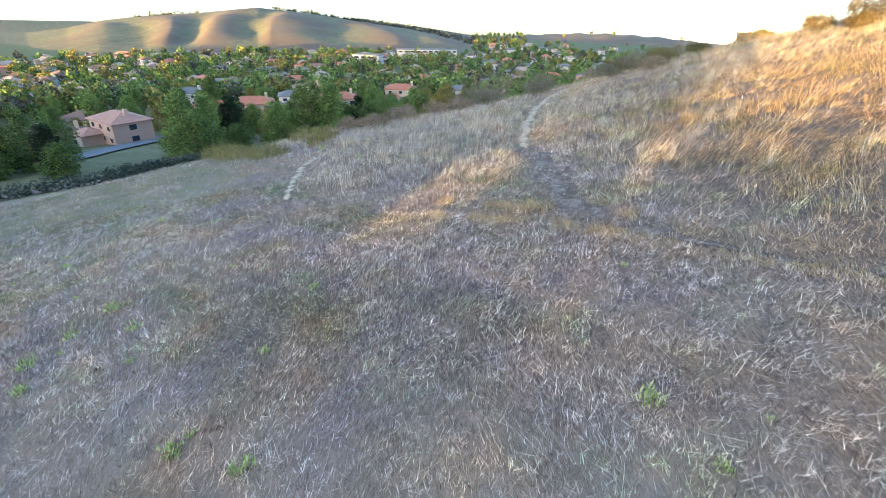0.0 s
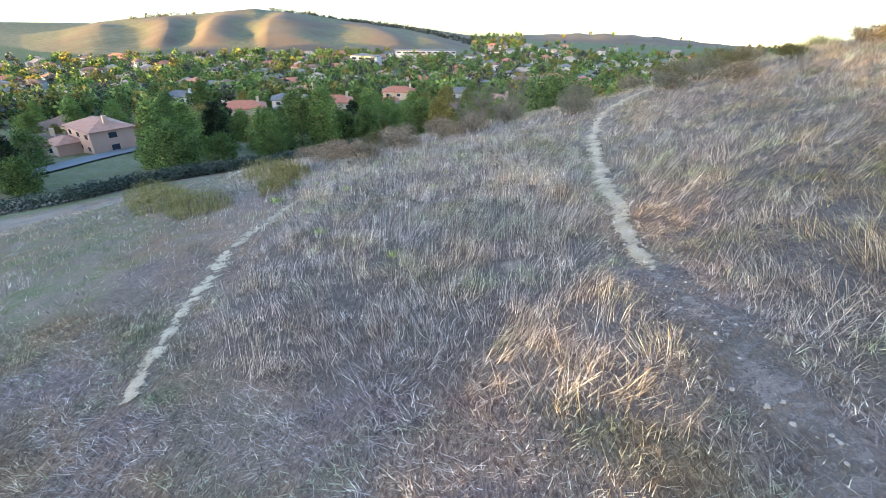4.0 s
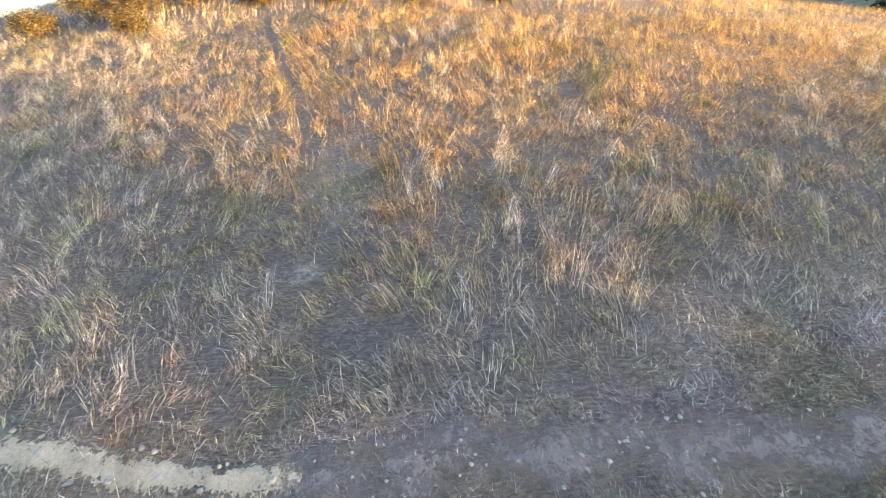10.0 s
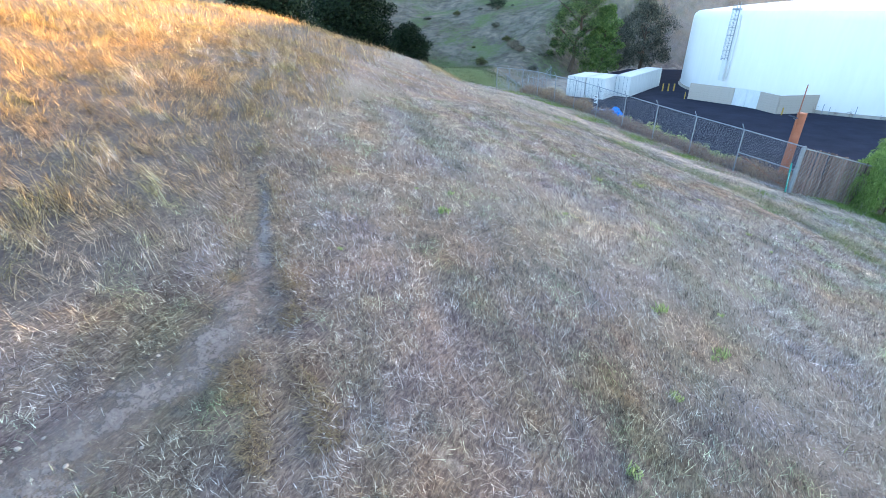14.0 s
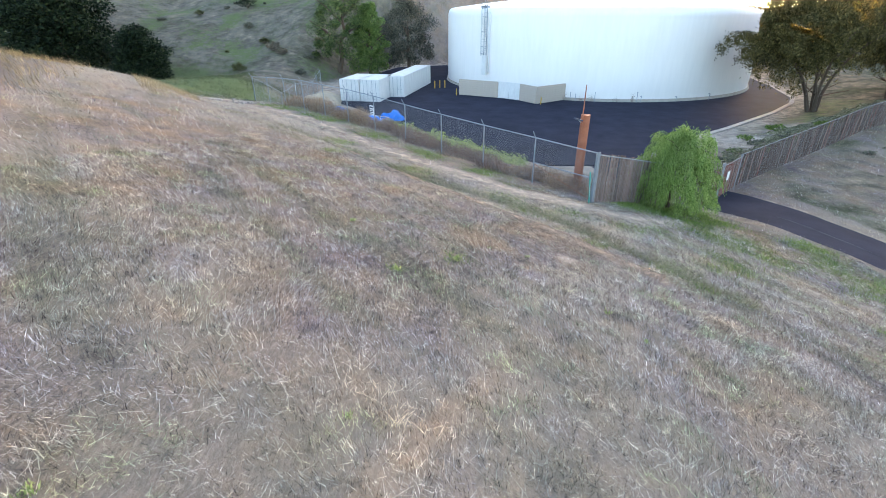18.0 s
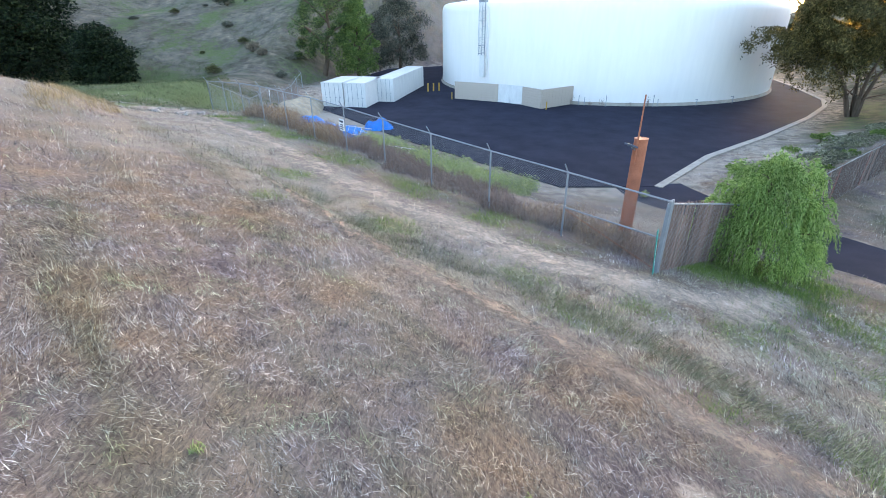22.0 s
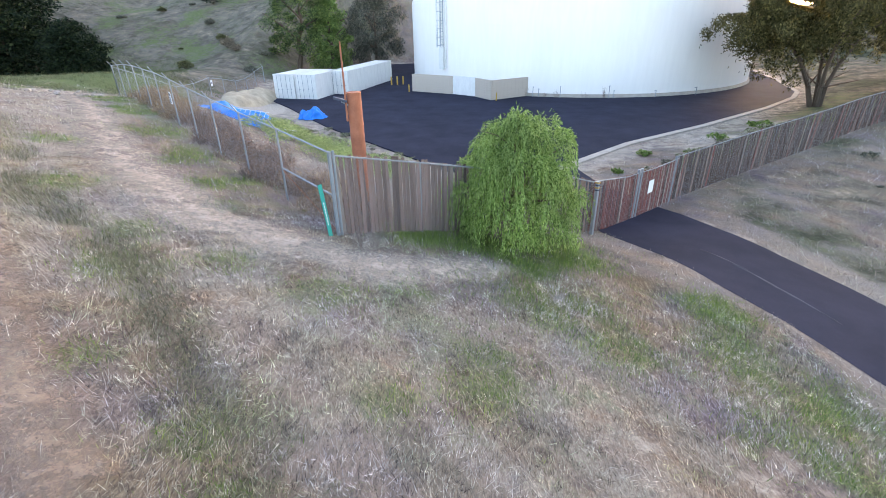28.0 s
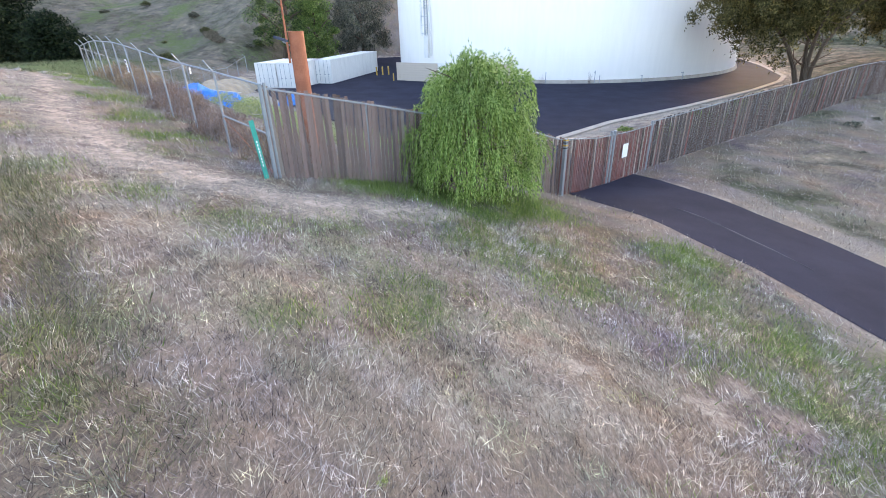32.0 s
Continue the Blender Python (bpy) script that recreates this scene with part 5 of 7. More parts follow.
def build_pillar():
    x, y = -5.9, -15.75
    z = hz(x, y)
    ob = empty("steel_pillar", x, y, z, 0, label="rust brown painted steel pipe pillar behind the fence", category="pillar")
    h = -4.0 - z
    bm = bmesh.new()
    rod(bm, (0, 0, -0.3), (0, 0, h), 0.19, n=24)
    part("pipe", bm, M_RUST, ob)
    bm = bmesh.new()
    rod(bm, (0, 0, h), (0, 0, h + 0.015), 0.197, n=24)
    part("cap", bm, M_RUST, ob)
    bm = bmesh.new()
    rod(bm, (0.17, 0.22, h - 0.7), (0.17, 0.22, h + 1.25), 0.03, 0.02, 8)
    part("mast", bm, M_RUST, ob)
    lamp = bmesh.new()
    box(lamp, (-0.03, -0.11, -0.02), (0.32, 0.11, 0.04), pose(0.2, 0.15, h - 0.2, 0, -18, 20), 0.01)
    lamp_ob = part("floodlight", lamp, M_INK, ob, "small dark floodlight")
    bm = bmesh.new()
    rod(bm, (0.12, 0.1, h - 0.32), (0.3, 0.18, h - 0.2), 0.02, n=6)
    part("bracket", bm, M_STEEL, lamp_ob)


def tarp_pile(name, x, y, heading, length, width, tall, label, seed):
    ob = empty(name, x, y, 0, 0, label=label, category="tarp")
    ob.matrix_world = Matrix()
    rng = np.random.RandomState(seed)
    nu, nv = 60, 34
    u, v = np.meshgrid(np.linspace(-1, 1, nu), np.linspace(-1, 1, nv))
    ca, sa = math.cos(radians(heading)), math.sin(radians(heading))
    px = u * length / 2 * (1 + 0.08 * np.sin(3 * v + seed)) + 0.12 * np.sin(9 * v)
    py = v * width / 2 * (1 + 0.15 * np.sin(4 * u + seed)) + 0.10 * np.sin(11 * u)
    wx, wy = x + px * ca - py * sa, y + px * sa + py * ca
    lump = np.clip(1 - np.abs(v) ** 2.2, 0, 1) * np.clip(1 - np.abs(u) ** 6, 0, 1)
    lump = lump * (0.62 + 0.25 * np.sin(2.4 * u + seed) + 0.2 * np.sin(5.1 * u + 2 * v)) + 0.05 * np.sin(17 * u + 6 * v) * lump + 0.03 * rng.randn(nv, nu) * lump
    z = height(wx, wy) + 0.05 + tall * np.clip(lump, 0, 2)
    i = np.arange(nu * nv).reshape(nv, nu)
    f = np.stack([i[:-1, :-1], i[:-1, 1:], i[1:, 1:], i[1:, :-1]], -1).reshape(-1, 4)
    part_np("sheet", np.stack([wx, wy, z], -1).reshape(-1, 3), f, M_TARP, 4, ob, True)
    return ob


def frame_rack(x, y, z, heading, length, tall, n, label):
    """A leaning frame of thin poles."""
    ob = empty("pole_frame", x, y, z, heading, label=label, category="frame")
    for k in (0, 1):
        bm = bmesh.new()
        rod(bm, (-length / 2, k * 0.25, 0.02 + tall * k), (length / 2, k * 0.25 + 0.1, 0.05 + tall * k), 0.022, n=6)
        part("rail", bm, M_WHITE, ob)
    for k in range(n):
        t = -length / 2 + length * (k + 0.5) / n
        bm = bmesh.new()
        rod(bm, (t, 0, 0.02), (t + 0.05, 0.3, tall + 0.04), 0.016, n=5)
        part("rung", bm, M_WHITE, ob)
    return ob


def sign_board(name, m, w, h, rows, label, post=0.0):
    ob = new(name)
    ob.empty_display_size = 0.1
    ob.matrix_world = m
    tagged(ob, label, "sign")
    bm = bmesh.new()
    box(bm, (-w / 2, -0.006, 0), (w / 2, 0.006, h), None, 0.003)
    part("panel", bm, M_SIGN, ob)
    for k, (a, b, t, hh) in enumerate(rows):
        bm = bmesh.new()
        box(bm, (a * w, -0.009, t * h), (b * w, -0.0065, (t + hh) * h))
        part("text_bar", bm, M_INK, ob)
    return ob


def dirt_mound(x, y, heading, length, width, tall, seed):
    nu, nv = 64, 40
    u, v = np.meshgrid(np.linspace(-1, 1, nu), np.linspace(-1, 1, nv))
    ca, sa = math.cos(radians(heading)), math.sin(radians(heading))
    px, py = u * length / 2, v * width / 2
    wx, wy = x + px * ca - py * sa, y + px * sa + py * ca
    dome = np.clip(1 - (u * u + v * v), 0, 1) ** 0.7
    z = height(wx, wy) - 0.06 + tall * dome * (1 + 0.25 * waves(wx, wy, 0.9, seed) + 0.12 * waves(wx, wy, 0.35, seed + 2.0))
    i = np.arange(nu * nv).reshape(nv, nu)
    f = np.stack([i[:-1, :-1], i[:-1, 1:], i[1:, 1:], i[1:, :-1]], -1).reshape(-1, 4)
    ob = part_np("dirt_mound", np.stack([wx, wy, z], -1).reshape(-1, 3), f, M_MOUND, 4, None, True)
    return tagged(ob, "bare pale tan mound of earth beside the containers", "mound")


dirt_mound(17.6, -56.5, 96, 13.0, 4.4, 1.25, 3.0)
strip("tyre_scuff", [(-16.7, -18.3), (-17.2, -17.5), (-17.6, -16.8)], (0.05, 0.10, 0.04), M_SCUFF, 0.075, "pale scuff mark along the asphalt driveway", 0.4, 0.12, 4)
strip("tyre_scuff", [(-17.3, -17.2), (-17.7, -16.4), (-18.1, -15.3), (-18.6, -14.0)], (0.06, 0.14, 0.10, 0.04), M_SCUFF, 0.075, "pale scuff mark along the asphalt driveway", 0.4, 0.12, 4)
build_willow()
build_pillar()
tarp_pile("tarp_pile", 10.0, -38.2, -32, 9.4, 3.2, 1.25, "crumpled bright blue tarp over a long heap", 3)
tarp_pile("covered_pallet", 7.4, -47.6, 170, 2.6, 1.9, 1.0, "bright blue tarp over a stacked pallet on asphalt", 8)
frame_rack(7.6, -35.6, hz(7.6, -35.6) + 0.4, 148, 4.2, 0.5, 7, "pale metal pole frame lying against blue tarp")
frame_rack(3.6, -31.5, hz(3.6, -31.5) + 0.1, 150, 2.6, 0.35, 4, "pale metal pole frame lying in weeds")
ang_g = math.degrees(math.atan2(GATE[1][1] - GATE[0][1], GATE[1][0] - GATE[0][0]))
gx, gy = fence_point(*GATE, 4.35)
sign_board("gate_sign", pose(gx - 0.075, gy + 0.07, hz(gx, gy) + 1.0, 0, 0, ang_g + 180), 0.42, 0.55, ((-0.4, 0.4, 0.72, 0.16), (-0.4, 0.3, 0.52, 0.08), (-0.4, 0.36, 0.38, 0.08), (-0.4, 0.25, 0.24, 0.08), (-0.4, 0.33, 0.10, 0.07)), "white notice with dark writing wired to the gate")
fx, fy = fence_point(*FENCE_A, 15.1)
sign_board("fence_sign", pose(fx + 0.06, fy + 0.06, hz(fx, fy) + 0.95, 0, 0, -45 + 180), 0.40, 0.52, ((-0.4, 0.4, 0.70, 0.18), (-0.4, 0.3, 0.46, 0.1), (-0.4, 0.36, 0.28, 0.1), (-0.4, 0.3, 0.1, 0.1)), "white notice with dark writing on the chain link fence")
sign_board("small_sign", pose(19.2, -51.6, hz(19.2, -51.6) + 1.0, 0, 0, 97 + 180), 0.4, 0.6, ((-0.3, 0.3, 0.4, 0.2),), "small white notice on the back fence")


def build_marker():
    x, y = FENCE_A[0][0] + 0.14, FENCE_A[0][1] + 0.16
    ob = empty("trail_marker", x, y, hz(x, y), 58, label="flat teal plastic marker post beside the fence corner", category="marker")
    bm = bmesh.new()
    box(bm, (-0.055, -0.008, -0.3), (0.055, 0.008, 1.28), pose(0, 0, 0, 4, 3, 0), 0.003)
    part("blade", bm, M_TEAL, ob)
    for k in range(8):
        bm = bmesh.new()
        box(bm, (-0.012, 0.0085, 0.28 + 0.075 * k), (0.02, 0.0105, 0.325 + 0.075 * k), pose(0, 0, 0, 4, 3, 0))
        part("text_bar", bm, M_SIGN, ob)


build_marker()


def build_gate_hardware():
    x, y = GATE[0]
    ob = empty("gate_post", x - 0.1, y + 0.2, hz(x, y), 45, label="grey steel gate post with a striped reflector", category="post")
    bm = bmesh.new()
    box(bm, (-0.06, -0.06, -0.3), (0.06, 0.06, 2.05), None, 0.01)
    part("post", bm, M_STEEL, ob)
    for k in range(4):
        bm = bmesh.new()
        box(bm, (-0.065, -0.066, 1.72 + 0.09 * k), (0.065, 0.066, 1.76 + 0.09 * k))
        part("reflector_band", bm, M_YELLOW if k % 2 else M_INK, ob)
    x, y = fence_point(*GATE, 3.5)
    for s in (-0.12, 0.12, 6.7 - 3.5):
        px, py = fence_point(*GATE, 3.5 + s)
        o2 = empty("gate_post", px + 0.05, py + 0.05, hz(px, py), 45, label="pale grey leaf frame post of the gate", category="post")
        bm = bmesh.new()
        rod(bm, (0, 0, -0.2), (0, 0, 2.15), 0.055, n=10)
        part("post", bm, M_STEEL, o2)


build_gate_hardware()

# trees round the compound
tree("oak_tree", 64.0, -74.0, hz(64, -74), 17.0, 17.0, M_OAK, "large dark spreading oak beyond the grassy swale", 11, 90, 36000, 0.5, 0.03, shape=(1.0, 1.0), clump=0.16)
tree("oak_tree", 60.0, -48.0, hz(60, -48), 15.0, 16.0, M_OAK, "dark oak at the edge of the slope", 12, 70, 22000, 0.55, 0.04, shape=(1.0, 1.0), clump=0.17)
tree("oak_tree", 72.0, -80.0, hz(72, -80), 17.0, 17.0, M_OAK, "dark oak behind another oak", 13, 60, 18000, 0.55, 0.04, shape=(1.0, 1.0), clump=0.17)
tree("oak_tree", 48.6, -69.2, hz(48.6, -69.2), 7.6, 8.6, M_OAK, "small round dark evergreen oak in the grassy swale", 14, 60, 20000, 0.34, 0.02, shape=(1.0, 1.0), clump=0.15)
tree("pine_tree", 22.0, -82.6, hz(22.0, -82.6), 15.5, 12.0, M_PINE, "bushy green pine with a crooked trunk behind the containers", 15, 46, 26000, 0.32, 0.20, lean=(-2.0, 0.2), shape=(0.75, 1.0), slim=0.24, clump=0.105)
tree("green_tree", 16.6, -83.6, hz(16.6, -83.6), 12.5, 6.8, M_TREE_LIGHT, "dense light green tree beside the pine", 24, 60, 22000, 0.28, 0.12, shape=(0.85, 1.0), clump=0.15)
tree("gum_tree", 10.5, -89.0, hz(10.5, -89), 13.0, 11.0, M_EUC, "grey-green gum tree behind the white tank", 16, 50, 22000, 0.30, 0.20, 0.6, shape=(0.85, 1.05), clump=0.13, slim=0.30)
pepper_tree(-40.2, -53.2, 13.8, 7.6, 17, "spreading pepper tree against the low evening light", (2.6, -1.2), True)
pepper_tree(-51.0, -56.5, 12.0, 7.0, 18, "dense pepper tree beside the far fence", (0.0, 0.0))
pepper_tree(-59.0, -66.0, 13.0, 7.5, 19, "dense pepper tree behind the far fence", (0.0, 0.0))
pepper_tree(-57.0, -52.0, 10.0, 6.5, 20, "pepper tree at the end of the slat fence", (0.0, 0.0))
for k, (x, y, w, h, mt, lb) in enumerate((
    (15.5, -97.0, 3.0, 2.2, M_BUSH, "dry scrub bush on the slope"), (26.0, -86.0, 2.4, 1.6, M_BUSH_GREEN, "olive scrub bush on the slope"),
    (33.0, -82.0, 3.2, 2.0, M_BUSH, "dry scrub bush on the slope"), (24.0, -98.0, 3.0, 2.2, M_BUSH_GREEN, "olive scrub bush on the slope"),
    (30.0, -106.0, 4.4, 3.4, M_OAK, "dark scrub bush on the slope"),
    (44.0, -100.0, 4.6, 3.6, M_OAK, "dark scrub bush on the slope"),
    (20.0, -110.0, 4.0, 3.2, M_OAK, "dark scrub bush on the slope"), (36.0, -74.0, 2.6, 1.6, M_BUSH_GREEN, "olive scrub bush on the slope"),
    (-30.0, -42.0, 2.2, 0.8, M_GREEN, "low green weed clump on the bare bank"), (-25.5, -38.5, 1.8, 0.6, M_GREEN, "low green weed clump on the bare bank"),
    (-22.0, -33.5, 1.2, 0.5, M_GREEN, "low green weed clump on the bare bank"), (-19.6, -35.0, 1.3, 0.5, M_GREEN, "low green weed clump on the bare bank"),
    (-27.5, -35.5, 1.6, 0.5, M_GREEN, "low green weed clump on the bare bank"), (-33.0, -40.0, 2.4, 0.7, M_GREEN, "low green weed clump on the bare bank"),
    (-16.9, -30.6, 0.9, 0.4, M_GREEN, "low green weed clump on the bare bank"), (-24.0, -32.6, 1.2, 0.4, M_GREEN, "low green weed clump on the bare bank"),
    (-11.6, -29.2, 0.5, 0.6, M_SPROUT, "small green weed at the asphalt edge"))):
    bush("scrub_bush", x, y, w, h, mt, lb, 40 + k, 900 if w > 2 else 420, 0.05 * w + 0.06, "scrub round the yard")
# scrub on the hill behind
rw = random.Random(9)
scrub_kinds = []
for k, (mt, lb) in enumerate(((M_SAGE, "grey-green sage scrub on the dry hill"), (M_BUSH, "dry brown scrub on the dry hill"), (M_BUSH_GREEN, "olive scrub on the dry hill"), (M_SAGE, "low grey-green sage on the dry hill"))):
    scrub_kinds.append(bush("sage_scrub", 26 + 5 * k, -74 - 6 * k, 2.4, 1.3, mt, lb, 140 + k, 900, 0.17, "scrub on the hill behind"))
n = 0
while n < 64:
    x, y = rw.uniform(12, 90), rw.uniform(-140, -64)
    if 0.42 * x - 0.90 * y < 78 + 0.55 * min(40, max(0, x - 22)) or near_line(x, y, [(19.5, -84), (11, -94)]) < 4:
        continue
    s = rw.uniform(0.4, 1.2)
    copy_thing(rw.choice(scrub_kinds), pose(x, y, hz(x, y) - 0.05, 0, 0, rw.uniform(0, 360)) @ Matrix.Diagonal((s, s, s * rw.uniform(0.6, 1.0), 1)))
    n += 1
# low weeds on the bank below the driveway fence
low_kind = bush("grey_weed", -30.0, -30.5, 1.1, 0.4, M_SAGE, "low grey-green weed on the pale dry bank", 150, 260, 0.12, "low weeds on the pale bank", 0.05, False)
low_green = bush("green_weed_clump", -20.5, -31.0, 1.5, 0.5, M_COARSE, "low grey-green weed clump on the bare bank", 151, 420, 0.10, "low weeds on the bare bank", 0.05, False)
for k in range(34):
    u, v = rw.uniform(0.12, 1), rw.uniform(1.5, 11)
    x, y = -21.5 - 26 * u - 0.3 * v, -25.5 - 20 * u + 0.95 * v
    if near_line(x, y, ROAD_MID) < 3.5:
        continue
    s = rw.uniform(0.25, 0.65)
    copy_thing(low_kind, pose(x, y, hz(x, y) - 0.02, 0, 0, rw.uniform(0, 360)) @ Matrix.Diagonal((s, s, s, 1)))
for k in range(130):
    u, v = rw.uniform(0, 1), rw.uniform(3.0, 13.0)
    x, y = -14.5 - 27 * u - 0.62 * v, -24.2 - 21.5 * u - 0.78 * v
    if inside(np.array(x), np.array(y), PAD) or near_line(x, y, PAD[:1] + PAD[:12:-1]) < 1.2:
        continue
    s = rw.uniform(0.5, 1.6)
    copy_thing(low_green if k % 3 else low_kind, pose(x, y, hz(x, y) - 0.02, 0, 0, rw.uniform(0, 360)) @ Matrix.Diagonal((s, s, s * 0.8, 1)))
# weeds along the fence
def weed_tuft(x, y, wide, tall, mat, label, seed, n=230, group="weeds along the fence"):
    """Upright dry stalks with small side shoots."""
    r = np.random.RandomState(seed)
    ob = empty("weed", x, y, hz(x, y), 0, label=label, category="weed", group=group)
    a, q = r.uniform(0, 6.28, n), wide / 2 * np.sqrt(r.rand(n))
    b = np.stack([np.cos(a) * q, np.sin(a) * q, np.full(n, -0.03)], 1)
    h = tall * r.uniform(0.45, 1.0, n) * (1 - 0.35 * (2 * q / wide) ** 2)
    top = b + np.stack([r.normal(0, 0.16, n), r.normal(0, 0.16, n), np.ones(n)], 1) * h[:, None]
    side = np.stack([np.cos(a * 7), np.sin(a * 7), np.zeros(n)], 1) * 0.007
    v = [np.stack([b - side, b + side, top + side * 0.4, top - side * 0.4], 1)]
    for _ in range(3):
        t = r.uniform(0.35, 1.0, (n, 1))
        p = b + (top - b) * t
        tip = p + np.concatenate([r.normal(0, 0.07, (n, 2)), r.uniform(0.03, 0.14, (n, 1))], 1)
        w = np.cross(tip - p, r.randn(n, 3))
        w = w / (np.linalg.norm(w, axis=1)[:, None] + 1e-9) * 0.012
        v.append(np.stack([p, (p + tip) / 2 + w, tip, (p + tip) / 2 - w], 1))
    v = np.concatenate(v).reshape(-1, 3)
    part_np("stalks_and_seed", v, np.arange(len(v)).reshape(-1, 4), mat, 4, ob)


for k in range(40):
    s = 1.2 + k * 0.68 + rw.uniform(-0.3, 0.3)
    x, y = fence_point(*FENCE_A, s)
    inn = rw.uniform(0.25, 1.6)
    tanned = s > 16.5 or (s < 5.0 and k % 2)
    weed_tuft(x - 0.7 * inn, y - 0.7 * inn, rw.uniform(1.2, 2.0), rw.uniform(0.5, 0.95) - (0.25 if 5 < s < 15 else 0) + (0.3 if s > 17 else 0), M_TANWEED if tanned else M_WEED, "dry tan weed against the chain link fence" if tanned else "dry reddish brown weed against the chain link fence", 80 + k)
for k in range(40):
    u, v = rw.uniform(0, 1), rw.gauss(0.2, 1.25)
    x, y = -3.4 + 9.5 * u + 0.72 * v, -26.8 - 9.0 * u + 0.69 * v
    big = rw.uniform(0.45, 1.0)
    bush("green_weed", x, y, 2.8 * big, 1.6 * big, M_SPROUT, "bright green weed patch inside the fence", 120 + k, int(900 * big), 0.12, "green weeds inside the fence", 0.05, False)
# straggling weeds on the broken edge of the asphalt
for k in range(38):
    u, v = rw.random(), rw.uniform(0.2, 2.6)
    x, y = -6.9 + 11.5 * u + 0.72 * v, -31.0 - 12.3 * u + 0.69 * v
    s = rw.uniform(0.35, 0.95)
    copy_thing(low_green if k % 3 else low_kind, pose(x, y, hz(x, y) - 0.02, 0, 0, rw.uniform(0, 360)) @ Matrix.Diagonal((s, s, s, 1)))
for k, deg in enumerate((57, 60, 64.5, 66, 71, 76, 79, 86, 91)):
    wx, wy = TANK_C[0] + (TANK_R + 0.28) * math.cos(radians(deg)), TANK_C[1] + (TANK_R + 0.28) * math.sin(radians(deg))
    weed_tuft(wx, wy, rw.uniform(0.3, 0.7), rw.uniform(0.7, 2.0), M_WEED, "thin dry weed growing at the foot of the tank", 300 + k, 26)


# ---- the far hills ----
CREST_AZ = [-78, -52, -42, -39, -36.2, -33.1, -30.1, -24.9, -22.2, -19.5, -14.6, -10.2, -5.6, -1.7, 2.5, 6]
CREST_UP = [10, 8, 4, 6, 14, 31, 40, 49, 56, 62, 51, 38, 27, 18, 4, 0]
# spurs and hollows by turns, from west to east: where each meets the crest and the foot
SPUR_TOP = [-52, -43, -38, -33.1, -31.4, -27.2, -23.6, -20.6, -18.3, -16.3, -12.8, -8.0, -3.4, 0.5, 5]
SPUR_FOOT = [-54, -45, -41, -37.3, -29.8, -28.7, -27.6, -25.6, -20.4, -18.6, -10.0, -4.5, -2.6, 1.2, 6]
SPUR_UP = [-1, 0.6, -0.8, 1, -1, 0.7, -1, 1, -0.9, 1, -0.8, 0.8, -0.5, 0.7, -1]


def far_height(deg, q):
    """The far hills' height by bearing and distance, and how far up the slope that is."""
    deg, q = np.broadcast_arrays(np.asarray(deg, float), np.asarray(q, float))
    base = np.interp(q, [400, 700, 1500, 4200], [-60, -71, -90, -268])
    up = np.interp(deg, CREST_AZ, CREST_UP)
    foot = np.interp(deg, [-60, -42, -34, -10, 2], [980, 930, 800, 765, 765])
    top = np.interp(deg, [-60, -18, -8, 3], [1380, 1340, 1180, 900])
    t = np.clip((q - foot) / (top - foot), 0, 1)
    spur = np.zeros(deg.shape)
    for k in range(len(SPUR_UP) - 1):
        lo = SPUR_FOOT[k] + (SPUR_TOP[k] - SPUR_FOOT[k]) * t + 0.4 * np.sin(7 * t + k)
        hi = SPUR_FOOT[k + 1] + (SPUR_TOP[k + 1] - SPUR_FOOT[k + 1]) * t + 0.4 * np.sin(7 * t + k + 1)
        f = (deg - lo) / np.maximum(hi - lo, 0.05)
        spur = np.where((f >= 0) & (f < 1), SPUR_UP[k] + (SPUR_UP[k + 1] - SPUR_UP[k]) * smooth(0, 1, f), spur)
    rise = (1 - (1 - t) ** 1.6) * smooth(3200, 1900, q)
    z = base + up * rise + np.minimum(5.5, 0.14 * up) * spur * smooth(0.0, 0.3, t) * smooth(1.0, 0.62, t)
    z = z + 0.05 * up * waves(q * np.radians(deg), q, 34, 3.0) * smooth(0.05, 0.3, t) * smooth(1.0, 0.7, t)
    back = np.interp(deg, [-78, -52, -40, -34, -26], [46, 50, 51, 46, 0]) * smooth(1500, 2200, q)
    z = np.maximum(z, base + back)
    # low golden rise beyond the town
    low = np.interp(deg, [4, 9, 14, 18, 22, 27, 32], [0, 8, 15, 17, 14, 6, 0]) * smooth(1160, 1400, q) * smooth(2600, 1900, q)
    return z + low * (1 + 0.1 * np.sin(deg * 2.3)) - 12 * smooth(760, 640, q), rise, spur, low


def build_far_hills():
    az, r = np.radians(np.arange(-78, 44, 0.2)), np.concatenate([np.linspace(640, 1500, 90), np.linspace(1540, 3600, 26)])
    a, q = np.meshgrid(az, r)
    deg = np.degrees(a)
    z, rise, spur, low = far_height(deg, q)
    v = np.stack([q * np.sin(a), q * np.cos(a), z], -1).reshape(-1, 3)
    i = np.arange(a.size).reshape(a.shape)
    f = np.stack([i[:-1, :-1], i[:-1, 1:], i[1:, 1:], i[1:, :-1]], -1).reshape(-1, 4)
    me = mesh_of("far_hills", v, f, M_FARHILL, 4)
    me.polygons.foreach_set("use_smooth", np.ones(len(f), bool))
    scr = 0.56 - 0.22 * spur + 0.22 * smooth(-28, -36, deg) + 0.9 * smooth(-30, -44, deg) * smooth(1400, 1900, q)
    scr = np.where(rise < 0.03, 0.95, scr) - 0.6 * (low > 4)
    scr = np.where((deg > 3) & (low < 4), 0.95, scr)
    zone(me, "scrub", scr.ravel())
    tagged(new("far_hills", me), "dry golden rounded hills across the valley", "hills", kind="structure")


build_far_hills()


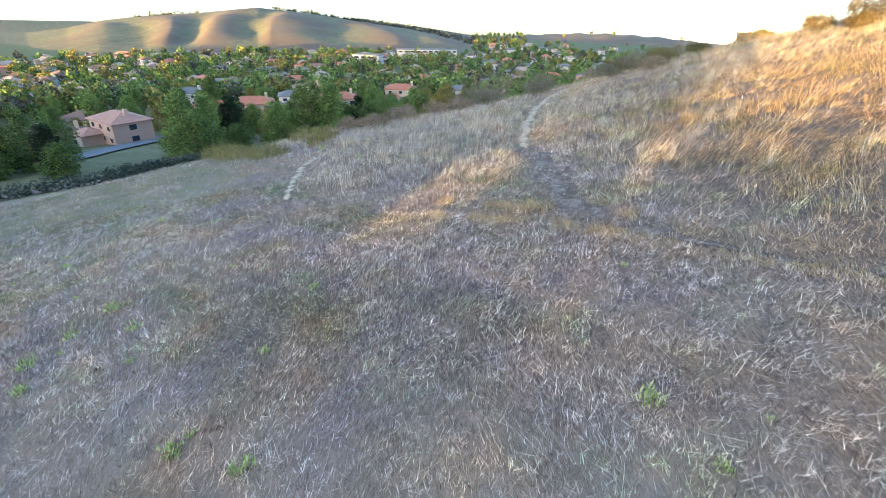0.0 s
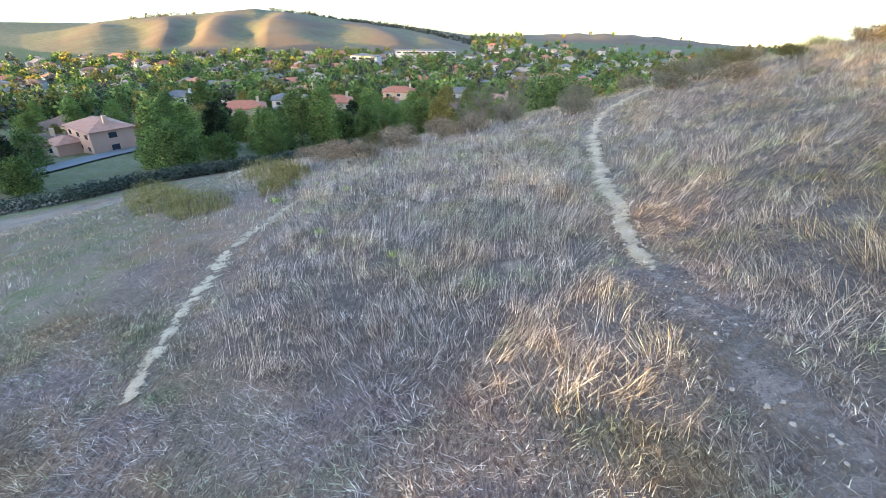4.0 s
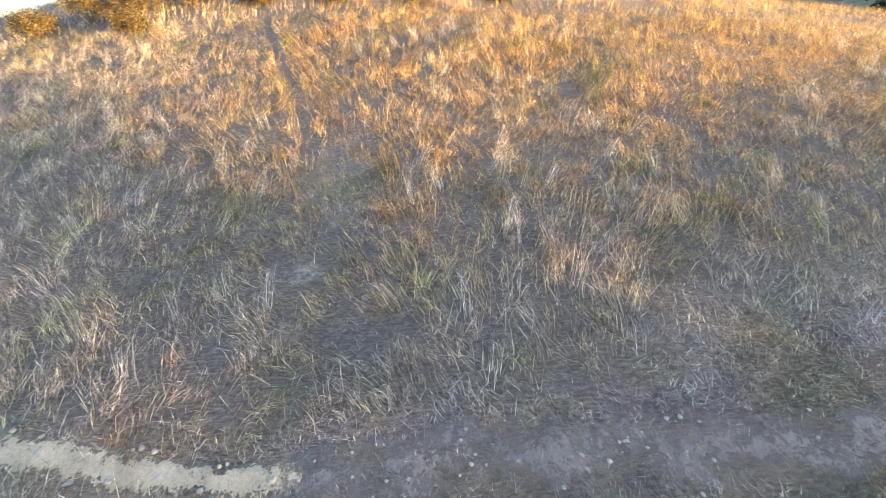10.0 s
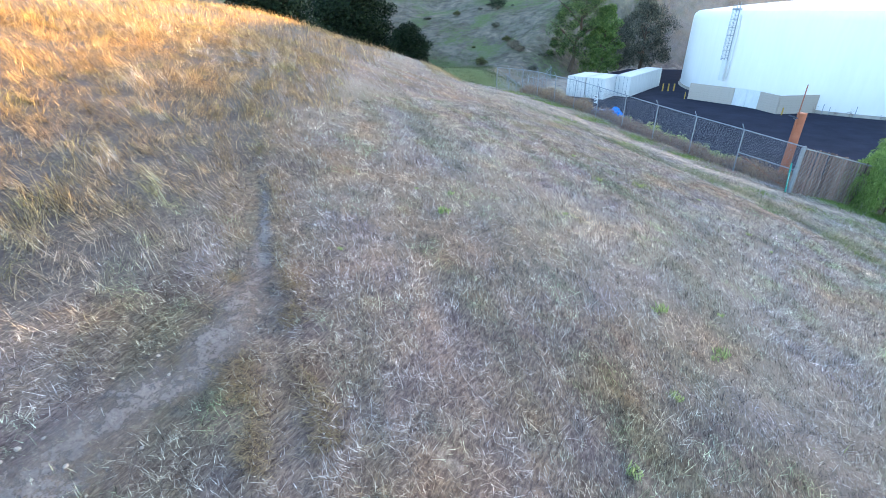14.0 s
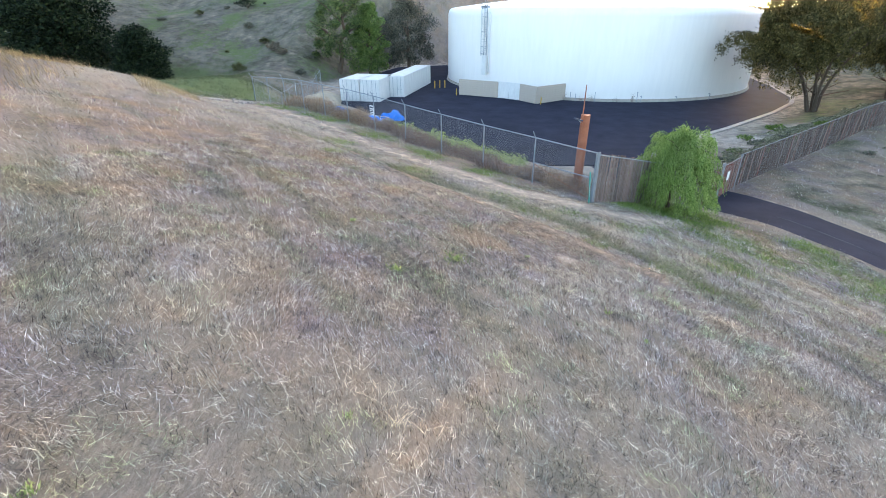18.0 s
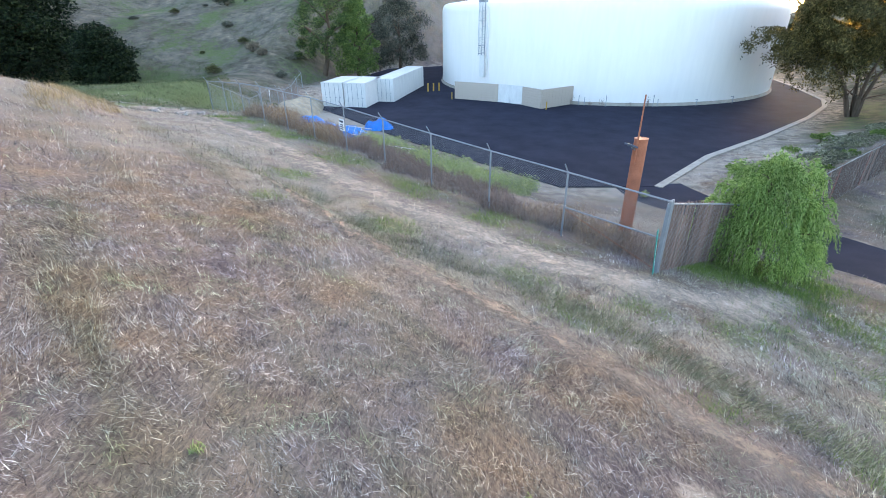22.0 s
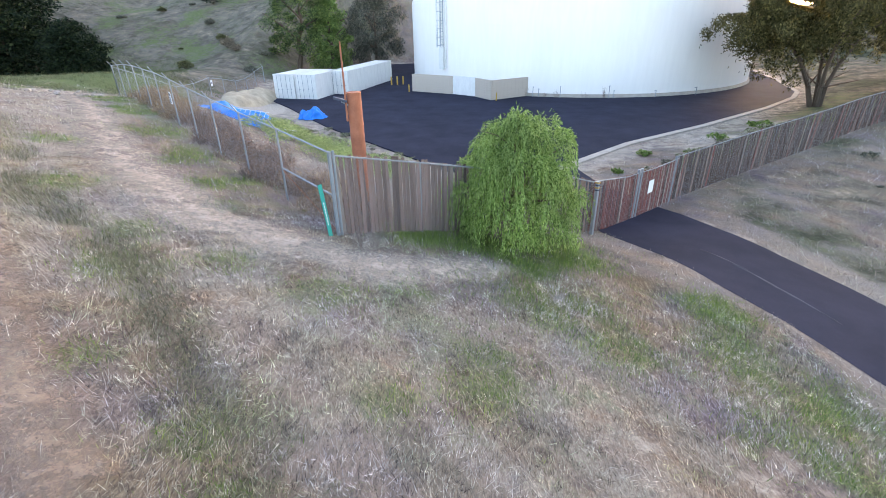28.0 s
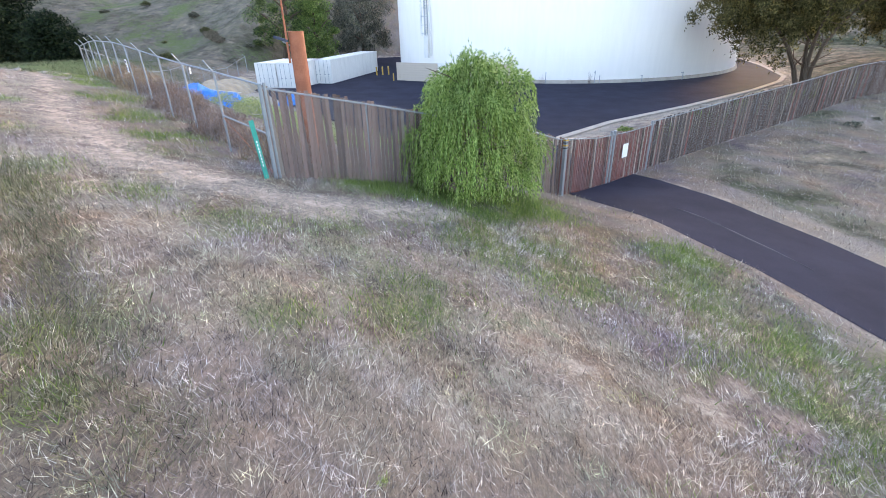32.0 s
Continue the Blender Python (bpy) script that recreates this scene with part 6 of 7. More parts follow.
# ---- houses of the valley ----
def roof_mesh(bm, lo, hi, z0, rise, over, hip):
    x0, y0, x1, y1 = lo[0] - over, lo[1] - over, hi[0] + over, hi[1] + over
    w = (y1 - y0) / 2
    e = w * hip
    ym = (y0 + y1) / 2
    pts = [(x0, y0, z0), (x1, y0, z0), (x1, y1, z0), (x0, y1, z0), (x0 + e, ym, z0 + rise), (x1 - e, ym, z0 + rise)]
    top = [bm.verts.new(p) for p in pts]
    low = [bm.verts.new((p[0], p[1], p[2] - 0.18)) for p in pts[:4]]
    for q in ((0, 1, 5, 4), (2, 3, 4, 5), (1, 2, 5), (3, 0, 4)):
        bm.faces.new([top[k] for k in q])
    for k in range(4):
        bm.faces.new((top[k], low[k], low[(k + 1) % 4], top[(k + 1) % 4]))
    bm.faces.new(low)
    bmesh.ops.recalc_face_normals(bm, faces=bm.faces[:])


def house(x, y, z, rz, wall, roof, seed, label, storeys=2):
    r = random.Random(seed)
    ob = empty("house", x, y, z, rz, label=label, category="house", group="houses in the valley")
    lx, ly, hh = r.uniform(12, 16), r.uniform(8.5, 10.5), 2.9 * storeys
    bm = bmesh.new()
    box(bm, (-lx / 2, -ly / 2, -4), (lx / 2, ly / 2, hh))
    wl_ = part("wall", bm, wall, ob)
    bm = bmesh.new()
    roof_mesh(bm, (-lx / 2, -ly / 2), (lx / 2, ly / 2), hh, ly * 0.2, 0.55, r.choice((0.15, 0.9)))
    part("roof", bm, roof, ob)
    # lower wing with the garage
    gx, gw = -lx / 2 + 0.3, 6.4
    bm = bmesh.new()
    box(bm, (gx, -ly / 2 - 5.0, -4), (gx + gw, -ly / 2 + 0.2, 2.8))
    part("garage_wall", bm, wall, ob)
    bm = bmesh.new()
    roof_mesh(bm, (gx, -ly / 2 - 5.0), (gx + gw, -ly / 2 + 1.0), 2.8, 1.3, 0.45, 0.8)
    part("garage_roof", bm, roof, ob)
    bm = bmesh.new()
    box(bm, (gx + 0.7, -ly / 2 - 5.06, 0.0), (gx + gw - 0.7, -ly / 2 - 5.0, 2.15))
    part("garage_door", bm, M_STUCCO_WHITE, ob)
    bm = bmesh.new()
    box(bm, (lx / 2 - 2.5, -0.5, hh), (lx / 2 - 1.6, 0.4, hh + ly * 0.2 + 1.0))
    part("chimney", bm, wall, ob)
    for side in (-1, 1):
        for s in range(storeys):
            for k in range(3):
                if side < 0 and s == 0 and k == 0:
                    continue
                wx = -lx / 2 + lx * (k + 0.5) / 3
                yy = side * ly / 2
                bm = bmesh.new()
                box(bm, (wx - 0.85, yy - 0.05, 0.9 + 2.9 * s), (wx + 0.85, yy + 0.05, 2.2 + 2.9 * s))
                win = part("window", bm, M_STUCCO_WHITE, ob)
                bm = bmesh.new()
                box(bm, (wx - 0.75, yy - 0.07, 1.0 + 2.9 * s), (wx + 0.75, yy + 0.07, 2.1 + 2.9 * s))
                part("pane", bm, M_PANE, win)
    for s in range(storeys):
        bm = bmesh.new()
        box(bm, (lx / 2 - 0.05, -0.9, 0.9 + 2.9 * s), (lx / 2 + 0.06, 0.9, 2.2 + 2.9 * s))
        part("window", bm, M_PANE, ob)
        bm = bmesh.new()
        box(bm, (-lx / 2 - 0.06, -0.9, 0.9 + 2.9 * s), (-lx / 2 + 0.05, 0.9, 2.2 + 2.9 * s))
        part("window", bm, M_PANE, ob)
    return ob


def polar(az, r):
    return r * math.sin(radians(az)), r * math.cos(radians(az))


HOUSES = []
protos = []
for k, (wall, roof, st, lb) in enumerate((
    (M_STUCCO_PINK, M_TILE_ROSE, 2, "two-storey pink stucco house with faded rose tiled roof"), (M_STUCCO, M_TILE, 2, "two-storey cream stucco house with red clay tile roof"),
    (M_STUCCO_WHITE, M_TILE, 1, "low white stucco house with red clay tile roof"), (M_STUCCO_WHITE, M_TILE_GREY, 2, "two-storey white house with grey tiled roof"),
    (M_STUCCO, M_TILE_BROWN, 1, "low cream stucco house with brown tiled roof"))):
    x, y = ((-85, 126), (-66, 168), (-31, 157), (-60, 201), (3, 176))[k]
    protos.append(house(x, y, hz(x, y) + 0.3, (-35, 20, 10, 15, -5)[k], wall, roof, 60 + k, lb, st))
    HOUSES.append((x, y))
rh = random.Random(21)
for k, x, y, rz in ((4, -100, 122, 30), (2, -72, 174, 10), (4, -12, 200, 5), (0, 18, 185, -20), (4, 35, 199, 10), (2, -142, 248, 30), (3, -113, 221, -20), (1, -40, 186, 15), (2, -88, 190, 40), (4, -122, 165, -10), (1, -20, 232, 0), (3, 8, 228, 12), (0, -66, 240, 20)):
    copy_thing(protos[k], pose(x, y, hz(x, y) + 0.3, 0, 0, rz))
    HOUSES.append((x, y))


def far_house(x, y, z, wall, roof, seed, label):
    r = random.Random(seed)
    ob = empty("house", x, y, z, 0, label=label, category="house", group="houses in the valley")
    lx, ly, hh = r.uniform(13, 18), r.uniform(9, 11), r.uniform(3.2, 5.6)
    bm = bmesh.new()
    box(bm, (-lx / 2, -ly / 2, -5), (lx / 2, ly / 2, hh))
    box(bm, (-lx / 2 + 0.5, -ly / 2 - 4.5, -5), (-lx / 2 + 6.5, -ly / 2 + 0.1, 2.8))
    part("wall", bm, wall, ob)
    bm = bmesh.new()
    roof_mesh(bm, (-lx / 2, -ly / 2), (lx / 2, ly / 2), hh, ly * 0.22, 0.6, r.choice((0.15, 0.9)))
    roof_mesh(bm, (-lx / 2 + 0.5, -ly / 2 - 4.5), (-lx / 2 + 6.5, -ly / 2 + 0.1), 2.8, 1.2, 0.4, 0.8)
    part("roof", bm, roof, ob)
    for wx in (-1.0, lx / 2 - 2.2):
        bm = bmesh.new()
        box(bm, (wx - 1.1, -ly / 2 - 0.08, hh - 2.0), (wx + 1.1, -ly / 2 + 0.05, hh - 0.7))
        part("window", bm, M_PANE, ob)
    return ob


far_protos = []
for k, (wall, roof, lb) in enumerate((
    (M_STUCCO_WHITE, M_TILE_PALE, "small white house with pale roof far down the valley"), (M_STUCCO_WHITE, M_TILE_GREY, "small white house with grey roof far down the valley"),
    (M_STUCCO, M_TILE_PALE, "cream house with pale roof far down the valley"), (M_STUCCO_PINK, M_TILE, "pinkish house with red roof far down the valley"), (M_STUCCO_WHITE, M_TILE_BROWN, "white house with brown roof far down the valley"))):
    x, y = polar((-36, -24, -14, 12, 22)[k], (320, 330, 345, 420, 520)[k])
    far_protos.append(far_house(x, y, hz(x, y) + 1.0, wall, roof, 160 + k, lb))
    HOUSES.append((x, y))
for k in range(4000):
    az, r = rh.uniform(-54, 42), math.exp(rh.uniform(math.log(290), math.log(1000)))
    x, y = polar(az, r)
    if (az < 3 and r > 740) or any(math.hypot(x - a, y - b) < 20 + r * 0.014 for a, b in HOUSES):
        continue
    HOUSES.append((x, y))
    lift = 1.0 if r < 700 else 1.5 + max(0.0, float(far_height(az, r)[0]) - hz(x, y))
    copy_thing(rh.choice(far_protos), pose(x, y, hz(x, y) + lift, 0, 0, rh.choice((0, 90, 180, 270)) + rh.uniform(-25, 25) - az))
    if len(HOUSES) > 225:
        break
# a long pale hall at the foot of the hill, and a street
for az, r, ln, rz in ((-2.0, 690, 80, 8), (-8.5, 560, 30, -12)):
    x, y = polar(az, r)
    hall = empty("long_building", x, y, hz(x, y) + 6, rz, label="long low white flat-roofed building in the valley", category="building")
    bm = bmesh.new()
    box(bm, (-ln / 2, -8, -8), (ln / 2, 8, 3.5), None, 0.2)
    part("wall", bm, M_STUCCO_WHITE, hall)
    bm = bmesh.new()
    box(bm, (-ln / 2 - 0.5, -8.5, 3.504), (ln / 2 + 0.5, 8.5, 4.1), None, 0.1)
    part("roof", bm, M_TILE_GREY, hall)
    for k in range(int(ln / 8)):
        bm = bmesh.new()
        box(bm, (-ln / 2 + 2 + 8 * k, -8.15, 0.5), (-ln / 2 + 7 + 8 * k, -7.95, 2.4))
        part("window", bm, M_PANE, hall)
strip("freeway", [polar(4.2, 380), polar(4.6, 480), polar(3.6, 620), polar(3.0, 760)], (22, 24, 24, 26), M_ROADGREY, 1.2, "grey freeway running down the valley", 0.0, 8, 5)
strip("valley_street", [polar(-46, 118), polar(-40, 122), polar(-36, 133), polar(-30, 150), polar(-24, 172)], (7, 7.5, 8, 7), M_ROADGREY, 0.35, "pale grey street with driveways between houses", 0.02, 2, 5)


# ---- trees of the valley ----
TREE_KINDS = []
for k, (mt, tall, wide, shp, lb) in enumerate((
    (M_TREE_LIGHT, 13, 6.5, (0.7, 1.0), "tall upright light green tree on the valley side"), (M_TREE, 9, 9, (0.8, 1.0), "round green garden tree in the valley"),
    (M_OAK, 12, 6, (0.8, 0.9), "dark narrow evergreen tree in the valley"), (M_TREE_YELLOW, 9, 8, (0.8, 1.0), "yellowing broad tree in the valley"),
    (M_TREE, 14, 7, (0.7, 1.0), "tall green tree in the valley"), (M_TREE_LIGHT, 10, 8, (0.85, 1.0), "light green spreading tree in the valley"))):
    x, y = ((-50.5, 91), (-44.0, 84), (-108, 150), (-24, 150), (-29.4, 106), (-36, 104))[k]
    TREE_KINDS.append(tree("valley_tree", x, y, hz(x, y) - 0.3, tall, wide, mt, lb, 200 + k, 46, 7000, 0.42, 0.05, shape=shp, group="trees in the valley", clump=0.19))
rt = random.Random(33)
spots = [(-47.5, 96, 0, 0.95), (-25.0, 107, 0, 1.05), (-18.2, 122, 0, 0.9), (-12.2, 131, 5, 0.7), (-6.0, 150, 5, 0.85), (-54, 96, 1, 0.8), (-41, 95, 1, 0.7), (-20.5, 117, 1, 0.7), (-33, 100, 1, 0.6), (-16, 128, 3, 0.6), (-22.8, 156, 4, 0.85), (-33, 144, 4, 0.95), (1.5, 207, 3, 1.1), (9, 200, 3, 1.0), (-63, 76, 1, 0.7), (-70, 82, 2, 0.6), (-86, 92, 2, 0.7), (-96, 98, 1, 0.9), (-78, 78, 1, 0.8), (-88, 84, 2, 0.8), (-112, 118, 1, 0.7), (-98, 134, 4, 0.5), (-66, 78, 2, 0.8), (-74, 130, 1, 0.5), (-62, 150, 1, 0.5), (-54, 156, 3, 0.5), (-44, 150, 1, 0.5), (-2, 168, 1, 0.7), (10, 168, 5, 0.6), (26, 186, 1, 0.7)]
for x, y, k, s in spots:
    copy_thing(TREE_KINDS[k], pose(x, y, hz(x, y) - 0.3, 0, 0, rt.uniform(0, 360)) @ Matrix.Diagonal((s, s, s, 1)))
n = 0
while n < 215:
    az, r = rt.uniform(-54, 36), math.exp(rt.uniform(math.log(112), math.log(270)))
    x, y = polar(az, r)
    s = rt.uniform(0.5, 1.0)
    ux, uy = math.sin(radians(az)), math.cos(radians(az))
    if any(-8 < (a - x) * ux + (b - y) * uy < 24 and abs((a - x) * uy - (b - y) * ux) < 7 for a, b in HOUSES[:24]) or any(math.hypot(x - a, y - b) < 9 for a, b in HOUSES):
        continue
    if r < 150 and -39 < az < -29:
        continue
    copy_thing(TREE_KINDS[rt.choice((0, 1, 1, 2, 3, 4, 4, 5, 1))], pose(x, y, hz(x, y) - 0.3, 0, 0, rt.uniform(0, 360)) @ Matrix.Diagonal((s, s, s, 1)))
    n += 1


def far_wood(name, mat, count, seed, label, r0=235, r1=1500, az0=-58, az1=42, tall=6.4):
    """Many far trees, too many to count, as one mesh of clumps."""
    rng = np.random.RandomState(seed)
    az, r = np.radians(rng.uniform(az0, az1, count)), np.exp(rng.uniform(math.log(r0), math.log(r1), count))
    deg = np.degrees(az)
    keep = (r < 760) | ((deg > 3) & ~((deg > 9) & (deg < 30) & (r > 900) & (rng.rand(count) < 0.93)))
    az, r = az[keep], r[keep]
    x, y = r * np.sin(az), r * np.cos(az)
    free = np.ones(len(x), bool)
    for hx, hy in HOUSES:
        free &= np.hypot(x - hx, y - hy) > 8.5
    az, r, x, y = az[free], r[free], x[free], y[free]
    z = np.maximum(height(x, y), np.where(r > 640, far_height(np.degrees(az), r)[0], -999))
    h = tall * (0.6 + 0.8 * rng.rand(len(x))) * np.interp(r, [235, 300, 700], [1.25, 1.0, 1.2])
    k = 76
    off = rng.randn(len(x), k, 3)
    off /= np.linalg.norm(off, axis=2)[..., None]
    off *= (rng.rand(len(x), k, 1) ** 0.4)
    c = np.stack([x, y, z + h * 0.55], 1)[:, None] + off * np.stack([h * 0.45, h * 0.45, h * 0.55], 1)[:, None]
    c = c.reshape(-1, 3)
    s = np.repeat(h * 0.10, k)[:, None] * (1 + np.repeat(r, k)[:, None] / 2500)
    u = rng.randn(len(c), 3)
    u /= np.linalg.norm(u, axis=1)[:, None]
    w = np.cross(u, rng.randn(len(c), 3))
    w /= np.linalg.norm(w, axis=1)[:, None]
    v = np.stack([c - u * s, c + w * s * 0.7, c + u * s, c - w * s * 0.7], 1).reshape(-1, 3)
    me = mesh_of(name, v, np.arange(len(v)).reshape(-1, 4), mat, 4)
    return tagged(new(name, me), label, "trees", kind="stuff")


far_wood("far_woods", M_TREE, 2300, 71, "green treetops filling the distant valley")
far_wood("yellow_woods", M_TREE_YELLOW, 1500, 72, "yellowing treetops among the distant houses")
far_wood("grey_woods", M_EUC, 800, 73, "grey-green evergreens among the distant houses")
far_wood("light_woods", M_TREE_LIGHT, 1400, 74, "light green treetops among the distant houses")


def crest_trees():
    rng = np.random.RandomState(8)
    deg = np.concatenate([rng.uniform(-30.5, -25, 22), rng.uniform(-18, -8, 60), rng.uniform(-10, 3, 240), rng.uniform(-17, -13, 8)])
    r = np.interp(deg, [-60, -18, -8, 3], [1380, 1350, 1230, 1000]) + np.where(deg > -9, 170, 25) * rng.rand(len(deg))
    z = far_height(deg, r)[0]
    a = np.radians(deg)
    tall = rng.uniform(0.6, 1.5, len(deg))
    c0 = np.stack([r * np.sin(a), r * np.cos(a), z + 2.0 * tall], 1)
    k = 22
    c = (c0[:, None] + rng.randn(len(c0), k, 3) * np.array((2.3, 2.3, 1.8)) * tall[:, None, None]).reshape(-1, 3)
    u = rng.randn(len(c), 3)
    w = np.cross(u, rng.randn(len(c), 3))
    v = np.stack([c - u * 0.9, c + w * 0.6, c + u * 0.9, c - w * 0.6], 1).reshape(-1, 3)
    tagged(new("crest_trees", mesh_of("crest_trees", v, np.arange(len(v)).reshape(-1, 4), M_EUC, 4)), "small trees along the far hill crest", "trees", kind="stuff")


crest_trees()


# ---- hedge and bushes on the near slope ----
def build_hedge():
    rng = np.random.RandomState(4)
    pts = [(-62, 52), (-48, 65), (-45, 73), (-41, 79), (-37, 83.5), (-32.5, 89), (-28, 95), (-22.7, 102), (-16, 108), (-10, 123), (-1, 158)]
    cs = []
    for (ax, ay), (bx, by) in zip(pts[:-1], pts[1:]):
        for t in np.linspace(0, 1, 16, endpoint=False):
            x, y = ax + (bx - ax) * t + rng.uniform(-0.5, 0.5), ay + (by - ay) * t + rng.uniform(-0.5, 0.5)
            cs.append((x, y, hz(x, y) + 0.8 + rng.uniform(-0.2, 0.3)))
    v, f = leaves(cs, [1.45] * len(cs), 30000, 0.36, rng, 0, 0.8, 0.6)
    ob = empty("hedge", 0, 0, 0, 0, label="long dark clipped hedge at the foot of the slope", category="hedge")
    part_np("foliage", v, f, M_HEDGE, 4, ob)


build_hedge()
for k, (x, y, w, h, mt, lb) in enumerate((
    (6.1, 32.9, 2.2, 1.4, M_SAGE, "grey-green rounded bush beside the trail"), (3.2, 36.5, 2.0, 1.5, M_SAGE, "grey-green bush on the slope"), (-0.6, 37.2, 2.4, 1.5, M_BUSH, "brown dry bush on the slope"),
    (-2.5, 31.0, 2.4, 1.4, M_BUSH, "brown dry bush on the slope"), (-4.2, 29.7, 2.2, 1.2, M_BUSH, "brown dry bush on the slope"), (1.2, 35.0, 2.2, 1.3, M_BUSH, "brown dry bush on the slope"), (-6.0, 31.5, 2.6, 1.1, M_BUSH, "brown dry bush on the slope"),
    (-2.9, 35.9, 2.6, 1.5, M_BUSH, "brown dry bush on the slope"), (-4.6, 38.4, 2.4, 1.4, M_BUSH_GREEN, "olive bush on the slope"), (-7.6, 40.5, 2.6, 1.3, M_BUSH, "brown dry bush on the slope"), (-10.7, 44.5, 3.0, 1.5, M_BUSH, "brown dry bush low on the slope"), (-0.6, 46.0, 2.8, 1.8, M_BUSH, "brown dry bush low on the slope"), (1.6, 42.0, 2.6, 1.7, M_SAGE, "grey-green bush on the slope"), (3.9, 40.0, 2.4, 1.6, M_SAGE, "grey-green bush on the slope"), (7.4, 37.6, 2.6, 1.7, M_SAGE, "rounded grey-green bush beside the trail"), (-3.1, 33.8, 2.0, 1.2, M_SAGE, "grey-green bush on the slope"), (0.0, 33.0, 1.8, 1.0, M_BUSH, "brown dry bush on the slope"), (14.8, 41.8, 3.2, 1.9, M_SAGE, "grey-green bush on the crest"), (18.6, 30.6, 1.6, 1.0, M_SAGE, "small grey bush on the ridge"),
    (13.0, 34.8, 3.0, 1.6, M_SAGE, "olive grey bush on the crest"), (12.8, 31.0, 2.4, 1.1, M_BUSH, "brown bush on the crest"), (13.4, 39.0, 3.0, 1.4, M_BUSH_GREEN, "olive bush on the crest"), (15.5, 36.8, 3.2, 1.7, M_BUSH_GREEN, "olive bush on the crest"), (11.1, 34.0, 2.2, 1.1, M_SAGE, "grey-green bush near the trail"), (17.5, 41.0, 3.4, 2.0, M_BUSH_GREEN, "olive bush on the crest"),
    (13.4, 45.2, 2.6, 1.5, M_BUSH, "brown bush beyond the trail"), (20.5, 43.5, 3.4, 2.0, M_BUSH, "brown bush on the crest"), (24.0, 42.0, 3.0, 1.6, M_BUSH_GREEN, "olive bush on the crest"),
    (19.4, 27.6, 2.2, 1.2, M_GOLDBUSH, "dry golden bush high on the slope"), (20.3, 25.9, 2.8, 1.6, M_GOLDBUSH, "dry golden bush high on the slope"), (20.2, 24.0, 2.6, 1.5, M_GOLDBUSH, "dry golden bush high on the slope"), (20.8, 22.2, 2.6, 1.4, M_GOLDBUSH, "dry golden bush high on the slope"),
    (18.6, 23.6, 1.8, 0.9, M_GOLDBUSH, "low golden bush high on the slope"), (20.6, 19.6, 2.0, 1.0, M_GOLDBUSH, "low golden bush high on the slope"), (20.3, 16.6, 2.2, 1.0, M_BUSH_GREEN, "olive bush high on the slope"), (19.9, 13.2, 2.0, 0.9, M_YELLOWWEED, "yellow-green bush high on the slope"), (20.4, 10.0, 1.8, 0.8, M_BUSH_GREEN, "olive bush high on the slope"),
    (18.0, 31.0, 2.2, 1.1, M_BUSH, "brown bush on the ridge"), (16.6, 33.6, 2.0, 1.1, M_BUSH_GREEN, "olive bush on the ridge"))):
    bush("slope_bush", x, y, w, h, mt, lb, 300 + k, 5200, 0.065, "bushes on the slope")
for k, (x, y, w, h) in enumerate(((-13.7, 28.9, 2.6, 0.9), (-9.0, 24.0, 2.2, 0.8), (-11.5, 26.0, 2.4, 0.8), (-8.5, 29.7, 2.4, 1.0), (-6.6, 25.0, 1.2, 0.8), (-6.8, 27.6, 1.6, 0.9))):
    weed_tuft(x, y, w, h, M_YELLOWWEED, "wispy olive weed among grey dry grass", 620 + k, 420, "olive weeds on the slope")
x, y = 16.8, 86.0
tree("round_tree", x, y, hz(x, y), 9.5, 12.0, M_TREE, "large round green tree just beyond the crest", 90, 40, 9000, 0.45, 0.08, shape=(0.95, 1.0))


def bare_tree(x, y, tall, wide, seed, label):
    r2 = random.Random(seed)
    ob = empty("bare_tree", x, y, hz(x, y), 0, label=label, category="tree")
    bm, ends = trunk_mesh(tall * 0.6, tall * 0.025, 12, r2, (0, 0), 0.15)
    for e in ends:
        for _ in range(4):
            b = e + Vector((r2.uniform(-1, 1) * wide * 0.22, r2.uniform(-1, 1) * wide * 0.22, r2.uniform(0.05, 0.3) * tall))
            rod(bm, e, b, tall * 0.005, 0.004, 4)
            for _ in range(2):
                rod(bm, b, b + Vector((r2.uniform(-0.5, 0.5), r2.uniform(-0.5, 0.5), r2.uniform(0.1, 0.7))), 0.008, 0.003, 4)
    part("bare_crown", bm, M_DEADWOOD, ob)


bare_tree(3.4, 57.0, 4.6, 6.0, 3, "leafless grey tree below the crest")
bare_tree(6.4, 55.0, 4.0, 5.0, 4, "leafless grey tree below the crest")
bare_tree(21.2, 24.8, 3.6, 4.2, 6, "leafless shrub on the hilltop")


# trees added on the western rise, spaced to block the low sun
rr = random.Random(55)
for w in [-62 + 3.6 * k for k in range(14)] + [-13.5, -12.0, -10.6, -9.4, -8.2, -2.9, -2.3, 4.0, 8.0, 13.0, 18.0]:
    u = rr.uniform(118, 132)
    x, y = -0.4955 * u + 0.8686 * w, -0.8686 * u - 0.4955 * w
    s = rr.uniform(0.35, 0.55) if w < -9 or w > 3 else 0.34
    copy_thing(TREE_KINDS[rr.choice((1, 3, 5)) if w < -9 or w > 3 else 2], pose(x, y, hz(x, y) - 0.3, 0, 0, rr.uniform(0, 360)) @ Matrix.Diagonal((s, s, s, 1)))


